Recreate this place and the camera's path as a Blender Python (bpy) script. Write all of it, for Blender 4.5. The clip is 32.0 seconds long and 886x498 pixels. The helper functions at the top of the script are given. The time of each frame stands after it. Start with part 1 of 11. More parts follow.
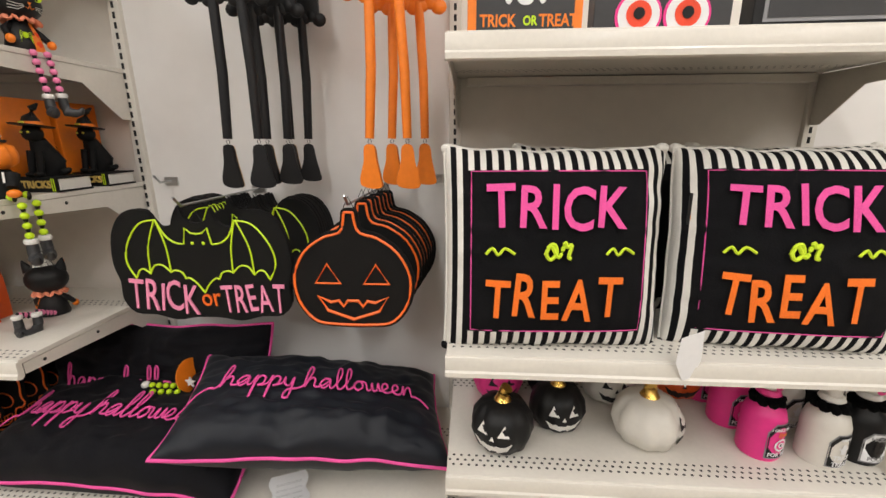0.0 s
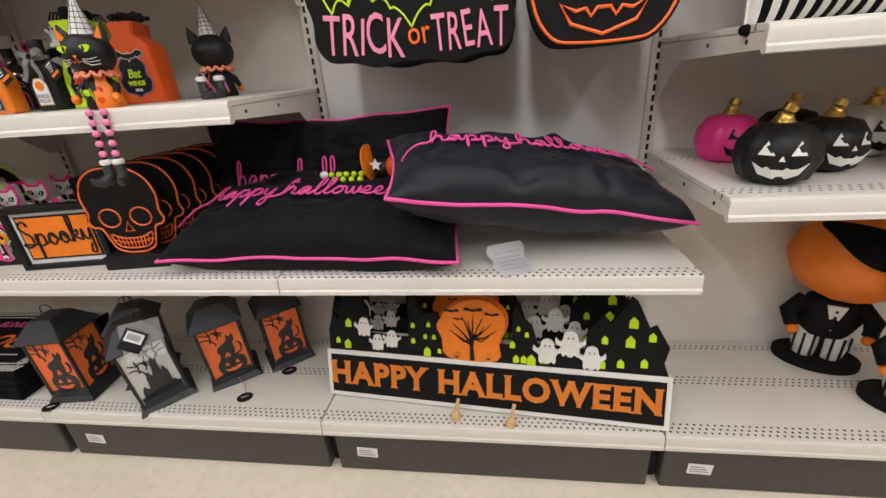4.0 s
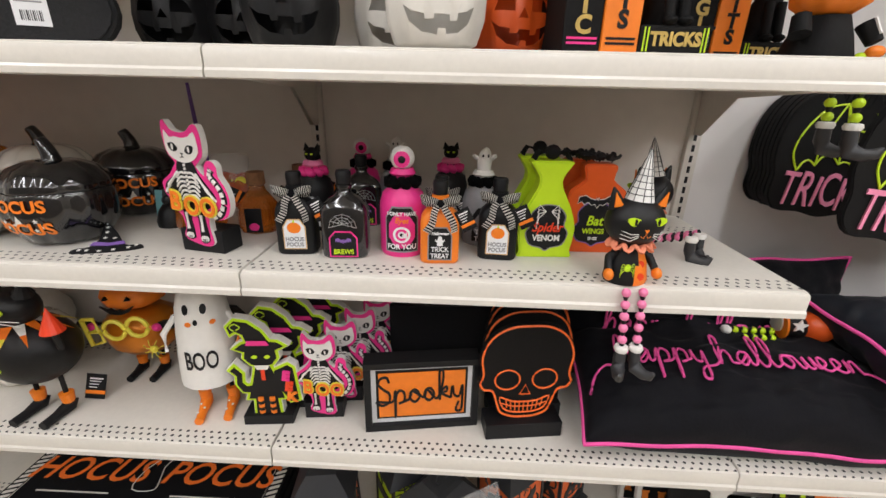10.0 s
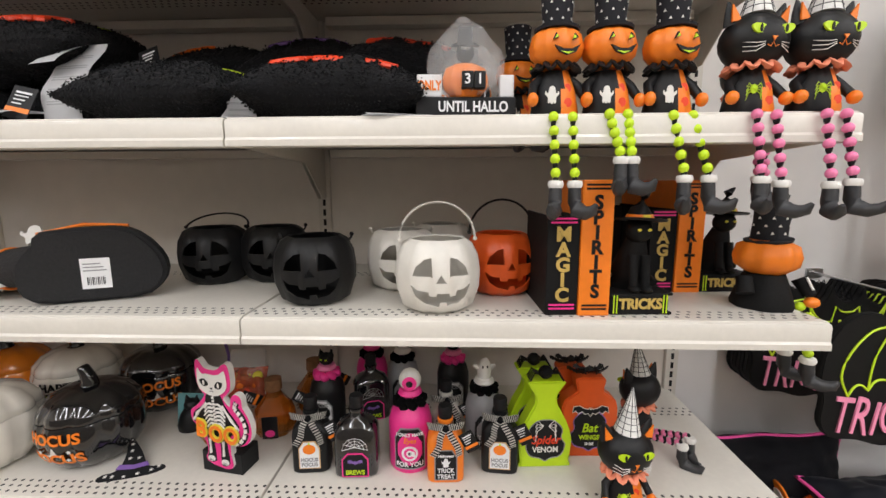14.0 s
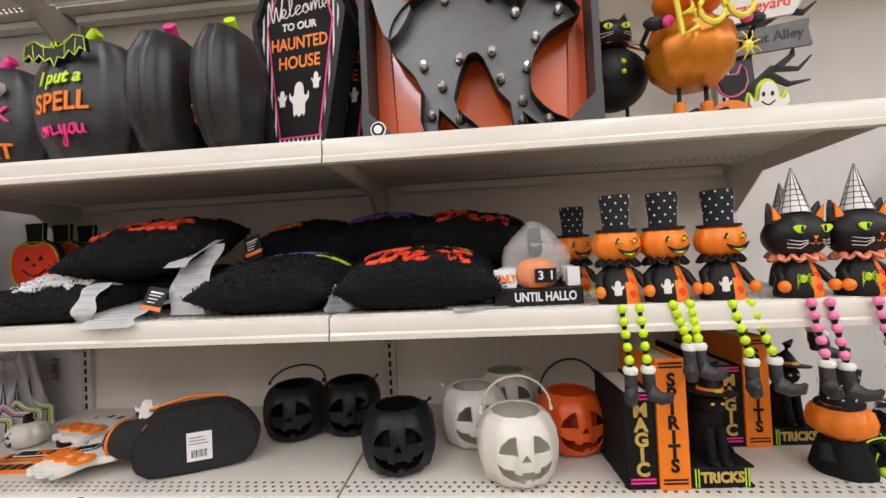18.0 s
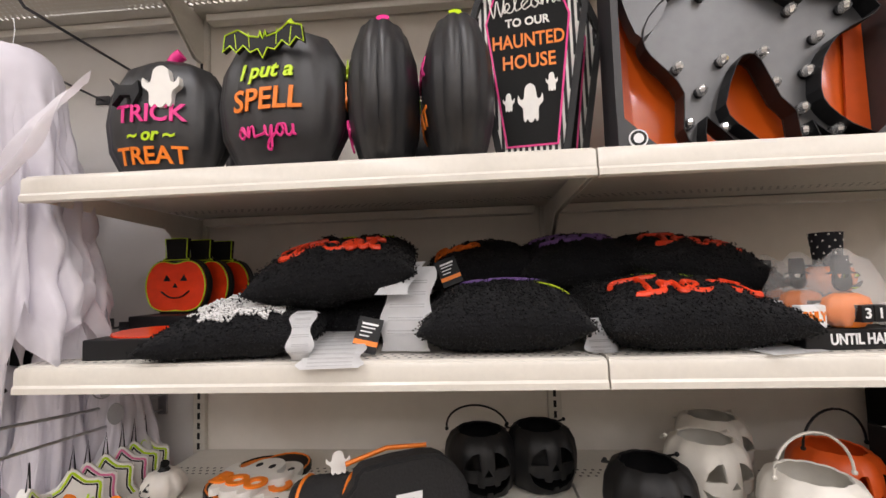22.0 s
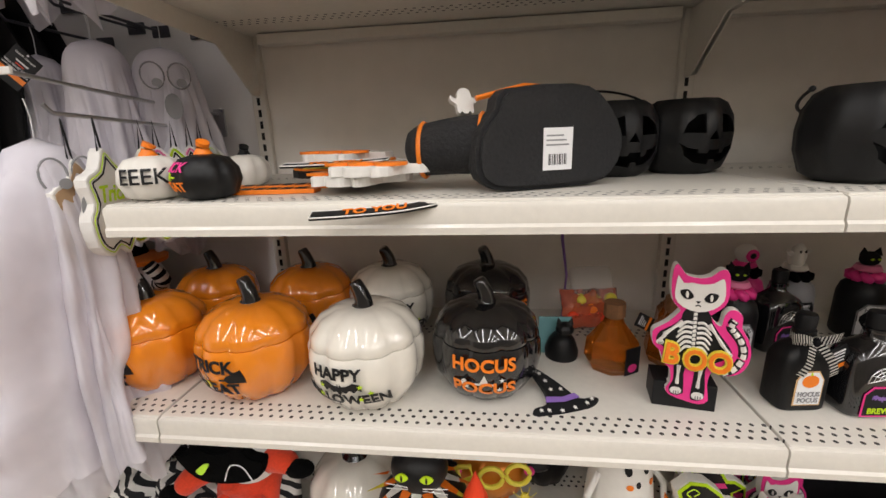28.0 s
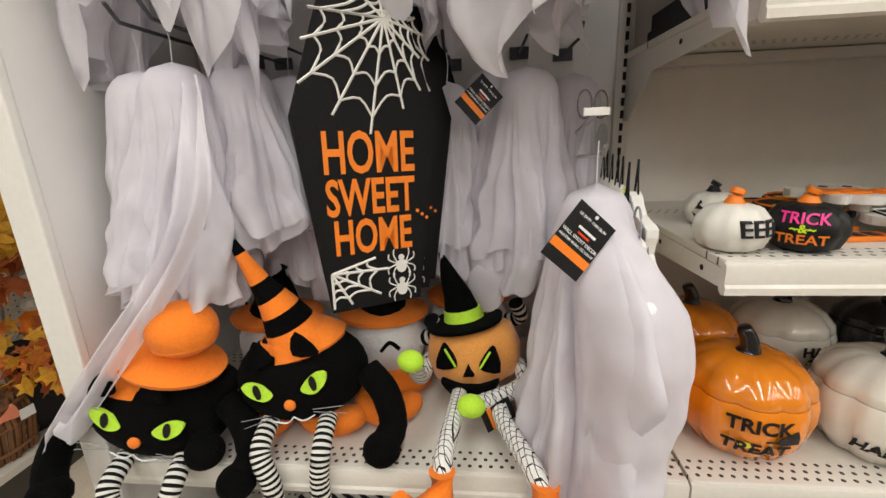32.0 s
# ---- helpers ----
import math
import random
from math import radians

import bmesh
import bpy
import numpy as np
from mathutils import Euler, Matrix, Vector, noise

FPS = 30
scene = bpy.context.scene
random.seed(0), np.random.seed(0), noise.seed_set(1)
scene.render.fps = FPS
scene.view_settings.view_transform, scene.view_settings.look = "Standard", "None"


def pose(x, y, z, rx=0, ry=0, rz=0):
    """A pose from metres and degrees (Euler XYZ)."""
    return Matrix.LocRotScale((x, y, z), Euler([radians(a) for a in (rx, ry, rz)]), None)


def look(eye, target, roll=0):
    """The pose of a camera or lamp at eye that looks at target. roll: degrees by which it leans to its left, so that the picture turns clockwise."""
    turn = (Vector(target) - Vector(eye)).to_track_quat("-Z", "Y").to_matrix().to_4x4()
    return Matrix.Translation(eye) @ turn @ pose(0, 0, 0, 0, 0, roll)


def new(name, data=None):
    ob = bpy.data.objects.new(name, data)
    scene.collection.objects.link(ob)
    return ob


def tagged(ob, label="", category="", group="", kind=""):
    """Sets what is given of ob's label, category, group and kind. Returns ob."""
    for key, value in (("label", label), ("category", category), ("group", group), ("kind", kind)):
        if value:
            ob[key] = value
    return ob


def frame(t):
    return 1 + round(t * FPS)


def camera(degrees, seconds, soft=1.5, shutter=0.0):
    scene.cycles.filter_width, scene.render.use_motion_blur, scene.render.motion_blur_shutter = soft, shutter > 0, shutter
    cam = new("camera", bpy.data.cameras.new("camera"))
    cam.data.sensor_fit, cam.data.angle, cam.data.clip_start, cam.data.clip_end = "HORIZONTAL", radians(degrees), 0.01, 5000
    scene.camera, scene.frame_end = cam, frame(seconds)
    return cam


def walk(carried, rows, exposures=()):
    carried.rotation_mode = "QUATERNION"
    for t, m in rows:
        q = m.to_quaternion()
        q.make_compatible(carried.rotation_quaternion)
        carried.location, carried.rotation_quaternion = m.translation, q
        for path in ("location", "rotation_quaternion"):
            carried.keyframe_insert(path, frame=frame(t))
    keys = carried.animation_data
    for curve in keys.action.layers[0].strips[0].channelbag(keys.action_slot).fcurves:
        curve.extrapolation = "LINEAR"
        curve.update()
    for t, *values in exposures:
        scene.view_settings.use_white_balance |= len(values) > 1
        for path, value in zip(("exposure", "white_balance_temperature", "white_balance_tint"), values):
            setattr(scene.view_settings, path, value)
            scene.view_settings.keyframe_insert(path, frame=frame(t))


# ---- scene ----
cam = camera(93.3, 32.0)
PATH = [
    (0, (2.789, -1.142, 1.505), (2.657, 0.789, 1.003), -0.2),
    (0.5, (2.749, -1.143, 1.449), (2.616, 0.771, 0.886), -0.5),
    (1, (2.718, -1.139, 1.415), (2.526, 0.746, 0.775), -1.5),
    (1.5, (2.653, -1.137, 1.34), (2.425, 0.712, 0.611), -2.4),
    (2, (2.603, -1.106, 1.234), (2.359, 0.73, 0.478), -3.3),
    (2.5, (2.54, -1.115, 1.159), (2.339, 0.71, 0.367), -3.7),
    (4.5, (2.21, -1.201, 1.078), (1.914, 0.61, 0.283), -4.1),
    (5, (2.034, -1.161, 1.082), (1.726, 0.635, 0.258), -3.8),
    (5.5, (1.854, -1.113, 1.085), (1.567, 0.673, 0.232), -3.8),
    (6, (1.695, -1.082, 1.068), (1.474, 0.698, 0.183), -3.1),
    (6.5, (1.519, -1.088, 1.085), (1.356, 0.694, 0.193), -2.2),
    (7, (1.449, -1.064, 1.127), (1.31, 0.744, 0.282), -1.5),
    (7.5, (1.423, -0.97, 1.21), (1.276, 0.846, 0.385), -1.3),
    (8, (1.4, -0.948, 1.23), (1.283, 0.863, 0.389), -0.7),
    (8.5, (1.322, -0.964, 1.253), (1.229, 0.868, 0.456), -0.2),
    (9, (1.269, -0.99, 1.28), (1.202, 0.86, 0.522), 0.6),
    (9.5, (1.262, -1.007, 1.297), (1.22, 0.859, 0.578), 1.2),
    (10, (1.27, -1.019, 1.333), (1.202, 0.854, 0.637), 1.4),
    (10.5, (1.266, -1.013, 1.368), (1.197, 0.873, 0.704), 1.9),
    (11, (1.265, -1.013, 1.409), (1.195, 0.887, 0.789), 1.9),
    (11.5, (1.26, -1.013, 1.434), (1.206, 0.899, 0.849), 1.8),
    (12, (1.257, -0.999, 1.47), (1.209, 0.93, 0.944), 1.5),
    (12.5, (1.262, -0.999, 1.491), (1.211, 0.945, 1.025), 1.2),
    (13, (1.271, -1.013, 1.524), (1.208, 0.946, 1.125), 0.7),
    (13.5, (1.267, -1.029, 1.565), (1.193, 0.939, 1.213), 0.2),
    (15.5, (1.255, -1.052, 1.657), (1.149, 0.94, 1.502), -1.6),
    (16, (1.244, -1.058, 1.673), (1.11, 0.934, 1.56), -2.1),
    (16.5, (1.235, -1.068, 1.696), (1.068, 0.924, 1.625), -2.5),
    (17, (1.21, -1.095, 1.72), (1.009, 0.895, 1.682), -2.8),
    (17.5, (1.189, -1.103, 1.765), (1.006, 0.889, 1.771), -2.8),
    (18, (1.176, -1.107, 1.789), (1.001, 0.884, 1.83), -2.7),
    (18.5, (1.16, -1.113, 1.822), (0.974, 0.875, 1.934), -2.4),
    (19, (1.167, -1.067, 1.843), (0.97, 0.916, 2.007), -2.0),
    (19.5, (1.144, -1.039, 1.848), (0.909, 0.936, 2.06), -1.5),
    (20, (1.076, -1.027, 1.845), (0.869, 0.948, 2.084), -1.4),
    (20.5, (0.952, -1.025, 1.853), (0.762, 0.952, 2.084), -1.3),
    (21, (0.829, -1.042, 1.854), (0.642, 0.938, 2.065), -1.5),
    (21.5, (0.765, -1.039, 1.842), (0.613, 0.947, 2.021), -1.7),
    (22, (0.731, -1.027, 1.82), (0.581, 0.963, 1.953), -1.7),
    (22.5, (0.722, -1.033, 1.801), (0.571, 0.96, 1.889), -1.7),
    (23, (0.717, -1.03, 1.763), (0.549, 0.963, 1.776), -1.7),
    (23.5, (0.701, -1.022, 1.734), (0.535, 0.971, 1.692), -1.7),
    (24, (0.692, -1.005, 1.721), (0.529, 0.986, 1.624), -1.7),
    (24.5, (0.678, -0.99, 1.681), (0.562, 1.004, 1.569), -2.2),
    (26.5, (0.663, -0.986, 1.597), (0.474, 0.971, 1.234), -1.7),
    (27, (0.63, -0.971, 1.568), (0.394, 0.973, 1.161), -2.0),
    (27.5, (0.586, -0.952, 1.528), (0.32, 0.973, 1.055), -2.2),
    (28, (0.524, -0.914, 1.466), (0.292, 1.001, 0.942), -2.0),
    (28.5, (0.413, -0.873, 1.452), (0.205, 1.033, 0.881), -1.7),
    (29, (0.325, -0.889, 1.455), (0.094, 1.004, 0.853), -1.8),
    (29.5, (0.215, -0.96, 1.471), (-0.041, 0.935, 0.887), -2.1),
    (30, (0.023, -1.006, 1.495), (-0.253, 0.883, 0.899), -2.4),
    (30.5, (-0.146, -1.036, 1.518), (-0.442, 0.854, 0.933), -2.7),
    (31, (-0.224, -1.0, 1.524), (-0.516, 0.894, 0.951), -2.8),
    (31.5, (-0.264, -0.919, 1.538), (-0.531, 0.987, 0.993), -2.7),
    (32, (-0.292, -0.927, 1.553), (-0.492, 0.992, 1.024), -2.3),
]
# the phone camera drifts a little cooler in the middle of the walk
BALANCE = [(0, -0.04, 6550, 7), (1, 0.0, 6550, 7), (2.5, 0.0, 6450, 9), (5, 0.05, 6200, 8), (12, 0.06, 6200, 8), (13, 0.02, 6200, 8), (16, -0.02, 6300, 9), (18, -0.06, 6300, 10), (21, 0.04, 6450, 12), (27, 0.0, 6450, 9), (30, 0.0, 6400, 6), (32, 0.0, 6600, 4)]
walk(cam, [(t, look(eye, target, roll)) for t, eye, target, roll in PATH], BALANCE)

# ---- light ----
world = bpy.data.worlds.new("store_air")
world.use_nodes = True
world.node_tree.nodes["Background"].inputs[0].default_value = (1.0, 0.96, 0.9, 1)
world.node_tree.nodes["Background"].inputs[1].default_value = 0.05
scene.world = world
FLOOR = -0.02
CEILING = 3.9
LAMP_ROWS = (-1.9, 0.1, 2.1, 4.1, 6.1)
# the far row at -4.7 is out of view, added to brighten the shelf backs
LAMPS = [(lx, ly, power) for lx in LAMP_ROWS for ly, power in ((-1.9, 31), (-4.7, 46))]
for lx, ly, power in LAMPS:
    lamp = bpy.data.lights.new("fluorescent_lamp", "AREA")
    lamp.shape, lamp.size, lamp.size_y, lamp.energy = "RECTANGLE", 0.22, 2.6, power
    lamp.color = (1.0, 0.968, 0.972)
    new("fluorescent_lamp", lamp).matrix_world = pose(lx, ly, CEILING - 0.085)

# ---- materials ----


def mat(name, col, rough=0.5, metal=0.0, var=0.12, fine=60.0, bump=0.08, coat=0.0, sheen=0.0, alpha=1.0, trans=0.0, spec=0.5, subsurf=0.0, emit=0.0):
    m = bpy.data.materials.new(name)
    m.use_nodes = True
    nt = m.node_tree
    p = nt.nodes["Principled BSDF"]
    tc = nt.nodes.new("ShaderNodeTexCoord")
    info = nt.nodes.new("ShaderNodeObjectInfo")
    add = nt.nodes.new("ShaderNodeVectorMath")
    add.operation = "MULTIPLY_ADD"
    add.inputs[1].default_value = (1, 1, 1)
    nt.links.new(tc.outputs["Object"], add.inputs[0])
    comb = nt.nodes.new("ShaderNodeCombineXYZ")
    mul = nt.nodes.new("ShaderNodeMath")
    mul.operation, mul.inputs[1].default_value = "MULTIPLY", 7.0
    nt.links.new(info.outputs["Random"], mul.inputs[0])
    nt.links.new(mul.outputs[0], comb.inputs[0])
    nt.links.new(comb.outputs[0], add.inputs[2])
    n1, n2 = nt.nodes.new("ShaderNodeTexNoise"), nt.nodes.new("ShaderNodeTexNoise")
    n1.inputs["Scale"].default_value, n1.inputs["Detail"].default_value = fine, 4
    n2.inputs["Scale"].default_value, n2.inputs["Detail"].default_value = fine / 12, 3
    for n in (n1, n2):
        nt.links.new(add.outputs[0], n.inputs["Vector"])
    mix = nt.nodes.new("ShaderNodeMath")
    mix.operation = "ADD"
    nt.links.new(n1.outputs["Fac"], mix.inputs[0])
    nt.links.new(n2.outputs["Fac"], mix.inputs[1])
    ramp = nt.nodes.new("ShaderNodeMapRange")
    ramp.inputs[1].default_value, ramp.inputs[2].default_value = 0.6, 1.4
    ramp.inputs[3].default_value, ramp.inputs[4].default_value = 1 - var, 1 + var
    nt.links.new(mix.outputs[0], ramp.inputs[0])
    sc = nt.nodes.new("ShaderNodeVectorMath")
    sc.operation = "SCALE"
    sc.inputs[0].default_value = col[:3]
    nt.links.new(ramp.outputs[0], sc.inputs["Scale"])
    nt.links.new(sc.outputs[0], p.inputs["Base Color"])
    rr = nt.nodes.new("ShaderNodeMapRange")
    rr.inputs[3].default_value, rr.inputs[4].default_value = max(0.03, rough - 0.08), min(1, rough + 0.08)
    nt.links.new(n2.outputs["Fac"], rr.inputs[0])
    nt.links.new(rr.outputs[0], p.inputs["Roughness"])
    p.inputs["Metallic"].default_value = metal
    p.inputs["Specular IOR Level"].default_value = spec
    p.inputs["Coat Weight"].default_value = coat
    p.inputs["Coat Roughness"].default_value = 0.06
    p.inputs["Sheen Weight"].default_value = sheen
    p.inputs["Sheen Roughness"].default_value = 0.5
    p.inputs["Alpha"].default_value = alpha
    p.inputs["Transmission Weight"].default_value = trans
    if emit:
        p.inputs["Emission Color"].default_value = (*col[:3], 1)
        p.inputs["Emission Strength"].default_value = emit
    if bump:
        b = nt.nodes.new("ShaderNodeBump")
        b.inputs["Strength"].default_value, b.inputs["Distance"].default_value = bump, 0.004
        nt.links.new(n1.outputs["Fac"], b.inputs["Height"])
        nt.links.new(b.outputs[0], p.inputs["Normal"])
    return m


def holed(name, base, dark, rows_y, pitch=0.0165, radius=0.0032, open_holes=False):
    """Painted steel sheet with rows of punched holes that run along x; rows_y are the rows' places in y."""
    m = mat(name, base, 0.38, var=0.05, fine=90, bump=0.02)
    nt = m.node_tree
    p = nt.nodes["Principled BSDF"]
    src = p.inputs["Base Color"].links[0].from_socket
    tc = nt.nodes.new("ShaderNodeTexCoord")
    sep = nt.nodes.new("ShaderNodeSeparateXYZ")
    nt.links.new(tc.outputs["Object"], sep.inputs[0])

    def math_node(op, a, b=None, c=None):
        n = nt.nodes.new("ShaderNodeMath")
        n.operation = op
        for i, v in enumerate((a, b, c)):
            if v is None:
                continue
            if isinstance(v, (int, float)):
                n.inputs[i].default_value = v
            else:
                nt.links.new(v, n.inputs[i])
        return n.outputs[0]

    total = None
    for i, ry in enumerate(rows_y):
        u = math_node("PINGPONG", math_node("ADD", sep.outputs[0], (i % 2) * pitch / 2 + 10 * pitch), pitch / 2)
        v = math_node("SUBTRACT", sep.outputs[1], ry)
        r = math_node("SQRT", math_node("ADD", math_node("POWER", u, 2.0), math_node("POWER", v, 2.0)))
        hole = math_node("LESS_THAN", r, radius)
        total = hole if total is None else math_node("MAXIMUM", total, hole)
    if open_holes:
        nt.links.new(math_node("SUBTRACT", 1.0, total), p.inputs["Alpha"])
        return m
    mixn = nt.nodes.new("ShaderNodeMix")
    mixn.data_type = "RGBA"
    nt.links.new(total, mixn.inputs[0])
    nt.links.new(src, mixn.inputs[6])
    mixn.inputs[7].default_value = (*dark, 1)
    nt.links.new(mixn.outputs[2], p.inputs["Base Color"])
    return m


CREAM = (0.70, 0.665, 0.60)
SHELF = mat("cream_powder_coat", CREAM, 0.32, var=0.05, fine=120, bump=0.015, coat=0.15)
SHELF_TOP = holed("cream_shelf_sheet", CREAM, (0.03, 0.028, 0.025), (-0.388, -0.374, -0.360, -0.090, -0.076, -0.062))
DECK_TOP = holed("cream_deck_sheet", CREAM, (0.03, 0.028, 0.025), (-0.343, -0.330, -0.317, -0.16, -0.147, -0.134, 0.005, 0.018))
OPEN_TOP = holed("perforated_canopy", CREAM, (0, 0, 0), (-0.090, -0.076, -0.062, -0.048, -0.034, -0.020), 0.0165, 0.0060, True)
BACK = mat("grey_back_board", (0.80, 0.755, 0.695), 0.55, var=0.05, fine=25, bump=0.02)
BACKW = mat("white_back_board", (0.79, 0.77, 0.75), 0.6, var=0.05, fine=12, bump=0.02)
KICK = mat("dark_base_plate", (0.060, 0.054, 0.048), 0.5, var=0.15, fine=50)
FLOORM = mat("beige_vinyl_floor", (0.76, 0.67, 0.54), 0.35, var=0.1, fine=40, bump=0.02)
WALLM = mat("painted_store_wall", (0.62, 0.58, 0.52), 0.7, fine=20)
# for the unseen block; tone chosen for how much light it bounces
WALLD = mat("unseen_block_tan", (0.46, 0.42, 0.38), 0.7, fine=20)
CEILM = mat("white_ceiling", (0.78, 0.77, 0.74), 0.8, fine=30)
SLOT = mat("slot_shadow", (0.012, 0.012, 0.012), 0.8, var=0, bump=0)
STEEL = mat("galvanised_wire", (0.55, 0.55, 0.55), 0.3, 1.0, fine=200, var=0.08)
DARKWIRE = mat("dark_wire", (0.09, 0.09, 0.1), 0.4, 0.7)
BLACK = mat("black_paint", (0.008, 0.008, 0.009), 0.5, spec=0.3, fine=150, var=0.2, bump=0.05)
MATTE = mat("matte_black_foam", (0.0065, 0.0063, 0.0063), 0.7, spec=0.2, fine=220, var=0.25, bump=0.12)
GLOSSK = mat("glossy_black_glaze", (0.008, 0.008, 0.009), 0.08, coat=0.8, var=0.1, bump=0.0)
SATINK = mat("satin_black_shell", (0.008, 0.008, 0.0085), 0.45, spec=0.3, fine=120, var=0.2, bump=0.08)
WHITE = mat("white_paint", (0.80, 0.78, 0.74), 0.5, fine=90, var=0.04, bump=0.03)
PAPER = mat("white_paper", (0.82, 0.82, 0.83), 0.7, fine=60, var=0.04, bump=0.05)
GLOSSW = mat("glossy_white_glaze", (0.80, 0.76, 0.68), 0.1, coat=0.8, var=0.04, bump=0)
SATINW = mat("satin_white_shell", (0.74, 0.71, 0.65), 0.4, var=0.05, bump=0.05)
ORANGE = mat("orange_paint", (0.88, 0.22, 0.012), 0.45, fine=80, var=0.08)
GLOSSO = mat("glossy_orange_glaze", (0.80, 0.24, 0.012), 0.1, coat=0.8, var=0.08, fine=20, bump=0)
SATINO = mat("satin_orange_shell", (0.72, 0.10, 0.012), 0.4, var=0.08)
BURNT = mat("burnt_orange_metal", (0.62, 0.20, 0.01), 0.3, 0.4, var=0.15, fine=30)
PINK = mat("hot_pink_paint", (0.83, 0.035, 0.27), 0.45, var=0.06)
ROSE = mat("rose_paint", (0.85, 0.22, 0.42), 0.5, var=0.06)
GREEN = mat("lime_green_paint", (0.55, 0.78, 0.01), 0.45, var=0.06)
YELLOW = mat("yellow_paint", (0.80, 0.68, 0.06), 0.45, var=0.06)
PURPLE = mat("purple_paint", (0.23, 0.12, 0.42), 0.5)
RED = mat("red_orange_paint", (0.80, 0.055, 0.012), 0.4, var=0.08)
GOLD = mat("gold_foil", (0.75, 0.48, 0.12), 0.28, 1.0, var=0.15)
GREY = mat("grey_paint", (0.032, 0.032, 0.034), 0.5)
MIDGREY = mat("mid_grey_paint", (0.27, 0.27, 0.28), 0.55)
WOOD = mat("pale_wood", (0.66, 0.42, 0.2), 0.6, fine=90, var=0.15)
CORK = mat("board_edge", (0.45, 0.29, 0.16), 0.7, fine=150)
VELVET = mat("black_velvet", (0.004, 0.004, 0.006), 0.75, spec=0.15, sheen=0.05, fine=140, var=0.3, bump=0.15)
KNIT = mat("black_knit_wool", (0.006, 0.006, 0.007), 0.95, sheen=0.04, fine=220, var=0.6, bump=0.9, spec=0.2)
SATINF = mat("black_satin_cloth", (0.006, 0.008, 0.013), 0.5, spec=0.3, sheen=0.05, fine=50, var=0.2, bump=0.1)
CANVASK = mat("black_canvas", (0.006, 0.006, 0.007), 0.85, spec=0.12, fine=300, var=0.25, bump=0.2)
CANVASW = mat("white_canvas", (0.74, 0.72, 0.67), 0.9, fine=300, var=0.06, bump=0.15)
CANVASP = mat("pink_stitching", (0.83, 0.09, 0.36), 0.85, fine=300, bump=0.3)
CANVASG = mat("lime_stitching", (0.62, 0.80, 0.03), 0.85, fine=300, bump=0.3)
CANVASO = mat("orange_stitching", (0.90, 0.18, 0.015), 0.85, fine=300, bump=0.3)
PLUSHK = mat("black_plush", (0.004, 0.004, 0.004), 0.97, sheen=0.012, fine=260, var=0.4, bump=0.5, spec=0.03)
PLUSHO = mat("orange_plush", (0.90, 0.22, 0.015), 0.9, sheen=0.08, fine=220, var=0.1, bump=0.3)
PLUSHW = mat("white_plush", (0.78, 0.77, 0.76), 0.95, sheen=0.3, fine=160, var=0.08, bump=0.5)
PLUSHG = mat("lime_plush", (0.52, 0.85, 0.05), 0.9, sheen=0.08, fine=220, bump=0.2)
PEACH = mat("peach_ruffle", (0.85, 0.28, 0.16), 0.85, fine=200, bump=0.2)
AMBER = mat("amber_glass", (0.75, 0.22, 0.02), 0.08, trans=0.75, var=0.1, bump=0)
CLEAR = mat("clear_wrap", (0.95, 0.95, 0.95), 0.12, trans=0.0, alpha=0.16, bump=0.3, fine=25)
TREEBROWN = mat("brown_twig", (0.20, 0.09, 0.035), 0.85, fine=120, var=0.3)
LEAFO = mat("autumn_orange_leaf", (0.72, 0.22, 0.03), 0.7, fine=60, var=0.3)
LEAFY = mat("autumn_yellow_leaf", (0.80, 0.42, 0.04), 0.7, fine=60, var=0.3)


def gauze():
    m = bpy.data.materials.new("sheer_white_cloth")
    m.use_nodes = True
    nt = m.node_tree
    nt.nodes.clear()
    out = nt.nodes.new("ShaderNodeOutputMaterial")
    d, tl, tr = nt.nodes.new("ShaderNodeBsdfDiffuse"), nt.nodes.new("ShaderNodeBsdfTranslucent"), nt.nodes.new("ShaderNodeBsdfTransparent")
    d.inputs[0].default_value, tl.inputs[0].default_value = (0.92, 0.89, 0.94, 1), (0.88, 0.86, 0.92, 1)
    a, b = nt.nodes.new("ShaderNodeMixShader"), nt.nodes.new("ShaderNodeMixShader")
    tc, n = nt.nodes.new("ShaderNodeTexCoord"), nt.nodes.new("ShaderNodeTexNoise")
    n.inputs["Scale"].default_value = 14
    nt.links.new(tc.outputs["Object"], n.inputs["Vector"])
    mr = nt.nodes.new("ShaderNodeMapRange")
    mr.inputs[3].default_value, mr.inputs[4].default_value = 0.09, 0.42
    nt.links.new(n.outputs["Fac"], mr.inputs[0])
    a.inputs[0].default_value = 0.35
    nt.links.new(d.outputs[0], a.inputs[1])
    nt.links.new(tl.outputs[0], a.inputs[2])
    nt.links.new(mr.outputs[0], b.inputs[0])
    nt.links.new(a.outputs[0], b.inputs[1])
    nt.links.new(tr.outputs[0], b.inputs[2])
    nt.links.new(b.outputs[0], out.inputs[0])
    return m


GAUZE = gauze()

# ---- mesh helpers ----


def part(name, bm, material, parent=None, label="", smooth=0.0, kind=""):
    me = bpy.data.meshes.new(name)
    bm.normal_update()
    bm.to_mesh(me)
    bm.free()
    for m in material if isinstance(material, (list, tuple)) else (material,):
        me.materials.append(m)
    if smooth:
        me.shade_smooth()
        me.set_sharp_from_angle(angle=radians(smooth))
    ob = new(name, me)
    ob.parent = parent
    if label or kind:
        tagged(ob, label=label, kind=kind)
    return ob


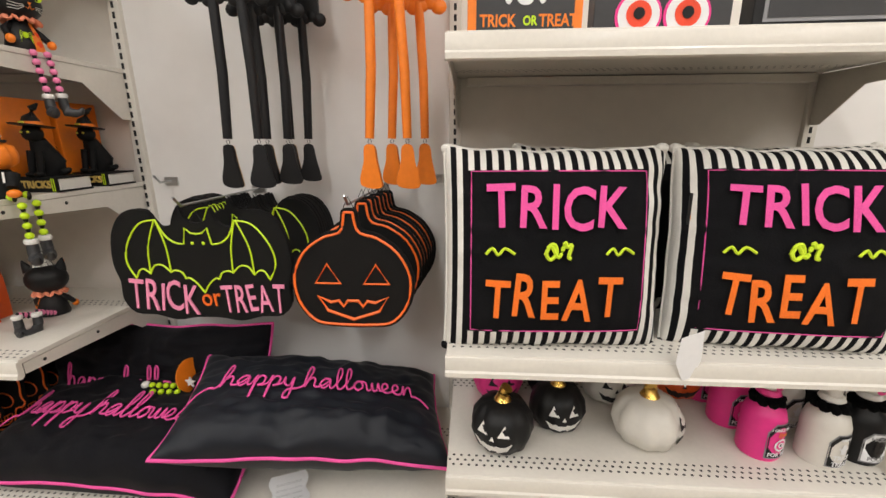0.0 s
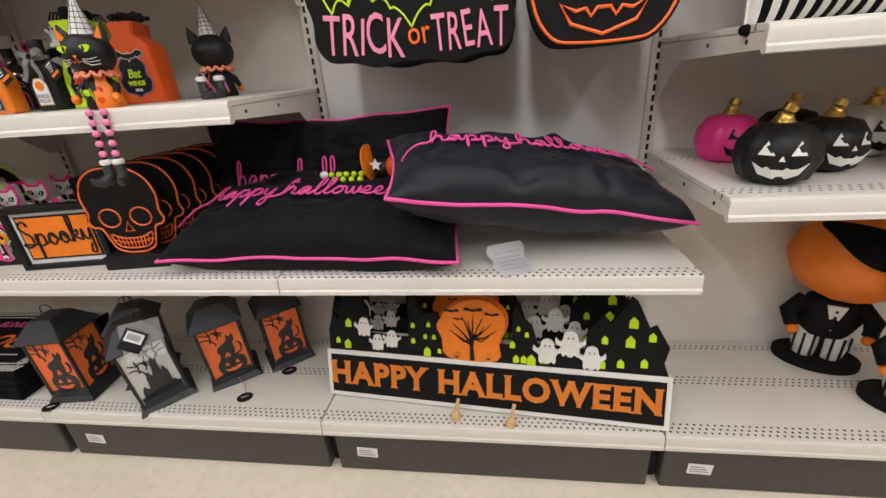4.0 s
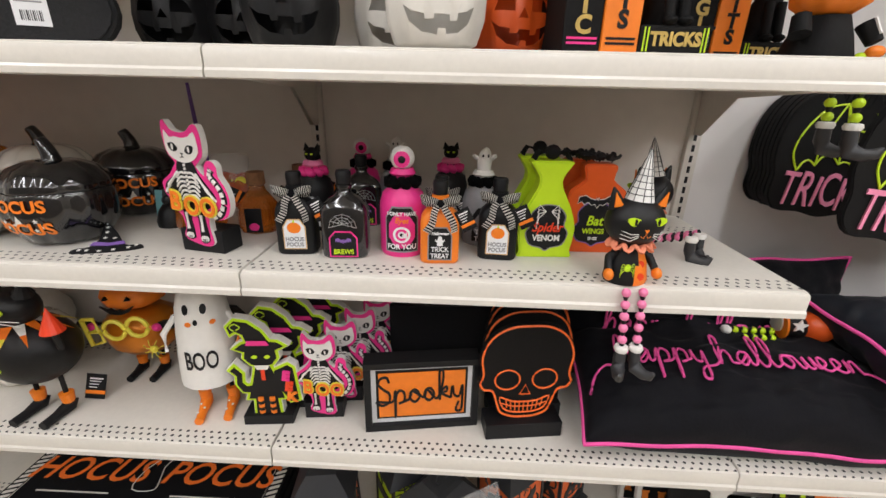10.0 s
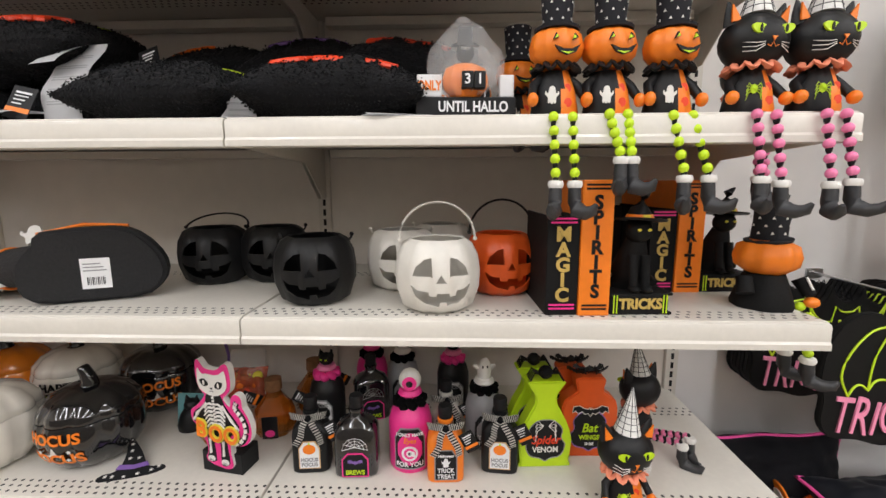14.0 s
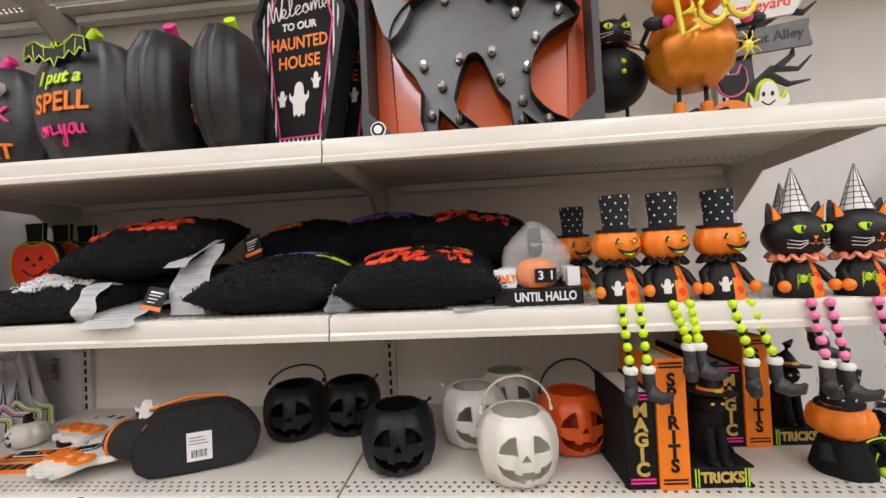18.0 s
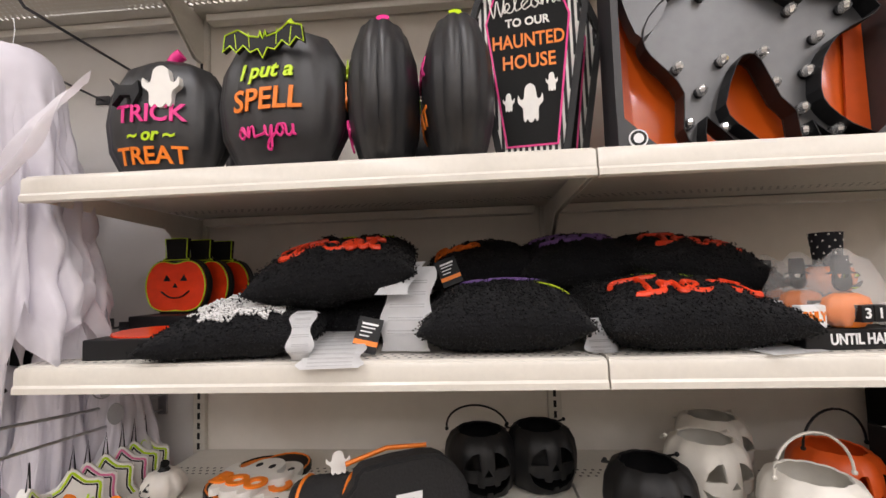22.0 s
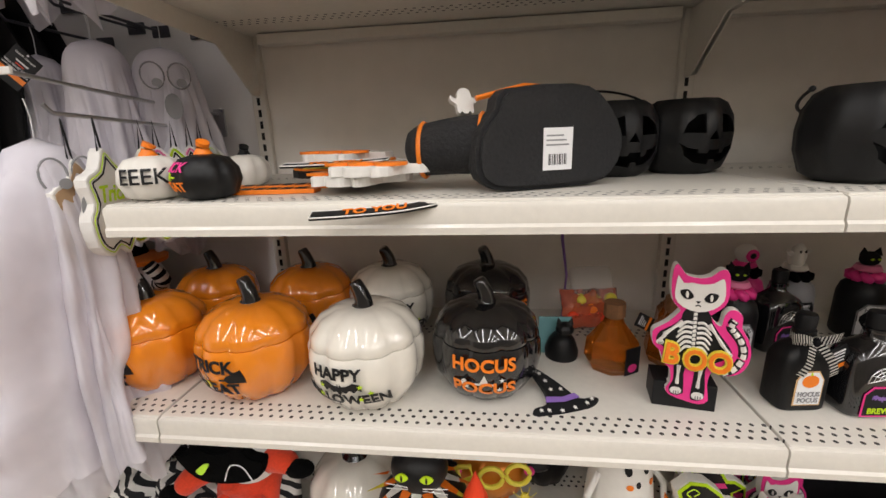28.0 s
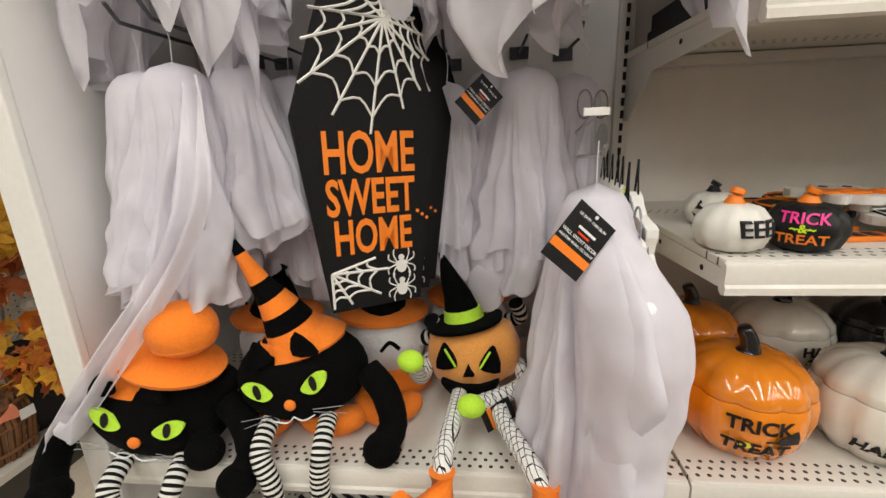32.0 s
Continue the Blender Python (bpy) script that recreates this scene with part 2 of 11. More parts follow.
def thing(name, label, category, x=0, y=0, z=0, rz=0, rx=0, ry=0, group="", kind=""):
    ob = new(name)
    ob.empty_display_size = 0.02
    ob.matrix_world = pose(x, y, z, rx, ry, rz)
    return tagged(ob, label, category, group, kind)


def box(x0, x1, y0, y1, z0, z1, bevel=0.0, bm=None):
    b = bmesh.new()
    r = bmesh.ops.create_cube(b, size=1)
    for v in r["verts"]:
        v.co = Vector(((x0 + x1) / 2 + v.co.x * (x1 - x0), (y0 + y1) / 2 + v.co.y * (y1 - y0), (z0 + z1) / 2 + v.co.z * (z1 - z0)))
    if bevel:
        bmesh.ops.bevel(b, geom=b.edges[:], offset=bevel, segments=2, affect="EDGES", profile=0.5)
    return join(bm, b)


def join(bm, b):
    """Adds b's mesh to bm (and frees b), or returns b where there is no bm."""
    if bm is None:
        return b
    me = bpy.data.meshes.new("tmp")
    b.to_mesh(me)
    b.free()
    bm.from_mesh(me)
    bpy.data.meshes.remove(me)
    return bm


def moved(bm, m):
    bmesh.ops.transform(bm, matrix=m, verts=bm.verts)
    return bm


def slab(pts, depth, y=0.0, bevel=0.0, bm=None):
    """A board with the outline pts (x, z) whose front is at y and which goes back by depth."""
    b = bmesh.new()
    area = sum(p[0] * q[1] - q[0] * p[1] for p, q in zip(pts, list(pts[1:]) + [pts[0]]))
    if area < 0:
        pts = list(reversed(pts))
    f = b.faces.new([b.verts.new((p[0], y, p[1])) for p in pts])
    r = bmesh.ops.extrude_face_region(b, geom=[f])
    for v in r["geom"]:
        if isinstance(v, bmesh.types.BMVert):
            v.co.y += depth
    bmesh.ops.recalc_face_normals(b, faces=b.faces)
    if bevel:
        bmesh.ops.bevel(b, geom=[e for e in b.edges if e.is_manifold and abs(e.verts[0].co.y - y) < 1e-6 and abs(e.verts[1].co.y - y) < 1e-6], offset=bevel, segments=2, affect="EDGES")
    bmesh.ops.triangulate(b, faces=[f for f in b.faces if len(f.verts) > 4])
    return join(bm, b)


def grow(pts, d):
    """The outline pts made larger by d all round."""
    area = sum(p[0] * q[1] - q[0] * p[1] for p, q in zip(pts, list(pts[1:]) + [pts[0]]))
    s = 1 if area > 0 else -1
    res, n = [], len(pts)
    for i in range(n):
        a, b, c = Vector(pts[i - 1]), Vector(pts[i]), Vector(pts[(i + 1) % n])
        e, f = (b - a), (c - b)
        n1 = Vector((e.y, -e.x)).normalized() * s if e.length > 1e-9 else Vector((0, 0))
        n2 = Vector((f.y, -f.x)).normalized() * s if f.length > 1e-9 else n1
        m = n1 + n2
        m = m / max(0.6, m.length_squared / 2) if m.length > 1e-6 else n1
        res.append((b.x + m.x * d, b.y + m.y * d))
    return res


def curve(pts, steps=6, closed=True):
    """A smooth line through pts."""
    n, res = len(pts), []
    last = n if closed else n - 1
    for i in range(last):
        if closed:
            p = [Vector(pts[(i + k) % n]) for k in (-1, 0, 1, 2)]
        else:
            p = [Vector(pts[min(max(i + k, 0), n - 1)]) for k in (-1, 0, 1, 2)]
        for s in range(steps):
            t = s / steps
            res.append(tuple(0.5 * (2 * p[1] + (p[2] - p[0]) * t + (2 * p[0] - 5 * p[1] + 4 * p[2] - p[3]) * t * t + (3 * p[1] - p[0] - 3 * p[2] + p[3]) * t ** 3)))
    if not closed:
        res.append(tuple(pts[-1]))
    return res


def mirror(half):
    """A closed outline from its right half, top to bottom."""
    return list(half) + [(-x, z) for x, z in reversed(half) if abs(x) > 1e-6]


def ring(rx, rz, n=28, cx=0.0, cz=0.0):
    return [(cx + rx * math.cos(2 * math.pi * i / n), cz + rz * math.sin(2 * math.pi * i / n)) for i in range(n)]


def tube(pts, r, n=8, closed=False, bm=None, bands=0, flat=1.0):
    """A round bar along pts; r is a number or one per point; bands: every so many pieces the material changes."""
    b = bmesh.new()
    pts = [Vector(p) for p in pts]
    m = len(pts)
    rings = []
    up = Vector((0.03, 0.05, 1)).normalized()
    for i, p in enumerate(pts):
        a = pts[i - 1] if i or closed else p
        c = pts[(i + 1) % m] if i < m - 1 or closed else p
        d = (c - a).normalized() if (c - a).length > 1e-9 else Vector((0, 0, 1))
        u = d.cross(up if abs(d.dot(up)) < 0.95 else Vector((1, 0, 0))).normalized()
        w = d.cross(u)
        rad = r[i] if isinstance(r, (list, tuple)) else r
        rings.append([b.verts.new(p + (u * math.cos(2 * math.pi * k / n) + w * math.sin(2 * math.pi * k / n) * flat) * rad) for k in range(n)])
    for i in range(m if closed else m - 1):
        A, B = rings[i], rings[(i + 1) % m]
        for k in range(n):
            f = b.faces.new((A[k], A[(k + 1) % n], B[(k + 1) % n], B[k]))
            if bands:
                f.material_index = (i // bands) % 2
    if not closed:
        b.faces.new(rings[0])
        b.faces.new(list(reversed(rings[-1])))
    bmesh.ops.recalc_face_normals(b, faces=b.faces)
    return join(bm, b)


def line(pts, r, y=0.0, closed=False, n=6, bm=None):
    return tube([(p[0], y, p[1]) for p in pts], r, n, closed, bm)


def lathe(profile, n=36, lobes=0, amp=0.0, squash=1.0, bm=None):
    """Turned round z from (radius, height) pairs; lobes and amp give ribs like a pumpkin's."""
    b = bmesh.new()
    rings = []
    for r, z in profile:
        row = []
        for k in range(n):
            a = 2 * math.pi * k / n
            rr = r * (1 - amp * (1 - abs(math.sin(lobes * a / 2)) ** 0.7)) if lobes else r
            row.append(b.verts.new((rr * math.cos(a), rr * math.sin(a) * squash, z)))
        rings.append(row)
    for A, B in zip(rings, rings[1:]):
        for k in range(n):
            b.faces.new((A[k], A[(k + 1) % n], B[(k + 1) % n], B[k]))
    if profile[0][0] > 1e-6:
        b.faces.new(list(reversed(rings[0])))
    if profile[-1][0] > 1e-6:
        b.faces.new(rings[-1])
    bmesh.ops.remove_doubles(b, verts=b.verts, dist=1e-6)
    bmesh.ops.recalc_face_normals(b, faces=b.faces)
    return join(bm, b)


def ball(rx, ry, rz, x=0, y=0, z=0, n=20, bm=None):
    b = bmesh.new()
    bmesh.ops.create_uvsphere(b, u_segments=n, v_segments=max(6, n // 2), radius=1)
    for v in b.verts:
        v.co = Vector((x + v.co.x * rx, y + v.co.y * ry, z + v.co.z * rz))
    return join(bm, b)


def letters(body, size, extrude=0.0006, weight=0.0, shear=0.0, sx=1.0, align="CENTER", space=1.0):
    """The words as a mesh in x and z, standing up and facing -y, centred on the origin's height."""
    cu = bpy.data.curves.new("writing", "FONT")
    cu.body, cu.size, cu.extrude, cu.offset, cu.shear = body, size, extrude, weight, shear
    cu.align_x, cu.align_y, cu.space_character, cu.resolution_u = align, "CENTER", space, 3
    ob = bpy.data.objects.new("writing", cu)
    scene.collection.objects.link(ob)
    dg = bpy.context.evaluated_depsgraph_get()
    me = bpy.data.meshes.new_from_object(ob.evaluated_get(dg))
    b = bmesh.new()
    b.from_mesh(me)
    bpy.data.objects.remove(ob)
    bpy.data.curves.remove(cu)
    bpy.data.meshes.remove(me)
    for v in b.verts:
        v.co = Vector((v.co.x * sx, -v.co.z, v.co.y))
    return b


def hand_word(parent, word, size, width, material, lay, seed=0, weight=0.002, depth=0.0006, jump=0.06, tilt=5.0):
    """A hand-lettered word: each letter a part of its own, a little tilted and shifted; lay places a letter's mesh."""
    rng = random.Random(seed)
    shapes = [letters(c, size, depth, weight) for c in word]
    spans = [(min(v.co.x for v in b.verts), max(v.co.x for v in b.verts)) for b in shapes]
    gap = size * 0.10
    total = sum(b - a for a, b in spans) + gap * (len(word) - 1)
    k, x = width / total, -width / 2
    for b, (x0, x1), c in zip(shapes, spans, word):
        w = (x1 - x0) * k
        stretch = rng.uniform(0.94, 1.08)
        for v in b.verts:
            v.co.x = (v.co.x - (x0 + x1) / 2) * k
            v.co.z *= stretch
        moved(b, pose(x + w / 2, 0, rng.uniform(-jump, jump) * size, 0, rng.uniform(-tilt, tilt), 0))
        part("letter", lay(b), material, parent)
        x += w + gap * k


def wrap(bm, radius, z0=0.0, lift=0.0012, squash=1.0, turn=0.0):
    """Bends flat things (x, z) round an upright body whose radius at a height is radius(z)."""
    for v in bm.verts:
        z = v.co.z + z0
        r = radius(z) + lift - v.co.y
        a = v.co.x / max(radius(z), 1e-3) + radians(turn)
        v.co = Vector((r * math.sin(a), -r * math.cos(a) * squash, z))
    return bm


def pillow(w, h, d, nx=40, ny=26, pinch=0.10, rough=0.004, seed=0.0, index=None, power=2.6, knots=0.0, creases=0.0):
    """A stuffed cushion in x and z, front towards -y, centred on the origin."""
    b = bmesh.new()
    grid = {}
    for side in (-1, 1):
        for i in range(nx + 1):
            for j in range(ny + 1):
                u, v = 2 * i / nx - 1, 2 * j / ny - 1
                if side == 1 and (i in (0, nx) or j in (0, ny)):
                    grid[side, i, j] = grid[-1, i, j]
                    continue
                t = max(0, (1 - abs(u) ** power) * (1 - abs(v) ** power)) ** 0.5
                x = u * w / 2 * (1 - pinch * (1 - v * v) * abs(u) ** 3 * 0.5)
                z = v * h / 2 * (1 - pinch * (1 - u * u) * abs(v) ** 3)
                nn = noise.noise(Vector((u * 2.5 + seed, v * 2.5, side * 3.0))) * rough * 2 + noise.noise(Vector((u * 7 + seed, v * 7, side * 5.0))) * rough
                if knots:
                    nn += knots * abs(noise.noise(Vector((u * w * 95 + seed, v * h * 95, side * 5.0))))
                if creases:
                    edge_pull = max(abs(u) ** 3, abs(v) ** 3)
                    nn += creases * (noise.noise(Vector((u * 9 + seed, v * 1.6, side * 2.0))) * abs(v) + noise.noise(Vector((u * 1.6 + seed, v * 7, side * 4.0))) * abs(u)) * (0.4 + edge_pull)
                rim = max(abs(u), abs(v)) ** 5 * creases
                lift = rim * 0.9 * noise.noise(Vector((u * 2.6 + seed, v * 2.6, 8.0)))
                z += rim * 0.6 * noise.noise(Vector((u * 3.4 + seed, v * 2.0, 11.0)))
                grid[side, i, j] = b.verts.new((x, side * (d / 2 * t + nn * t) + lift, z + nn * 0.5 * t))
    for side in (-1, 1):
        for i in range(nx):
            for j in range(ny):
                q = [grid[side, i, j], grid[side, i + 1, j], grid[side, i + 1, j + 1], grid[side, i, j + 1]]
                f = b.faces.new(q if side == -1 else list(reversed(q)))
                if index:
                    f.material_index = index(i, j, nx, ny)
    edge = [grid[-1, i, 0].co.copy() for i in range(nx)] + [grid[-1, nx, j].co.copy() for j in range(ny)] + [grid[-1, i, ny].co.copy() for i in range(nx, 0, -1)] + [grid[-1, 0, j].co.copy() for j in range(ny, 0, -1)]
    return b, edge


def drape(bm, w, h, d, power=2.6):
    """Lays flat writing on the front of a cushion of that size."""
    for v in bm.verts:
        u, q = 2 * v.co.x / w, 2 * v.co.z / h
        t = max(0, (1 - min(1, abs(u)) ** power) * (1 - min(1, abs(q)) ** power)) ** 0.5
        v.co.y = -d / 2 * t - 0.006 + v.co.y
    return bm


def wire(pts, r, material, name="wire", parent=None, label=""):
    return part(name, tube(pts, r, 6), material, parent, label, 60)


CURSIVE = {
    "h": ([(0, 0), (0.22, 0.5), (0.30, 0.95), (0.20, 1.05), (0.12, 0.6), (0.10, 0.02), (0.20, 0.35), (0.34, 0.5), (0.42, 0.35), (0.42, 0.08)], 0.55),
    "a": ([(0.10, 0.10), (0.36, 0.42), (0.20, 0.47), (0.05, 0.22), (0.18, 0.01), (0.35, 0.22), (0.38, 0.42), (0.38, 0.08)], 0.50),
    "p": ([(0.0, 0.10), (0.12, 0.5), (0.10, 0.0), (0.05, -0.5), (0.09, 0.1), (0.22, 0.47), (0.38, 0.40), (0.36, 0.10), (0.20, 0.02)], 0.48),
    "y": ([(0.0, 0.15), (0.06, 0.45), (0.10, 0.12), (0.25, 0.06), (0.36, 0.45), (0.34, 0.0), (0.28, -0.48), (0.12, -0.46), (0.22, -0.15)], 0.50),
    "l": ([(0.0, 0.08), (0.22, 0.6), (0.24, 1.02), (0.13, 1.04), (0.10, 0.4), (0.16, 0.03)], 0.32),
    "o": ([(0.04, 0.15), (0.14, 0.42), (0.28, 0.44), (0.36, 0.2), (0.20, 0.01), (0.06, 0.2), (0.16, 0.42)], 0.44),
    "w": ([(0.0, 0.42), (0.08, 0.06), (0.20, 0.10), (0.24, 0.42), (0.29, 0.06), (0.42, 0.10), (0.46, 0.45)], 0.54),
    "e": ([(0.0, 0.08), (0.25, 0.26), (0.22, 0.45), (0.10, 0.42), (0.06, 0.15), (0.20, 0.01)], 0.38),
    "S": ([(0.42, 0.82), (0.36, 1.0), (0.18, 0.98), (0.10, 0.78), (0.24, 0.58), (0.40, 0.40), (0.36, 0.10), (0.14, 0.0), (0.0, 0.16)], 0.46),
    "W": ([(0.0, 1.0), (0.10, 0.1), (0.18, 0.0), (0.34, 0.7), (0.42, 0.1), (0.50, 0.0), (0.74, 1.05), (0.70, 0.9)], 0.60),
    "T": ([(-0.12, 0.76), (0.0, 0.96), (0.35, 0.90), (0.80, 1.04), (0.42, 0.93), (0.36, 0.5), (0.26, 0.04), (0.06, 0.06)], 0.50),
    "I": ([(0.30, 0.98), (0.08, 0.92), (0.28, 1.0), (0.18, 0.5), (0.10, 0.0), (-0.02, 0.06)], 0.50),
    "k": ([(0.0, 0.05), (0.20, 0.6), (0.24, 1.0), (0.14, 1.04), (0.10, 0.5), (0.08, 0.0), (0.14, 0.3), (0.32, 0.45), (0.30, 0.28), (0.14, 0.24), (0.28, 0.12), (0.42, 0.04)], 0.44),
    "c": ([(0.34, 0.38), (0.20, 0.46), (0.05, 0.25), (0.16, 0.02), (0.36, 0.10)], 0.40),
    "m": ([(0.0, 0.10), (0.07, 0.46), (0.07, 0.04), (0.16, 0.40), (0.26, 0.44), (0.28, 0.05), (0.36, 0.40), (0.47, 0.44), (0.50, 0.06), (0.58, 0.06)], 0.60),
    "u": ([(0.0, 0.44), (0.04, 0.10), (0.16, 0.02), (0.30, 0.20), (0.32, 0.45), (0.33, 0.08), (0.42, 0.06)], 0.46),
    "t": ([(0.0, 0.10), (0.14, 0.60), (0.17, 0.92), (0.13, 0.66), (-0.04, 0.62), (0.34, 0.67), (0.14, 0.62), (0.12, 0.05), (0.28, 0.04)], 0.34),
    "r": ([(0.0, 0.08), (0.12, 0.50), (0.20, 0.38), (0.32, 0.44), (0.28, 0.10), (0.36, 0.04)], 0.38),
    "B": ([(0.06, 0.0), (0.12, 0.96), (0.36, 0.90), (0.34, 0.60), (0.14, 0.52), (0.40, 0.44), (0.42, 0.10), (0.06, 0.0)], 0.52),
    "n": ([(0.0, 0.10), (0.08, 0.47), (0.08, 0.04), (0.18, 0.38), (0.32, 0.44), (0.36, 0.06), (0.46, 0.06)], 0.48),
}


def handwriting(words, size, swash=True):
    """Joined handwriting as one smooth line of (x, z) points, centred."""
    x, pts = 0.0, [(-0.75, -0.75), (-0.55, -0.25), (-0.25, 0.02)] if swash else []
    for c in words:
        if c == " ":
            x += 0.14 if swash else 0.34
            continue
        g, w = CURSIVE[c]
        pts += [(x + a, b) for a, b in g]
        x += w
    pts += [(x + 0.22, -0.02), (x + 0.5, -0.3)] if swash else []
    return [((a - x / 2) * size, (b - 0.25) * size) for a, b in curve(pts, 6, False)]
# ---- the store's shell ----
W = 0.914
BACKY = 0.05
XMIN, XMAX, YMIN, YMAX = -3.2, 6.2, -6.3, 2.4


def struct(name, bm, material, label=""):
    return tagged(part(name, bm, material), label=label, category=name.split("_")[0], kind="structure")


struct("floor", box(XMIN, XMAX, YMIN, YMAX, FLOOR - 0.1, FLOOR), FLOORM, "beige vinyl store floor with a soft sheen")
struct("ceiling", box(XMIN, XMAX, YMIN, YMAX, CEILING, CEILING + 0.1), CEILM, "white store ceiling")
struct("wall_north", box(XMIN, XMAX, YMAX, YMAX + 0.1, FLOOR, CEILING), WALLM)
struct("wall_south", box(XMIN, XMAX, YMIN - 0.1, YMIN, FLOOR, CEILING), WALLM)
struct("wall_west", box(XMIN - 0.1, XMIN, YMIN, YMAX, FLOOR, CEILING), WALLM)
struct("wall_east", box(XMAX, XMAX + 0.1, YMIN, YMAX, FLOOR, CEILING), WALLM)
# Stands out of view; added to shape the bounced light on the shelves.
struct("wall_opposite", box(XMIN + 0.6, XMAX - 0.6, -2.75, -2.55, FLOOR, 2.0), WALLD, "plain unseen block added to shape the light on the shelves")
for lx, ly, power in LAMPS:
    fx = thing("ceiling_light", "long white fluorescent ceiling light housing", "light", lx, ly, CEILING, group="fluorescent lights")
    hs = bmesh.new()
    box(-0.15, 0.15, -1.35, 1.35, -0.03, 0.0, bm=hs)
    for sx in (-0.15, 0.135):
        box(sx, sx + 0.015, -1.35, 1.35, -0.09, -0.03, bm=hs)
    part("housing", hs, CEILM, fx)

# ---- shelving ----
LEVELS = {0: (0.192, -0.362), 1: (0.665, -0.393), 2: (1.053, -0.406), 3: (1.390, -0.411), 4: (1.699, -0.412), 5: (2.004, -0.412), 6: (2.56, -0.412)}
DLEVELS = {0: (0.192, -0.362), 1: (0.832, -0.424), 2: (1.110, -0.428), 3: (1.675, -0.415)}


def shelf(unit, top, front, deck=False, brackets=(True, True)):
    """One steel shelf of a unit, from its left post at x = 0, with its rail and brackets."""
    x0, x1 = 0.0015, W - 0.0015
    sh = part("shelf", box(x0 + 0.001, x1 - 0.001, front + 0.006, BACKY - 0.004, top - 0.012, top, 0.0015), [OPEN_TOP if top > 2.3 else DECK_TOP if deck else SHELF_TOP], unit)
    rail = bmesh.new()
    prof = [(front + 0.012, top - 0.001), (front + 0.002, top - 0.004), (front, top - 0.009), (front, top - 0.030), (front - 0.003, top - 0.034), (front - 0.003, top - 0.043), (front + 0.006, top - 0.045), (front + 0.012, top - 0.040)]
    a = [rail.verts.new((x0, y, z)) for y, z in prof]
    b = [rail.verts.new((x1, y, z)) for y, z in prof]
    for i in range(len(prof)):
        j = (i + 1) % len(prof)
        rail.faces.new((a[i], a[j], b[j], b[i]))
    rail.faces.new(a)
    rail.faces.new(list(reversed(b)))
    bmesh.ops.recalc_face_normals(rail, faces=rail.faces)
    part("front_rail", rail, SHELF, sh, smooth=25)
    if deck:
        return sh
    back = bmesh.new()
    box(x0 + 0.03, x1 - 0.03, BACKY - 0.045, BACKY - 0.012, top - 0.034, top - 0.014, 0.002, bm=back)
    part("rear_channel", back, SHELF, sh)
    for k, on in enumerate(brackets):
        if not on:
            continue
        bx = x0 + 0.002 if k == 0 else x1 - 0.0045
        pts = [(front + 0.016, top - 0.013), (BACKY - 0.008, top - 0.013), (BACKY - 0.008, top - 0.135), (BACKY - 0.045, top - 0.135), (BACKY - 0.15, top - 0.052), (front + 0.016, top - 0.038)]
        br = bmesh.new()
        f = [br.verts.new((bx, y, z)) for y, z in pts]
        g = [br.verts.new((bx + 0.0025, y, z)) for y, z in pts]
        br.faces.new(f)
        br.faces.new(list(reversed(g)))
        for i in range(len(pts)):
            j = (i + 1) % len(pts)
            br.faces.new((f[i], g[i], g[j], f[j]))
        bmesh.ops.recalc_face_normals(br, faces=br.faces)
        part("bracket", br, SHELF, sh)
        for hy in (front + 0.06, front + 0.20):
            hole = bmesh.new()
            bmesh.ops.create_cone(hole, cap_ends=True, segments=10, radius1=0.004, radius2=0.004, depth=0.001, matrix=pose(bx + (-0.0008 if k == 0 else 0.0033), hy, top - 0.026, 0, 90, 0))
            part("bracket_hole", hole, SLOT, sh)
    return sh


def post(unit, x, top=2.62):
    """A slotted steel upright with its column of slots."""
    up = part("upright", box(x - 0.016, x + 0.016, BACKY - 0.014, BACKY + 0.03, FLOOR + 0.002, top, 0.002), SHELF, unit)
    sl = bmesh.new()
    z = 0.25
    while z < top - 0.04:
        box(x - 0.0035, x + 0.0035, BACKY - 0.0152, BACKY - 0.0142, z, z + 0.016, bm=sl)
        z += 0.0254
    tagged(part("slot", sl, SLOT, up), kind="stuff")


def unit(x, label, levels, back=None, left=True, right=False, kick=True, top=2.62):
    u = thing("shelf_unit", label, "shelving", x, 0, 0, group="shelf units of the aisle")
    part("back_panel", box(0.016, W - 0.016, BACKY, BACKY + 0.02, 0.15, top), back or BACK, u)
    if left:
        post(u, 0.0, top)
    if right:
        post(u, W, top)
    for z, front, deck in levels:
        shelf(u, z, front, deck)
    if kick:
        kp = box(0.016, W - 0.016, -0.335, BACKY, FLOOR, 0.143, 0.006)
        part("kick_plate", kp, KICK, u, "dark scuffed base plate")
        # dark block put in for the shade in the gap between base plates
        part("gap_trim", box(-0.014, 0.014, -0.300, BACKY, FLOOR, 0.143), SLOT, u)
        lbl = part("shelf_label", moved(box(0.076, 0.138, -0.3372, -0.3362, 0.044, 0.080, 0.0002), pose(0, 0, 0, 0, 3, 0)), PAPER, u, "small white shelf label")
        for k in range(3):
            part("print_bar", moved(box(0.082, 0.130 - 0.006 * k, -0.3378, -0.3373, 0.052 + 0.008 * k, 0.055 + 0.008 * k), pose(0, 0, 0, 0, 3, 0)), MIDGREY, lbl)
    return u


full = [(z, f, k == 0) for k, (z, f) in LEVELS.items()]
unit(-W, "cream steel shelf unit with hanging hooks above a low shelf", [full[0], full[1], full[2], full[6]], BACKW)
unit(0.0, "cream steel shelf unit with six full shelves", full)
unit(W, "cream steel shelf unit with six full shelves beside a hook wall", full)
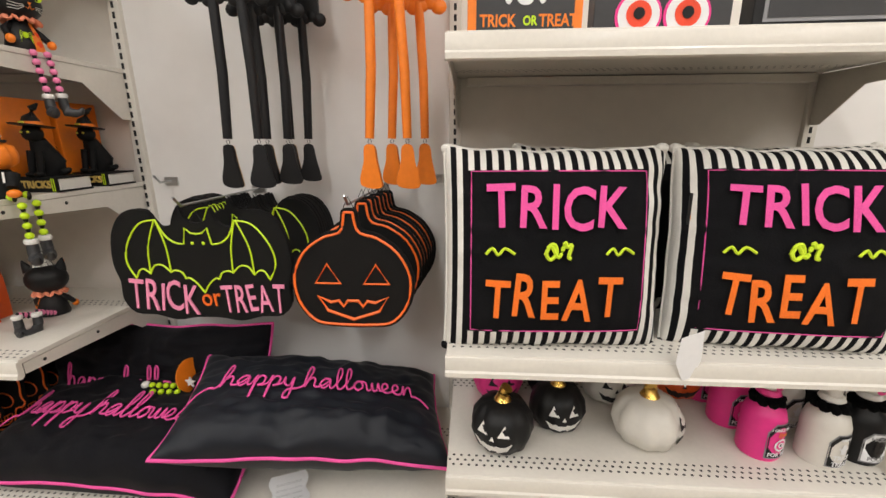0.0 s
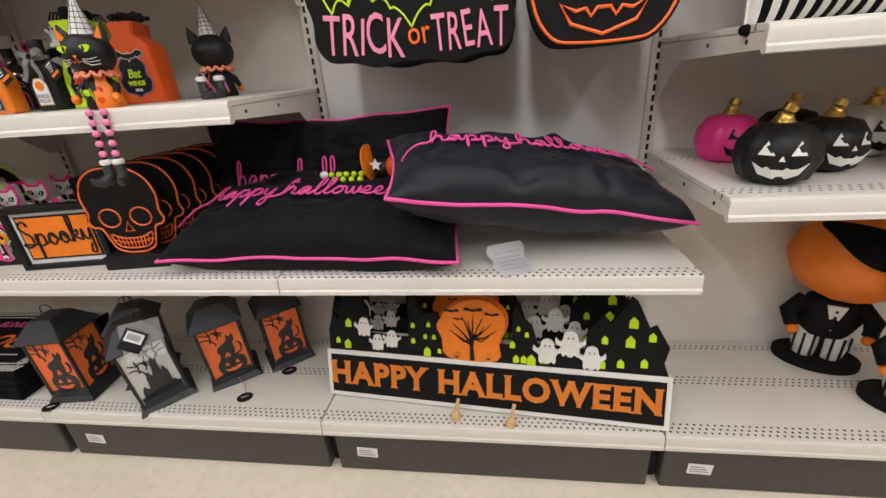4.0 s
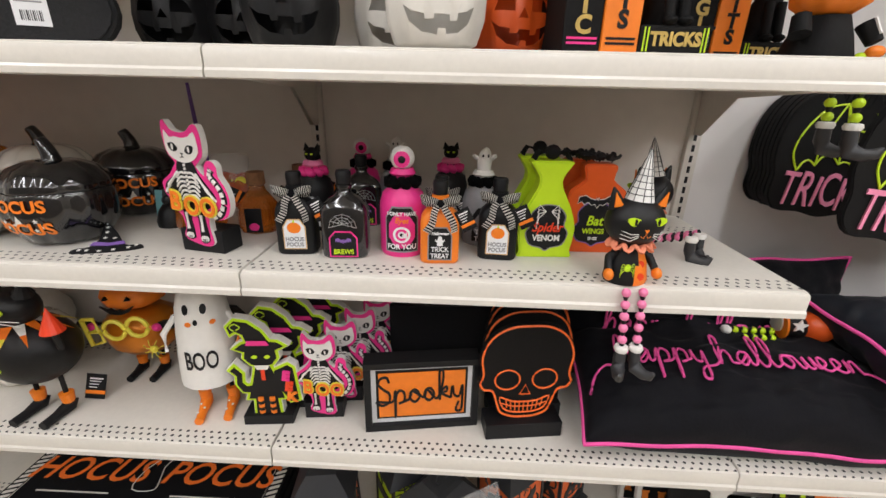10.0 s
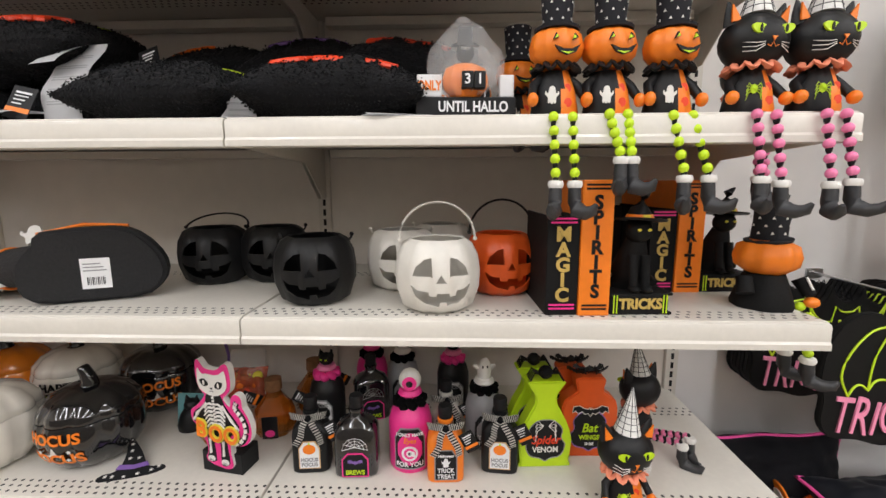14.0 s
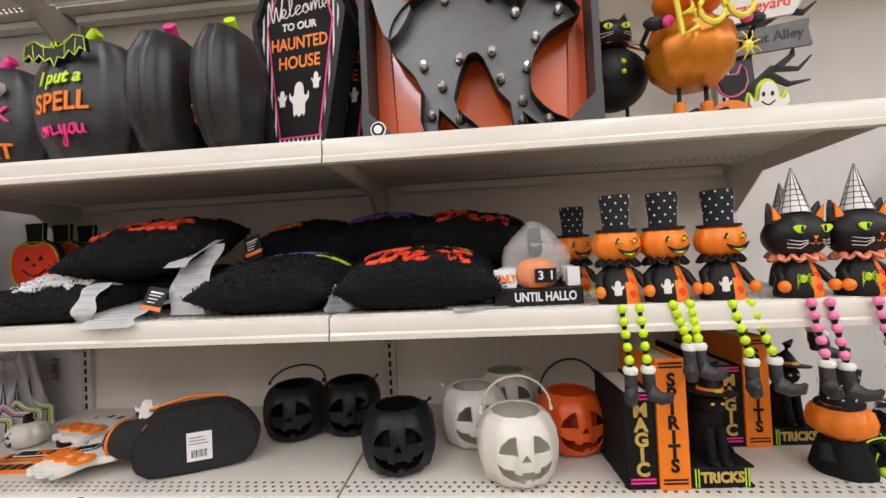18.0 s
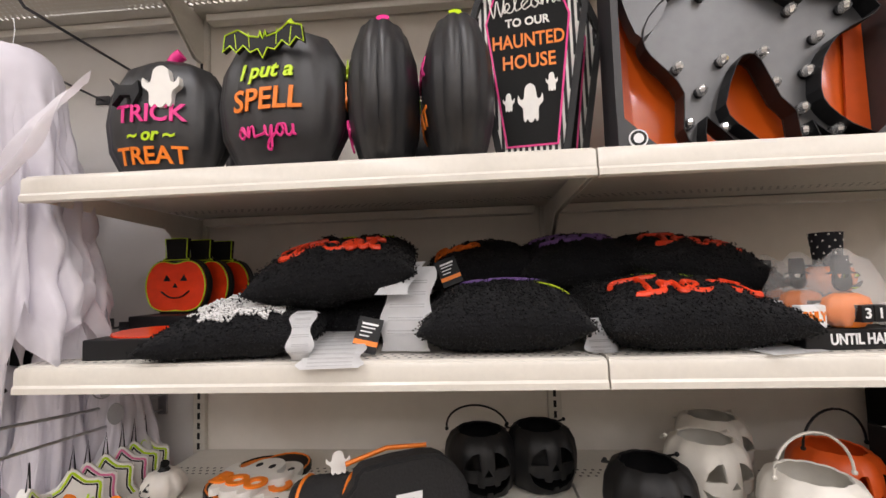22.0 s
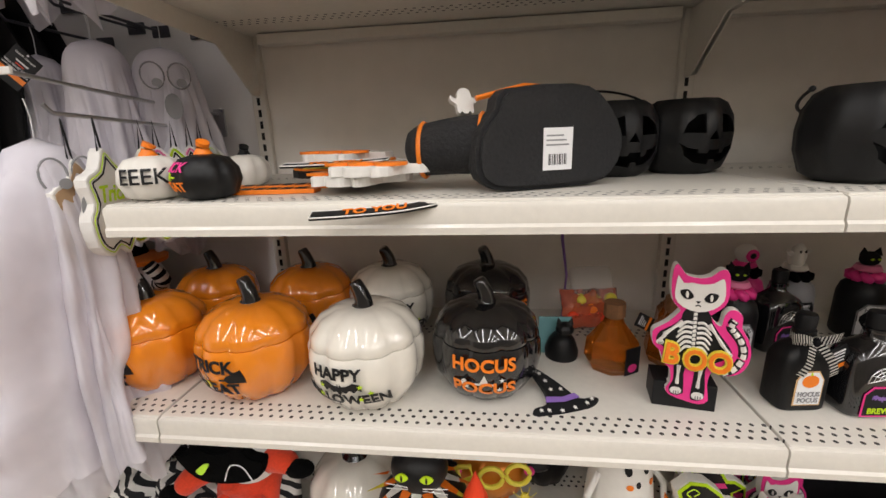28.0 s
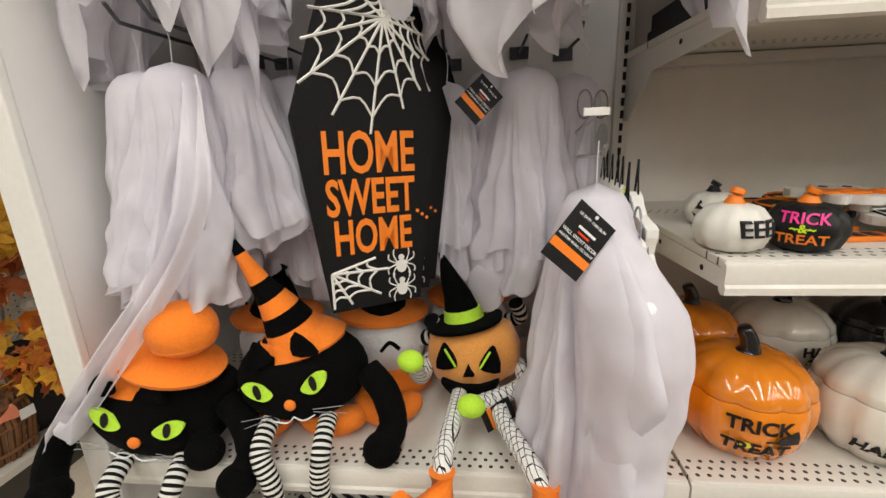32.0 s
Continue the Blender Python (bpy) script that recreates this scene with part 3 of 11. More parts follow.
unit(2 * W, "cream steel shelf unit with a hook wall above two shelves", full[:2] + [full[6]], BACKW)
# full[6], the canopy here, is unseen: added to continue the row and shade it
unit(3 * W, "cream steel shelf unit with four shelves", [(z, f, k == 0) for k, (z, f) in DLEVELS.items()] + [full[6]], BACK, right=True)
unit(4 * W, "cream steel shelf unit at the aisle's far part", full[:3], BACKW, left=False, right=True)

# white panel that closes the aisle's end
end = thing("end_panel", "tall white painted panel closing the shelf row", "panel", -W - 0.02, 0, 0)
part("board", box(-0.045, 0.0, -0.375, BACKY + 0.05, FLOOR, 2.62, 0.003), BACKW, end)
part("edge_strip", box(-0.047, 0.003, -0.392, -0.3755, FLOOR, 2.62, 0.003), WHITE, end)

# ---- kinds of things ----


class Figure:
    """One mesh out of several pieces, each with its own material."""

    def __init__(self):
        self.bm, self.mats = bmesh.new(), []

    def add(self, bm, *materials):
        for f in bm.faces:
            m = materials[min(f.material_index, len(materials) - 1)]
            if m not in self.mats:
                self.mats.append(m)
            f.material_index = self.mats.index(m)
        join(self.bm, bm)
        return self

    def place(self, name, label, category, m, group="", smooth=50):
        ob = part(name, self.bm, self.mats, None, "", smooth)
        ob.matrix_world = m
        return tagged(ob, label, category, group)


class PartFigure(Figure):
    """A soft toy whose pieces become parts of their own; name is the part that the next pieces make."""

    def __init__(self):
        self.pieces, self.name = [], "body"

    def add(self, bm, *materials):
        if self.name.endswith("_lines") and self.pieces and self.pieces[-1][0] == self.name:
            join(self.pieces[-1][1], bm)
        else:
            self.pieces.append((self.name, bm, list(materials)))

    def place(self, name, label, category, m, group="", smooth=60):
        t = new(name)
        t.empty_display_size = 0.02
        t.matrix_world = m
        tagged(t, label, category, group)
        for nm, bm, mats in self.pieces:
            part(nm, bm, mats, t, "", smooth)
        return t


def interp(profile):
    pr = [(r, z) for r, z in profile if r > 1e-4]

    def f(z):
        for (r0, z0), (r1, z1) in zip(pr, pr[1:]):
            if z0 <= z <= z1:
                return r0 + (r1 - r0) * (z - z0) / max(1e-6, z1 - z0)
        return pr[0][0] if z < pr[0][1] else pr[-1][0]
    return f


def star(r, n=5, cx=0, cz=0):
    return [(cx + (r if i % 2 == 0 else r * 0.45) * math.sin(math.pi * i / n), cz + (r if i % 2 == 0 else r * 0.45) * math.cos(math.pi * i / n)) for i in range(2 * n)]


BAT = mirror([(0, 0.10), (0.03, 0.16), (0.06, 0.30), (0.10, 0.14), (0.35, 0.20), (0.62, 0.40), (0.95, 0.30), (1.0, -0.12), (0.82, 0.02), (0.66, -0.18), (0.48, -0.02), (0.30, -0.22), (0.12, -0.15), (0, -0.40)])
GHOST = curve(mirror([(0, 1.0), (0.26, 0.90), (0.36, 0.62), (0.52, 0.60), (0.64, 0.72), (0.66, 0.52), (0.42, 0.36), (0.40, 0.10), (0.30, 0.0), (0.20, 0.08), (0.08, 0.0)]), 4)
CATHEAD = mirror([(0, 0.62), (0.30, 0.62), (0.46, 1.0), (0.60, 0.80), (0.66, 0.30), (0.50, -0.05), (0.22, -0.22), (0.0, -0.26)])


def scaled(pts, sx, sz=None, cx=0.0, cz=0.0):
    return [(p[0] * sx + cx, p[1] * (sx if sz is None else sz) + cz) for p in pts]


def stem(parent, x, y, z, h, r, material, lean=0.4, name="stem", label=""):
    """A stubby twisted stem, wide at its foot."""
    pts = curve([(x, y, z - 0.1 * h), (x + 0.05 * h * lean, y, z + 0.3 * h), (x + 0.35 * h * lean, y, z + 0.7 * h), (x + h * lean, y, z + h)], 3, False)
    n = len(pts)
    rad = [r * (1.45 - 0.75 * min(1, 2.2 * i / (n - 1)) + 0.12 * (i / (n - 1))) for i in range(n)]
    return part(name, tube(pts, rad, 10), material, parent, label, 70)


def boolean(base, cutters):
    """The mesh base with the shapes of cutters taken out."""
    a, b = part("tmp", base, SLOT), part("tmp", cutters, SLOT)
    mod = a.modifiers.new("cut", "BOOLEAN")
    mod.operation, mod.object, mod.solver = "DIFFERENCE", b, "EXACT"
    dg = bpy.context.evaluated_depsgraph_get()
    me = bpy.data.meshes.new_from_object(a.evaluated_get(dg))
    r = bmesh.new()
    r.from_mesh(me)
    bpy.data.objects.remove(a)
    bpy.data.objects.remove(b)
    bpy.data.meshes.remove(me)
    return r


def face_cut(s, depth=0.2):
    c = bmesh.new()
    for sx in (-1, 1):
        slab(scaled([(0.20, 0.15), (0.68, 0.16), (0.60, 0.38), (0.40, 0.56), (0.22, 0.60)], s * sx, s), depth, -depth, bm=c)
    slab(scaled([(-0.13, 0.0), (0.13, 0.0), (0, 0.22)], s), depth, -depth, bm=c)
    slab(scaled([(-0.72, 0.0), (-0.55, -0.12), (-0.30, -0.16), (-0.28, -0.26), (-0.12, -0.26), (-0.10, -0.18), (0.2, -0.18), (0.22, -0.28), (0.36, -0.27), (0.38, -0.14), (0.55, -0.10), (0.72, 0.0), (0.60, -0.32), (0.40, -0.48), (0.15, -0.52), (0.13, -0.42), (-0.02, -0.42), (-0.04, -0.54), (-0.35, -0.48), (-0.60, -0.30)], s, s, 0, -0.06 * s), depth, -depth, bm=c)
    return c


# carved pumpkin buckets, one shell mesh shared by all
R = 0.072
prof = [(0.001, 0.0), (0.045, 0.0), (0.062, 0.010), (0.072, 0.040), (0.0735, 0.066), (0.070, 0.092), (0.060, 0.112), (0.047, 0.120), (0.044, 0.118), (0.056, 0.109), (0.066, 0.090), (0.0695, 0.066), (0.068, 0.040), (0.058, 0.013), (0.043, 0.005), (0.001, 0.005)]
shell = boolean(lathe(prof, 40, 10, 0.07), moved(face_cut(0.066), pose(0, 0, 0.056)))
SHELL_ME = bpy.data.meshes.new("shell")
shell.to_mesh(SHELL_ME)
shell.free()


def bucket(x, y, rz, material, label, handle, up=False, s=1.0):
    t = thing("pumpkin_bucket", label, "lantern", x, y, LEVELS[3][0], rz, group="carved pumpkin buckets")
    b = bmesh.new()
    b.from_mesh(SHELL_ME)
    part("shell", moved(b, Matrix.Scale(s, 4)), material, t, smooth=45)
    lean, rise = {1: (0.0, 0.062), 0: (0.055, -0.030), 2: (0.056, 0.026)}[int(up)]
    arc = [(0.064 * math.cos(a), (-0.004 if up == 1 else 0.020) + lean * math.sin(a), 0.118 + rise * math.sin(a)) for a in [math.pi * i / 14 for i in range(15)]]
    part("handle", tube(arc, 0.0022, 6), handle, t, smooth=60)
    for sx in (-1, 1):
        part("pivot", ball(0.004, 0.004, 0.004, sx * 0.064, -0.004 if up == 1 else 0.02, 0.118, 8), handle, t)
    return t


bucket(0.728, -0.150, 12, SATINK, "satin black carved pumpkin bucket with a wire handle leaning back", BLACK, 2)
bucket(0.852, -0.126, 15, SATINK, "satin black carved pumpkin bucket at the shelf's back", BLACK)
bucket(1.002, -0.298, 10, SATINK, "satin black carved pumpkin bucket near the shelf edge", BLACK)
bucket(1.226, -0.336, 8, SATINW, "off-white carved pumpkin bucket with its handle raised", SATINW, True)
bucket(1.146, -0.190, 10, SATINW, "off-white carved pumpkin bucket with its handle down", SATINW)
bucket(1.222, -0.07, 10, SATINW, "off-white carved pumpkin bucket at the shelf's back", SATINW)
bucket(1.344, -0.225, 12, SATINO, "orange carved pumpkin bucket with a black wire handle", BLACK, True, 0.97)


def tag(parent, x, y, z, rz=0, rx=0, ry=20, w=0.035, h=0.05, name="hang_tag", words=()):
    """Black card tag with an orange band and its small print: words, or pale bars where none can be read."""
    at = pose(x, y, z, rx, ry, rz)
    g = part(name, moved(box(-w / 2, w / 2, -0.0006, 0.0006, -h, 0, 0.0003), at), BLACK, parent, "black card tag with an orange band")
    part("band", moved(box(-w / 2 + 0.0003, w / 2 - 0.0003, -0.0012, -0.0007, -h * 0.80, -h * 0.66), at), ORANGE, g)
    if words:
        part("hole", moved(slab(ring(w * 0.04, w * 0.04, 10, 0, -h * 0.06), 0.0004, -0.0011), at), PAPER, g)
        part("brand_bar", moved(box(-w * 0.20, w * 0.26, -0.0012, -0.0007, -h * 0.345, -h * 0.305), at), PAPER, g)
        part("red_bar", moved(box(-w * 0.14, w * 0.16, -0.0012, -0.0007, -h * 0.42, -h * 0.39), at), RED, g)
        for (text, size), v in zip(words, (0.16, 0.49, 0.58)):
            part("lettering", moved(moved(letters(text, w * size, 0.0002, 0.00006), pose(0, -0.0010, -h * v)), at), PAPER, g)
        return g
    for k in range(4):
        part("print_bar", moved(box(-w * 0.32, w * (0.34 - 0.09 * k), -0.0012, -0.0007, -h * (0.16 + 0.12 * k) - h * (0.035 if k else 0.06), -h * (0.16 + 0.12 * k)), at), PAPER, g)
    return g


# ---- the pumpkin bead-leg dolls and cat bead-leg dolls ----


def shoe(fig, x, y, z, turn, material, cuff=WHITE, s=1.0):
    m = pose(x, y, z, 0, 0, turn) @ Matrix.Scale(s, 4)
    fig.add(moved(lathe([(0.0, 0.0), (0.011, 0.001), (0.013, 0.006), (0.011, 0.011), (0.0, 0.012)], 12), m), cuff)
    fig.add(moved(tube([(0, 0, 0.002), (0, -0.001, -0.018), (0, -0.006, -0.030), (0, -0.022, -0.034), (0, -0.036, -0.030), (0, -0.042, -0.021)], [0.010, 0.011, 0.013, 0.010, 0.008, 0.003], 10), m), material)


def bead_leg(fig, pts, bead, n=5):
    for i in range(n):
        p = Vector(pts[0]).lerp(Vector(pts[1]), (i + 0.5) / n)
        q = Vector(pts[0]).lerp(Vector(pts[1]), (i + 1.0) / n)
        fig.add(ball(0.0082, 0.0082, 0.0078, *p, n=12), bead)
        fig.add(ball(0.0048, 0.0048, 0.009, *((p + q) / 2 + Vector((0, 0, -0.001))), n=8), BLACK)


POLKA = mat("black_dotted_felt", (0.012, 0.012, 0.016), 0.9, fine=200, bump=0.2)
CHECK = mat("white_checked_cotton", (0.78, 0.77, 0.74), 0.9, fine=200, bump=0.1)


def dots(fig, r0, r1, h, z0, material, rows=5, n=9, r=0.0022):
    for k in range(rows):
        z = z0 + h * (k + 0.6) / rows
        rad = r0 + (r1 - r0) * (k + 0.6) / rows
        for i in range(n):
            a = 2 * math.pi * (i + 0.5 * (k % 2)) / n
            fig.add(moved(slab([(-r, -r * 0.7), (r, -r * 0.7), (0, r)], 0.0006, -rad - 0.0008), pose(0, 0, z, 0, 0, math.degrees(a))), material)


def grid_lines(fig, cone, h, z0, tilt, material=BLACK):
    """Thin black checks on a cone hat of base radius cone."""
    for i in range(10):
        a = 2 * math.pi * i / 10
        fig.add(moved(tube([(cone * math.cos(a), cone * math.sin(a), 0), (0.001 * math.cos(a), 0.001 * math.sin(a), h)], 0.0007, 4), tilt), material)
    for k in range(1, 8):
        f = 1 - k / 8
        fig.add(moved(tube([(cone * f * 1.01 * math.cos(2 * math.pi * i / 14), cone * f * 1.01 * math.sin(2 * math.pi * i / 14), h * k / 8) for i in range(14)], 0.0006, 4, True), tilt), material)


def cat_face(fig, r, y, z, eye=GREEN, whisk=WHITE):
    for sx in (-1, 1):
        e = curve([(-0.42, 0.0), (-0.1, 0.17), (0.30, 0.20), (0.42, 0.05), (0.15, -0.17), (-0.2, -0.12)], 4)
        fig.add(moved(slab(scaled([(p[0] * sx, p[1]) for p in e], r * 0.75, r * 0.75, sx * 0.42 * r, z + 0.18 * r), 0.003, 0), pose(0, y + 0.004, 0, 0, 0, 0)), eye)
        fig.add(slab(ring(r * 0.045, r * 0.12, 10, sx * 0.44 * r, z + 0.19 * r), 0.002, y + 0.0025), BLACK)
        for k in range(3):
            fig.add(tube([(sx * 0.28 * r, y + 0.002, z - (0.22 + 0.05 * k) * r), (sx * 0.55 * r, y + 0.004, z - (0.24 + 0.12 * k) * r), (sx * 0.82 * r, y + 0.016, z - (0.16 + 0.14 * k) * r)], r * 0.013, 4), whisk)
    fig.add(slab(scaled([(-0.09, 0.06), (0.09, 0.06), (0, -0.07)], r, r, 0, z - 0.12 * r), 0.003, y), ORANGE)
    fig.add(line([(-0.2 * r, z - 0.30 * r), (-0.08 * r, z - 0.36 * r), (0, z - 0.2 * r), (0.08 * r, z - 0.36 * r), (0.2 * r, z - 0.30 * r)], r * 0.014, y + 0.002), ORANGE if whisk is WHITE else whisk)


def dress(fig, spider):
    """Half black, half orange robe with a ruff, arms and two buttons."""
    body = lathe([(0.0, 0.0), (0.038, 0.0), (0.040, 0.006), (0.034, 0.035), (0.022, 0.062), (0.0, 0.066)], 28, squash=0.8)
    for f in body.faces:
        c = f.calc_center_median()
        f.material_index = 1 if c.x > 0.004 and c.y < 0.012 else 0
    fig.add(body, BLACK, ORANGE)
    for z in (0.016, 0.036):
        fig.add(slab(ring(0.0065, 0.0065, 12, 0.012, z), 0.003, -0.034 + z * 0.25), RED)
    if spider:
        fig.add(slab(ring(0.006, 0.007, 8, -0.014, 0.032), 0.001, -0.0288), GREEN)
        for k in range(4):
            for sx in (-1, 1):
                fig.add(line([(-0.014, 0.032), (-0.014 + sx * 0.010, 0.040 - 0.005 * k), (-0.014 + sx * 0.013, 0.034 - 0.006 * k)], 0.0007, -0.0298, n=4), GREEN)
    else:
        fig.add(slab(scaled(GHOST, 0.017, 0.024, -0.015, 0.014), 0.0015, -0.0305), WHITE)
    for sx, mt in ((-1, BLACK), (1, BLACK)):
        fig.add(tube([(sx * 0.018, 0, 0.056), (sx * 0.038, -0.004, 0.042), (sx * 0.044, -0.018, 0.026)], [0.008, 0.008, 0.007], 8), mt)
        fig.add(ball(0.009, 0.011, 0.010, sx * 0.045, -0.024, 0.020, 10), ORANGE)


def ruff(fig, z, r, material, waves=11):
    pts = [((r + 0.004 * math.sin(waves * a)) * math.cos(a), (r + 0.004 * math.sin(waves * a)) * math.sin(a) * 0.85, z + 0.005 * math.cos(waves * a + 1)) for a in [2 * math.pi * i / 66 for i in range(66)]]
    fig.add(tube(pts, 0.006, 6, True, flat=0.5), material)


def pumpkin_doll(x, y, z, rz=0, legs=((-0.016, -0.125), (0.018, -0.125)), label="pumpkin-headed doll in a dotted top hat with lime bead legs"):
    f = Figure()
    dress(f, False)
    ruff(f, 0.066, 0.034, BLACK)
    f.add(moved(lathe([(0.0, 0.0), (0.024, 0.001), (0.042, 0.016), (0.045, 0.030), (0.040, 0.046), (0.022, 0.056), (0.0, 0.055)], 40, 10, 0.08, 0.9), pose(0, 0, 0.066)), ORANGE)
    hat = pose(0, 0, 0.117)
    f.add(moved(lathe([(0.0, 0.0), (0.036, 0.0), (0.037, 0.004), (0.0, 0.005)], 24), hat), POLKA)
    f.add(moved(lathe([(0.024, 0.003), (0.024, 0.018), (0.028, 0.060), (0.0, 0.062)], 24), hat), POLKA)
    h2 = Figure()
    dots(h2, 0.0245, 0.028, 0.055, 0.006, WHITE)
    for fc in h2.bm.faces:
        fc.material_index = 0
    f.add(moved(h2.bm, hat), WHITE)
    for sx in (-1, 1):
        f.add(slab(scaled([(-0.4, -0.3), (0.5, 0.0), (-0.1 * sx, 0.5)], 0.010, 0.012, sx * 0.016, 0.100), 0.004, -0.0412), BLACK)
        f.add(slab(scaled([(-0.3, -0.2), (0.35, 0.0), (-0.1 * sx, 0.35)], 0.009, 0.010, sx * 0.015, 0.100), 0.004, -0.0418), GREEN)
    f.add(slab(scaled([(-1, 0.3), (-0.3, -0.1), (0.3, -0.1), (1, 0.5), (0.6, -0.5), (0.0, -0.8), (-0.6, -0.5)], 0.021, 0.011, 0.004, 0.086), 0.004, -0.0425), BLACK)
    f.add(slab(scaled([(-0.6, -0.4), (0, -0.75), (0.5, -0.4), (0, -0.5)], 0.020, 0.011, 0.004, 0.086), 0.004, -0.0430), GREEN)
    for sx, (lx, lz) in zip((-1, 1), legs):
        bead_leg(f, [(sx * 0.016, -0.040, 0.004), (lx, -0.052, lz + 0.012)], GREEN)
        shoe(f, lx, -0.052, lz, 30 * sx, GREY)
    return f.place("pumpkin_doll", label, "doll", pose(x, y, z, 0, 0, rz) @ Matrix.Diagonal((0.89, 0.9, 1.02, 1)), "bead-leg dolls on the shelf")


def cat_doll(x, y, z, rz=0, legs=((-0.016, -0.125), (0.018, -0.125)), bead=ROSE, label="black cat doll in a checked cone hat with pink bead legs", s=1.0, tilt=0):
    f = Figure()
    dress(f, True)
    ruff(f, 0.066, 0.036, PEACH)
    f.add(ball(0.052, 0.042, 0.041, 0, 0, 0.104, 24), SATINK)
    for sx in (-1, 1):
        ear = moved(lathe([(0.016, 0.0), (0.010, 0.018), (0.002, 0.034), (0.0, 0.034)], 10, squash=0.6), pose(sx * 0.037, 0, 0.128, 0, sx * 18, 0))
        f.add(ear, SATINK)
        f.add(slab([(sx * 0.030, 0.132), (sx * 0.046, 0.130), (sx * 0.047, 0.154)], 0.003, -0.011), ORANGE)
    cat_face(f, 0.046, -0.0425, 0.104)
    hat = pose(0.002, 0, 0.140, tilt, 4, 0)
    f.add(moved(lathe([(0.024, 0.0), (0.013, 0.036), (0.0015, 0.080), (0.0, 0.081)], 20), hat), CHECK)
    grid_lines(f, 0.0243, 0.080, 0, hat)
    for sx, leg in zip((-1, 1), legs):
        lx, lz, ly = leg[0], leg[1], leg[2] if len(leg) > 2 else -0.052
        bead_leg(f, [(sx * 0.016, -0.040 if ly < 0 else 0.036, 0.012 if ly > 0 else 0.004), (lx, ly, lz + 0.012)], bead)
        shoe(f, lx, ly, lz, 25 * sx + (180 if ly > 0 else 0), GREY)
    return f.place("cat_doll", label, "doll", pose(x, y, z, 0, 0, rz) @ Matrix.Diagonal((s * 0.97, s, s * 1.04, 1)), "bead-leg dolls on the shelf")


Z4 = LEVELS[4][0]
pumpkin_doll(1.406, -0.376, Z4, 8, ((-0.012, -0.105), (0.020, -0.105)))
pumpkin_doll(1.484, -0.374, Z4, 8, ((0.004, -0.072), (0.022, -0.072)), "pumpkin-headed doll in a dotted top hat with crossed shoes")
pumpkin_doll(1.574, -0.372, Z4, 8, ((0.006, -0.098), (0.048, -0.098)))
pumpkin_doll(1.370, -0.215, Z4, 12, ((-0.010, -0.001), (0.020, -0.001)), "pumpkin-headed doll in a dotted top hat at the shelf's back")
cat_doll(1.686, -0.380, Z4, 6, ((-0.006, -0.106), (0.028, -0.112)), s=0.92, tilt=-6)
cat_doll(1.778, -0.382, Z4, 6, ((-0.004, -0.114), (0.032, -0.110)), s=0.92, tilt=-4)
cat_doll(1.796, -0.195, Z4, 82, ((-0.012, -0.106), (0.020, -0.102)), label="black cat doll with pink bead legs over the shelf's end", s=0.92)


# ---- top shelf ----
Z5 = LEVELS[5][0]


CHARCOAL = mat("charcoal_satin_paint", (0.022, 0.022, 0.024), 0.42, spec=0.5, fine=90, var=0.2, bump=0.04)


def flat_pumpkin(x, y, rz, stem_mat, rows, label, s=1.0, motif=None):
    t = thing("craft_pumpkin", label, "pumpkin", x, y, Z5, rz, group="black craft pumpkins")
    pr = [(0.001, 0.004), (0.06, 0.0), (0.095, 0.018), (0.122, 0.07), (0.130, 0.13), (0.122, 0.19), (0.092, 0.242), (0.05, 0.262), (0.0, 0.256)]
    part("body", moved(lathe(pr, 56, 12, 0.075, 0.52), Matrix.Scale(s, 4)), CHARCOAL, t, smooth=60)
    stem(t, 0, 0, 0.254 * s, 0.032, 0.014, stem_mat, 0.6)
    for body, size, z, material, sh in rows:
        if body == "on you":
            b = line(handwriting(body, size * 0.88, False), 0.0021, 0, n=5)
        else:
            b = letters(body, size * 0.92, 0.001, 0.0008, sh)
        for v in b.verts:
            u, q = v.co.x / (0.13 * s), (v.co.z + z - 0.13 * s) / (0.15 * s)
            d = 0.0676 * s * max(0.05, 1 - u * u - q * q * 0.75) ** 0.5
            v.co = Vector((v.co.x, -d - 0.002 + v.co.y, v.co.z + z))
        part("lettering", b, material, t)
    if motif == "bat":
        bats = scaled(BAT, 0.072, 0.066, 0.0, 0.214 * s)
        bt = part("bat_motif", slab(bats, 0.008, -0.068), BLACK, t, "black bat with a lime edge")
        part("bat_edge", line(bats, 0.0013, -0.0685, True, 5), GREEN, bt)
        for q in (-0.7, -0.35, 0.35, 0.7):
            part("wing_rib", line([(q * 0.072, 0.214 * s + 0.020), (q * 0.068, 0.214 * s - 0.006)], 0.0007, -0.0685, n=4), GREEN, bt)
    if motif == "ghost":
        part("ghost_motif", slab(scaled(GHOST, 0.05, 0.075, 0.022, 0.145 * s), 0.012, -0.064), WHITE, t, "white painted ghost")
        part("cat_motif", slab(scaled([(-0.6, 0), (-0.5, 0.7), (-0.75, 1.1), (-0.3, 0.8), (0.2, 0.8), (0.4, 1.0), (0.45, 0.5), (0.2, 0), (0.1, 0.4), (-0.3, 0.4)], 0.045, 0.045, -0.035, 0.150 * s), 0.012, -0.066), BLACK, t, "small black cat")
    return t


flat_pumpkin(0.160, -0.285, 4, PINK, [("TRICK", 0.048, 0.120, PINK, 0), ("~ or ~", 0.034, 0.082, GREEN, 0.2), ("TREAT", 0.046, 0.045, ORANGE, 0)], "black craft pumpkin with pink and orange trick or treat lettering", 0.90, "ghost")
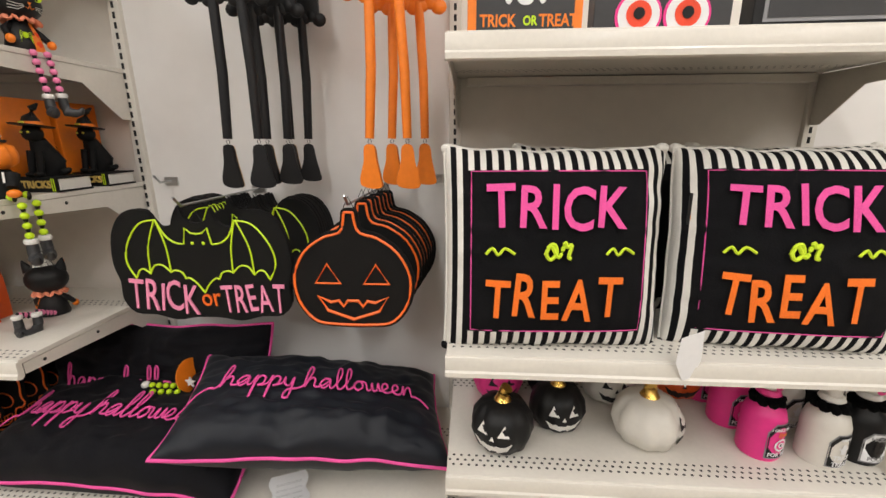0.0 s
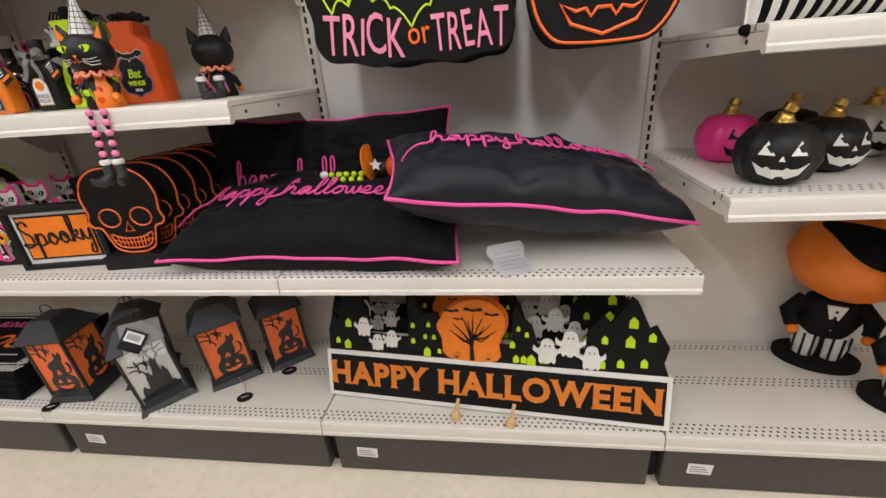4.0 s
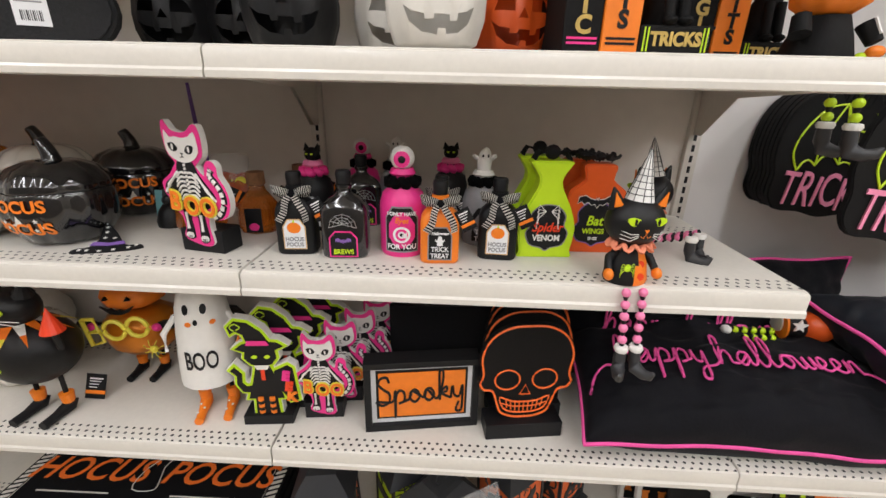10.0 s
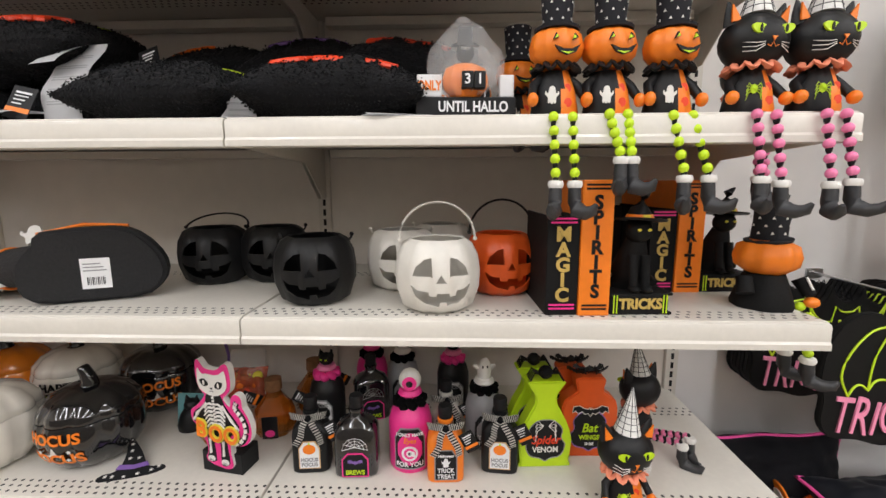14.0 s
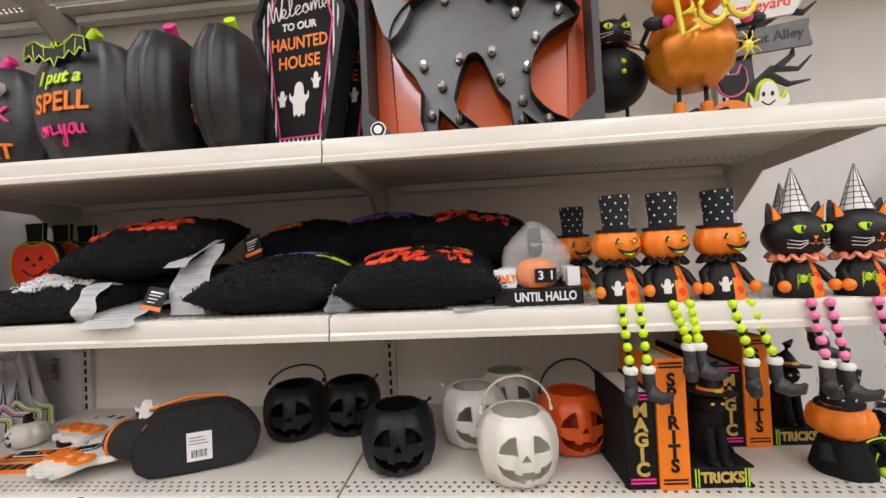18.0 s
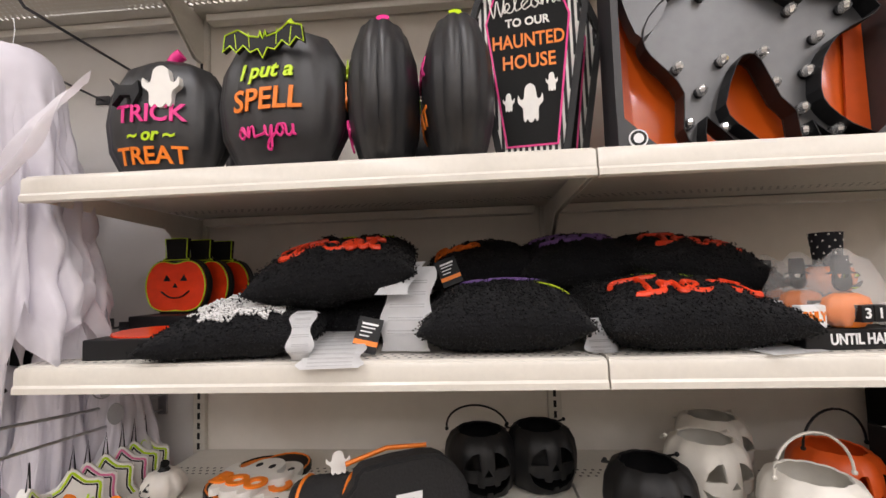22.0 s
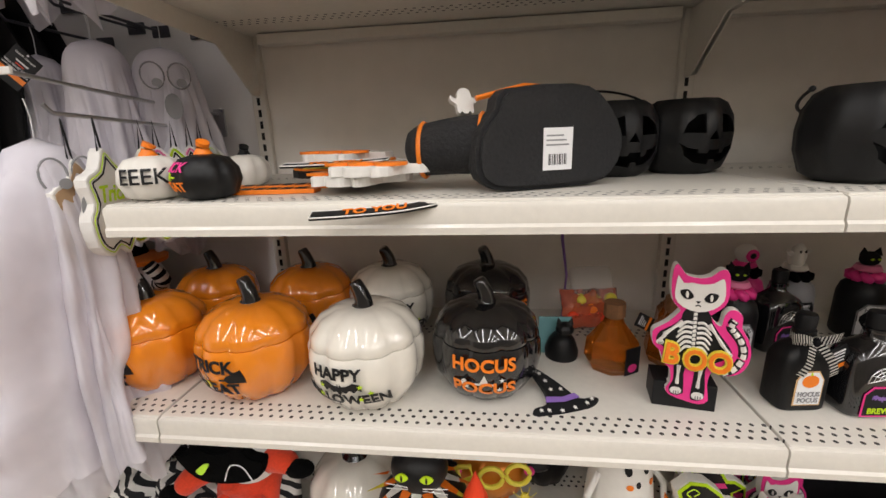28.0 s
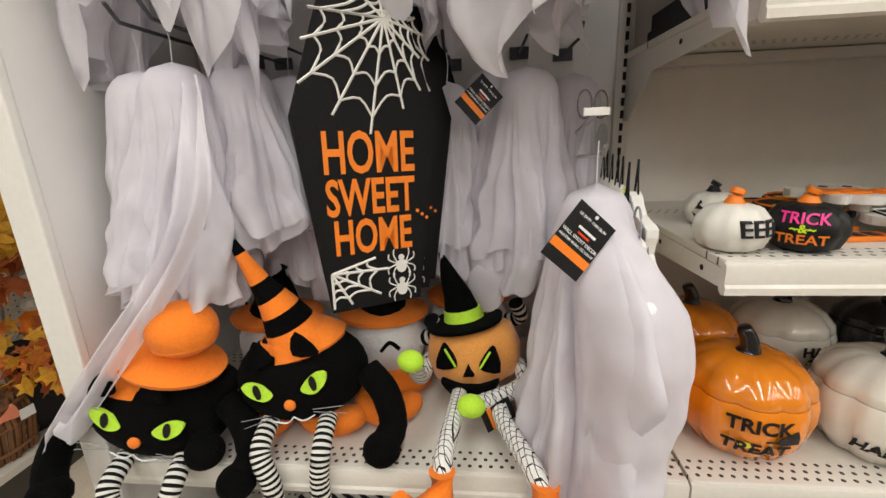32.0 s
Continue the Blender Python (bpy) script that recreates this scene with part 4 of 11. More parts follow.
flat_pumpkin(0.408, -0.330, -6, GREEN, [("I put a", 0.040, 0.158, GREEN, 0.25), ("SPELL", 0.054, 0.110, ORANGE, 0.1), ("on you", 0.044, 0.060, PINK, 0.2)], "black craft pumpkin with a painted bat and spell lettering", 0.95, "bat")
flat_pumpkin(0.584, -0.320, -84, PINK, [("I put a", 0.044, 0.170, GREEN, 0.25), ("SPELL", 0.056, 0.118, ORANGE, 0.1), ("on you", 0.046, 0.066, PINK, 0.2)], "black craft pumpkin turned edge-on with a pink stem", 0.93)
flat_pumpkin(0.710, -0.320, -84, GREEN, [("TRICK", 0.048, 0.150, PINK, 0), ("or", 0.034, 0.11, GREEN, 0.2), ("TREAT", 0.046, 0.070, ORANGE, 0)], "black craft pumpkin turned edge-on with a lime stem", 0.93)
flat_pumpkin(0.250, -0.060, 0, GREEN, [], "black craft pumpkin at the shelf's back", 0.9)
flat_pumpkin(0.640, -0.040, 0, PINK, [], "black craft pumpkin behind its row", 0.9)

COFFIN = [(-0.058, 0.0), (0.058, 0.0), (0.104, 0.275), (0.060, 0.405), (-0.060, 0.405), (-0.104, 0.275)]


def coffin_sign(x, y, rz, rx, label):
    t = thing("coffin_sign", label, "sign", x, y, Z5 + 0.001, rz, rx, group="coffin signs")
    part("case", slab(COFFIN, 0.05, 0.006), BLACK, t)
    rim = bmesh.new()
    outer, inner = COFFIN, grow(COFFIN, -0.011)
    n = len(outer)
    for i in range(n):
        j = (i + 1) % n
        slab([outer[i], outer[j], inner[j], inner[i]], 0.014, -0.008, bm=rim)
    part("rim", rim, BLACK, t)
    part("back_field", slab(grow(COFFIN, -0.0115), 0.002, 0.0032), WHITE, t)
    lo, hi = 0.011, 0.394
    for k in range(-9, 10):
        xx = k * 0.0098
        top = hi if abs(xx) < 0.054 else 0.275 + (0.092 - abs(xx)) / 0.040 * 0.118
        bot = lo if abs(xx) < 0.050 else 0.275 - (0.092 - abs(xx)) / 0.042 * 0.262
        part("stripe", box(xx - 0.0026, xx + 0.0026, 0.0021, 0.0031, max(lo, bot), min(hi, top)), BLACK, t)
    inner2 = [(-0.044, 0.032), (0.044, 0.032), (0.074, 0.268), (0.042, 0.372), (-0.042, 0.372), (-0.074, 0.268)]
    part("pink_edge", slab(inner2, 0.0015, 0.0004), PINK, t)
    part("black_field", slab(grow(inner2, -0.0035), 0.001, -0.0008), MATTE, t)
    part("lettering", moved(line(handwriting("Welcome", 0.042, False), 0.0013, -0.0014, n=5), pose(0, 0, 0.296, 0, -5, 0)), WHITE, t, "white script lettering")
    for body, size, z, m, sx, sh in (("TO OUR", 0.022, 0.262, WHITE, 0.9, 0), ("HAUNTED", 0.036, 0.226, ORANGE, 0.74, 0), ("HOUSE", 0.036, 0.186, ORANGE, 0.80, 0)):
        part("lettering", moved(letters(body, size, 0.0004, 0.0006, sh, sx), pose(0, -0.0012, z)), m, t)
    part("ghost", slab(scaled(GHOST, 0.032, 0.070, 0, 0.075), 0.0006, -0.0016), WHITE, t)
    for sx in (-1, 1):
        part("small_ghost", slab(scaled(GHOST, 0.015, 0.034, sx * 0.037, 0.112 + 0.015 * sx), 0.0006, -0.0016), WHITE, t)
        part("bat", slab(scaled(BAT, 0.014, 0.012, sx * 0.014, 0.340 + 0.008 * sx), 0.0006, -0.0016), WHITE, t)
    return t


coffin_sign(0.835, -0.322, -8, -4, "black coffin sign with striped border and haunted house lettering")
coffin_sign(0.885, -0.235, -8, -4, "black coffin sign standing behind its twin")

# boxed marquee cat
mb = thing("marquee_box", "orange display box holding a black arched-cat bulb sign", "box", 1.186, -0.352, Z5, -3)
BW, BH = 0.434, 0.40
CARD = mat("charcoal_card", (0.045, 0.045, 0.048), 0.5, fine=80)
SHINEO = mat("shiny_orange_tray", (0.86, 0.135, 0.012), 0.25, fine=14, var=0.06, bump=0.15, coat=0.3)
part("tray", box(-BW / 2 + 0.012, BW / 2 - 0.012, 0.075, 0.079, 0.004, BH - 0.004), SHINEO, mb)
for sx in (-1, 1):
    part("side_wall", box(sx * (BW / 2 - 0.006) - 0.006, sx * (BW / 2 - 0.006) + 0.006, 0.0, 0.08, 0.0, BH), CARD, mb)
    part("corner_gusset", slab([(sx * BW / 2, 0.0), (sx * (BW / 2 - 0.075), 0.0), (sx * BW / 2, 0.074)], 0.003, -0.004), CARD, mb, "dark card corner")
    part("tray_slope", slab([(sx * (BW / 2 - 0.013), 0.01), (sx * (BW / 2 - 0.05), 0.01), (sx * (BW / 2 - 0.035), BH - 0.01), (sx * (BW / 2 - 0.013), BH - 0.01)], 0.004, 0.067), SATINO, mb)
part("base_wall", box(-BW / 2, BW / 2, 0.0, 0.08, -0.0, 0.006), CARD, mb)
part("top_wall", box(-BW / 2, BW / 2, 0.0, 0.08, BH - 0.006, BH), CARD, mb)
bd = part("badge", slab(ring(0.015, 0.015, 24, -BW / 2 + 0.030, 0.028), 0.001, -0.0058), PAPER, mb, "round white badge with dark rings")
part("ring", slab(ring(0.0125, 0.0125, 24, -BW / 2 + 0.030, 0.028), 0.0006, -0.0067), BLACK, bd)
part("dot", slab(ring(0.008, 0.008, 20, -BW / 2 + 0.030, 0.028), 0.0006, -0.0074), PAPER, bd)
CATARCH = [(-0.165, 0.20), (-0.153, 0.24), (-0.118, 0.276), (-0.073, 0.303), (-0.046, 0.314), (-0.040, 0.303), (-0.011, 0.315), (0.028, 0.294), (0.066, 0.258), (0.087, 0.247), (0.106, 0.282), (0.121, 0.300), (0.126, 0.268), (0.156, 0.262), (0.190, 0.218), (0.162, 0.198), (0.130, 0.18), (0.104, 0.143), (0.096, 0.095), (0.105, 0.066), (0.136, 0.035), (0.176, 0.011), (0.118, 0.010), (0.082, 0.040), (0.092, 0.011), (0.063, 0.011), (0.058, 0.06), (0.037, 0.085), (0.012, 0.148), (-0.006, 0.16), (-0.022, 0.146), (-0.044, 0.08), (-0.028, 0.048), (0.004, 0.016), (-0.027, 0.011), (-0.073, 0.06), (-0.076, 0.012), (-0.096, 0.014), (-0.110, 0.045), (-0.106, 0.103), (-0.127, 0.14), (-0.153, 0.17)]
METALK = mat("black_sheet_metal", (0.14, 0.142, 0.146), 0.38, 0.6, fine=50, var=0.1, bump=0.02)
BULB = mat("clear_bulb", (0.9, 0.9, 0.9), 0.06, 0.75, var=0.05, bump=0)
cat_out = curve(CATARCH, 2)
cs = part("cat_plate", slab(scaled(cat_out, 1.0), 0.004, 0.045), METALK, mb, "black arched cat plate", 0)
b = bmesh.new()
for p, q in zip(cat_out, cat_out[1:] + cat_out[:1]):
    vs = [b.verts.new((x, y, z)) for x, z, y in ((p[0], p[1], 0.012), (q[0], q[1], 0.012), (q[0], q[1], 0.049), (p[0], p[1], 0.049))]
    b.faces.new(vs)
bmesh.ops.remove_doubles(b, verts=b.verts, dist=1e-5)
bmesh.ops.solidify(b, geom=b.faces[:], thickness=0.0012)
part("cat_wall", b, BLACK, mb, "raised black metal edge")
part("tail", slab(curve([(-0.163, 0.205), (-0.190, 0.265), (-0.198, 0.33), (-0.182, 0.372), (-0.150, 0.392), (-0.118, 0.394), (-0.122, 0.372), (-0.146, 0.356), (-0.154, 0.325), (-0.140, 0.285), (-0.120, 0.262)], 3), 0.03, 0.018), METALK, mb)
for x, z in ((-0.168, 0.327), (-0.139, 0.245), (-0.057, 0.282), (0.027, 0.28), (0.076, 0.24), (0.155, 0.235), (0.112, 0.189), (0.029, 0.171), (-0.033, 0.164), (-0.104, 0.157), (-0.069, 0.114), (0.094, 0.133), (0.043, 0.117), (-0.092, 0.059), (-0.038, 0.048), (0.082, 0.072), (0.080, 0.034), (0.130, 0.034)):
    bulb = part("bulb", moved(ball(0.0086, 0.012, 0.0098, 0, 0, 0, 8), pose(x, 0.034, z)), BULB, mb, "clear faceted bulb")
    part("bulb_seat", moved(lathe([(0.009, 0.0), (0.009, 0.004), (0.0, 0.004)], 10), pose(x, 0.045, z, 90, 0, 0)), BLACK, bulb)


def metal_legs(t, xs, h, shoe_mat, cuff, dotm=None, boot=0.06):
    for x in xs:
        leg = part("leg", tube([(x, 0, 0.02), (x, 0, h)], 0.0045, 8), BLACK, t)
        part("cuff", moved(lathe([(0.011, 0.0), (0.013, 0.022), (0.0, 0.024)], 14), pose(x, 0, 0.022)), cuff, leg)
        part("boot", tube([(x, 0.008, 0.024), (x, -0.002, 0.012), (x, -0.03, 0.0095), (x, -boot, 0.009)], [0.011, 0.0135, 0.0095, 0.009], 10), shoe_mat, leg, smooth=60)
        if dotm:
            for k in range(4):
                part("dot", ball(0.0026, 0.0026, 0.002, x + 0.005 * (-1) ** k, -0.008 - 0.013 * k, 0.0205 - 0.0003 * k, 8), dotm, leg)


def metal_cat(x, y, z, rz, label, s=1.0):
    t = thing("metal_cat", label, "figurine", x, y, z, rz, group="metal party figures")
    t.scale = (s, s, s)
    metal_legs(t, (-0.03, 0.035), 0.085, BLACK, ORANGE)
    part("body", moved(ball(0.082, 0.07, 0.072, 0, 0, 0.150, 28), pose(0, 0, 0)), SATINK, t, "round black metal body", 60)
    part("head", ball(0.048, 0.042, 0.040, -0.002, -0.012, 0.245, 24), SATINK, t, smooth=60)
    for sx in (-1, 1):
        part("ear", moved(lathe([(0.018, 0), (0.0, 0.034)], 10), pose(sx * 0.030 - 0.002, -0.01, 0.272, 0, sx * 14, 0)), SATINK, t)
        part("eye", slab(scaled(curve([(-0.5, 0), (0, 0.28), (0.5, 0.05), (0, -0.25)], 3), 0.022, 0.028, sx * 0.020 - 0.002, 0.254), 0.003, -0.0525), GREEN, t)
        part("pupil", slab(ring(0.0018, 0.006, 8, sx * 0.020 - 0.002, 0.254), 0.002, -0.0535), BLACK, t)
        for k in range(2):
            part("whisker", tube([(sx * 0.012, -0.054, 0.240 - 0.004 * k), (sx * 0.050, -0.046, 0.236 - 0.010 * k)], 0.0008, 4), WHITE, t)
    col = bmesh.new()
    for i in range(11):
        a0, a1 = radians(-143 + i * 26), radians(-143 + (i + 1) * 26)
        am = (a0 + a1) / 2
        v = [col.verts.new((0.038 * math.sin(a), -0.012 - 0.036 * math.cos(a), 0.222)) for a in (a0, a1)] + [col.verts.new((0.096 * math.sin(am), -0.012 - 0.086 * math.cos(am), 0.196))]
        mid = [col.verts.new(v[k].co.lerp(v[2].co, 0.45)) for k in (0, 1)]
        f = col.faces.new((v[0], v[1], mid[1], mid[0]))
        f.material_index = i % 2
        f = col.faces.new((mid[0], mid[1], v[2]))
        f.material_index = 0 if i % 2 else 2
    bmesh.ops.solidify(col, geom=col.faces[:], thickness=0.002)
    part("collar", col, [ORANGE, WHITE, YELLOW], t, "orange, white and yellow pointed collar")
    for k in range(2):
        part("button", ball(0.006, 0.004, 0.006, 0.0, -0.069, 0.165 - 0.022 * k, 10), GREEN, t)
    arm = part("arm", tube([(0.06, 0, 0.19), (0.085, -0.02, 0.17), (0.092, -0.03, 0.21)], 0.006, 8), BLACK, t)
    part("party_hat", moved(lathe([(0.02, 0), (0.0, 0.05)], 14), pose(0.092, -0.03, 0.212)), RED, arm)
    return t


def glasses(parent, x, y, z, s, m):
    b = bmesh.new()
    for cx in (-0.25, 0.35):
        line(ring(0.26 * s, 0.26 * s, 16, x + cx * s, z), 0.055 * s, y, True, bm=b)
    line([(x - 0.95 * s, z + 0.4 * s), (x - 0.95 * s, z - 0.35 * s), (x - 0.62 * s, z - 0.28 * s), (x - 0.62 * s, z + 0.02 * s), (x - 0.95 * s, z + 0.02 * s), (x - 0.64 * s, z + 0.08 * s), (x - 0.66 * s, z + 0.38 * s), (x - 0.95 * s, z + 0.4 * s)], 0.055 * s, y, bm=b)
    moved(b, pose(x, 0, z) @ pose(0, 0, 0, 0, -9, 0) @ pose(-x, 0, -z))
    part("boo_glasses", b, m, parent, "yellow glasses shaped as the word boo")


def metal_pumpkin(x, y, z, rz, label, s=1.0):
    t = thing("metal_pumpkin", label, "figurine", x, y, z, rz, group="metal party figures")
    t.scale = (s, s, s)
    metal_legs(t, (-0.028, 0.03), 0.10, BLACK, ORANGE)
    part("body", moved(lathe([(0.001, 0.0), (0.05, 0.002), (0.082, 0.03), (0.092, 0.065), (0.085, 0.098), (0.05, 0.122), (0.0, 0.126)], 44, 11, 0.05, 0.9), pose(0, 0, 0.072)), BURNT, t, smooth=60)
    part("head", moved(lathe([(0.001, 0.0), (0.04, 0.002), (0.068, 0.018), (0.074, 0.036), (0.066, 0.056), (0.035, 0.066), (0.0, 0.064)], 44, 11, 0.06, 0.9), pose(0, -0.008, 0.204)), ORANGE, t, smooth=60)
    part("hat_brim", moved(lathe([(0.0, 0.0), (0.058, 0.002), (0.057, 0.006), (0.0, 0.008)], 24), pose(0, 0, 0.262)), SATINO, t)
    part("hat_cone", tube([(0, 0, 0.266), (0.002, 0, 0.300), (0.016, 0, 0.335), (0.036, 0, 0.350)], [0.042, 0.028, 0.014, 0.004], 14), SATINO, t, smooth=60)
    part("mouth", slab(scaled([(-1, 0.3), (-0.6, 0), (-0.4, 0.12), (-0.1, -0.15), (0.1, 0.0), (0.4, -0.1), (0.7, 0.15), (1, 0.4), (0.7, -0.2), (0.2, -0.5), (-0.4, -0.45)], 0.040, 0.026, 0, 0.222), 0.006, -0.0765), BLACK, t)
    for sx in (-1, 1):
        part("eye", slab(scaled([(-0.6, -0.2), (0.6, 0.0), (0.0, 0.7)], 0.012, 0.012, sx * 0.026, 0.246), 0.006, -0.0735), BLACK, t)
    glasses(t, 0.018, -0.092, 0.180, 0.094, YELLOW)
    for sx in (-1, 1):
        part("hand", ball(0.026, 0.012, 0.012, sx * 0.098, -0.055, 0.172, 12), BLACK, t)
        part("nail", ball(0.012, 0.010, 0.010, sx * 0.078, -0.066, 0.170, 10), PINK, t)
        part("arm", tube([(sx * 0.085, 0, 0.14), (sx * 0.112, -0.02, 0.15), (sx * 0.108, -0.05, 0.170)], 0.005, 8), BLACK, t)
    sp = part("spider", ball(0.010, 0.008, 0.010, 0.068, -0.078, 0.115, 10), YELLOW, t, "small yellow spider")
    for k in range(8):
        a = 2 * math.pi * (k + 0.5) / 8
        part("spider_leg", tube([(0.068, -0.079, 0.115), (0.068 + 0.016 * math.cos(a), -0.084, 0.115 + 0.016 * math.sin(a)), (0.068 + 0.027 * math.cos(a), -0.078, 0.115 + 0.027 * math.sin(a))], 0.0013, 4), YELLOW, sp)
    return t


metal_cat(1.462, -0.222, Z5, 6, "black metal cat figure with green eyes standing on the top shelf", 0.88)
mp = metal_pumpkin(1.572, -0.318, Z5, 4, "stacked orange metal pumpkins wearing yellow boo glasses", 0.98)
mp.scale = (0.84, 0.84, 0.97)

fr = thing("street_sign", "grey tree-shaped sign with three direction arrows", "sign", 1.738, -0.185, Z5, -4)
part("base", box(-0.09, 0.09, -0.02, 0.04, 0.0, 0.012, 0.002), GREY, fr)
tree = bmesh.new()
slab(curve([(-0.028, 0.01), (-0.018, 0.12), (-0.022, 0.24), (-0.04, 0.40), (0.0, 0.34), (0.03, 0.40), (0.022, 0.24), (0.026, 0.12), (0.04, 0.01)], 3), 0.008, 0.0, bm=tree)
for p in ([(0.01, 0.10), (0.06, 0.145), (0.11, 0.14), (0.135, 0.165)], [(0.05, 0.135), (0.09, 0.11), (0.13, 0.115)], [(0.01, 0.22), (0.08, 0.26), (0.115, 0.31), (0.14, 0.325)], [(0.09, 0.265), (0.125, 0.255), (0.15, 0.275)], [(0.0, 0.25), (-0.06, 0.30), (-0.08, 0.35)], [(0.07, 0.145), (0.10, 0.17), (0.105, 0.195)]):
    line(p, [0.010, 0.008, 0.005, 0.002][:len(p)] if len(p) == 4 else [0.009, 0.006, 0.002], 0.004, bm=tree)
part("trunk", tree, GREY, fr)
SIGNG = mat("weathered_grey_board", (0.17, 0.17, 0.175), 0.7, fine=60, var=0.2, bump=0.1)
for z, x0, x1, body, m, tm, size in ((0.350, -0.062, 0.145, "FRIGHT", SIGNG, SATINK, 0.040), (0.268, -0.060, 0.118, "Graveyard", WHITE, RED, 0.030), (0.200, -0.062, 0.128, "or Treat Alley", SIGNG, GREY, 0.028)):
    pts = [(x0, -0.026), (x1 - 0.022, -0.026), (x1, 0.0), (x1 - 0.022, 0.026), (x0, 0.026), (x0 + 0.012, 0)] if m is WHITE else [(x0, -0.028), (x0 + 0.06, -0.026), (x1, -0.027), (x1 - 0.004, 0.004), (x1, 0.027), (x0 + 0.08, 0.024), (x0, 0.028), (x0 + 0.005, 0.0)]
    ar = part("arrow", moved(slab(pts, 0.008, -0.012), pose(0, 0, z, 0, -4, 0)), m, fr)
    part("lettering", moved(letters(body, size, 0.0005, 0.0004, 0.05 if m is SIGNG else 0.25), pose((x0 + x1) / 2, -0.0128, z + 0.003, 0, -4, 0)), tm, ar)
    part("bat", moved(slab(scaled(BAT, 0.014, 0.012, x0 + 0.022, -0.012), 0.0005, -0.0128), pose(0, 0, z, 0, -4, 0)), SATINK, ar)
gh = part("ghost", slab(scaled(GHOST, 0.052, 0.092, 0.028, 0.013), 0.006, -0.040), WHITE, fr, "small white ghost with a lime edge")
for ex in (0.018, 0.034):
    part("eye", slab(ring(0.003, 0.005, 10, ex, 0.080), 0.001, -0.0412), BLACK, gh)
part("mouth", line(curve([(0.014, 0.066), (0.026, 0.058), (0.038, 0.066)], 4, False), 0.0014, -0.0405, n=4), BLACK, gh)
part("ghost_edge", slab(scaled(grow(GHOST, 0.09), 0.052, 0.092, 0.028, 0.013), 0.004, -0.0338), GREEN, fr)
part("pumpkin", slab(ring(0.040, 0.032, 20, -0.040, 0.044), 0.008, -0.036), ORANGE, fr)
part("small_pumpkin", slab(ring(0.024, 0.016, 18, 0.060, 0.028), 0.008, -0.050), GREEN, fr)
part("cat_edge", slab(grow(scaled(CATHEAD, 0.040, 0.046, -0.030, 0.100), 0.004), 0.004, -0.026), ROSE, fr)
part("cat", slab(scaled(CATHEAD, 0.040, 0.046, -0.030, 0.100), 0.005, -0.0302), BLACK, fr)

# ---- knitted cushions shelf ----


def knit_cushion(x, y, z, rx, ry, rz, w, d, h, label, words=None, seed=0.0, spot=None):
    t = thing("knit_cushion", label, "cushion", x, y, z, group="black knitted cushions")
    b, edge = pillow(w, d, h * 1.10, 56, 52, 0.05, 0.008, seed, None, 2.4, 0.003)
    m = pose(0, 0, 0, rx, ry, rz) @ pose(0, 0, 0, -90, 0, 0)
    moved(b, m)
    for v in b.verts:
        v.co.z = max(v.co.z, Z4 + 0.006 - z)
    rng = random.Random(int(seed * 7))
    verts, faces = [], []
    for f in b.faces:
        for q in range(1 if f.calc_area() < 3e-5 else 2):
            c = f.calc_center_median() + Vector((rng.gauss(0, 0.004), rng.gauss(0, 0.004), rng.gauss(0, 0.0012)))
            r = rng.uniform(0.0011, 0.0023)
            n = len(verts)
            verts += [c + Vector(o) * r for o in ((1, 0, 0.2), (-1, 0.2, 0), (0.2, 1, 0), (0, -1, 0.2), (0, 0.2, 1), (0.2, 0, -1))]
            faces += [(n + p, n + k, n + e) for p, k, e in ((0, 2, 4), (2, 1, 4), (1, 3, 4), (3, 0, 4), (2, 0, 5), (1, 2, 5), (3, 1, 5), (0, 3, 5))]
    cover = part("cover", b, KNIT, t, smooth=80)
    me = bpy.data.meshes.new("wool_loops")
    me.from_pydata(verts, [], faces)
    me.materials.append(KNIT)
    loops = new("boucle_wool", me)
    loops.parent = cover
    tagged(loops, "black boucle wool loops", kind="stuff")
    if words:
        for body, size, uz, ux, material, sh in words:
            if body in ("Treat", "Boo"):
                l = tube([(q[0], 0, q[1]) for q in handwriting(body, size * 0.74, False)], 0.0050, 7)
            else:
                l = letters(body, size * 1.1, 0.0012, 0.004, sh)
            l = moved(l, pose(ux, 0, uz))
            part("lettering", moved(drape(l, w, d, h * 1.10 - 0.008, 2.4), m), material, t)
    if spot:
        inv = m.inverted()
        verts, faces = [], []
        for p in cover.data.polygons:
            c = inv @ p.center
            if c.y < -0.004 and ((c.x - 0.005) / 0.085) ** 2 + ((c.z + 0.015) / 0.085) ** 2 < 1 + 0.5 * noise.noise(c * 40):
                for q in range(2):
                    o = p.center + Vector((rng.gauss(0, 0.003), rng.gauss(0, 0.003), 0.0035 + rng.gauss(0, 0.001)))
                    r, n = rng.uniform(0.0022, 0.0036), len(verts)
                    verts += [o + Vector(e) * r for e in ((1, 0, 0.2), (-1, 0.2, 0), (0.2, 1, 0), (0, -1, 0.2), (0, 0.2, 1), (0.2, 0, -1))]
                    faces += [(n + a, n + k, n + e) for a, k, e in ((0, 2, 4), (2, 1, 4), (1, 3, 4), (3, 0, 4), (2, 0, 5), (1, 2, 5), (3, 1, 5), (0, 3, 5))]
        me = bpy.data.meshes.new("white_patch")
        me.from_pydata(verts, [], faces)
        me.materials.append(PLUSHW)
        patch = new("white_patch", me)
        patch.parent = t
        tagged(patch, "white knitted patch", kind="stuff")
    return t


knit_cushion(0.330, -0.285, Z4 + 0.044, 9, -3, 4, 0.275, 0.27, 0.078, "black knitted cushion with a white patch", None, 1.0, True)
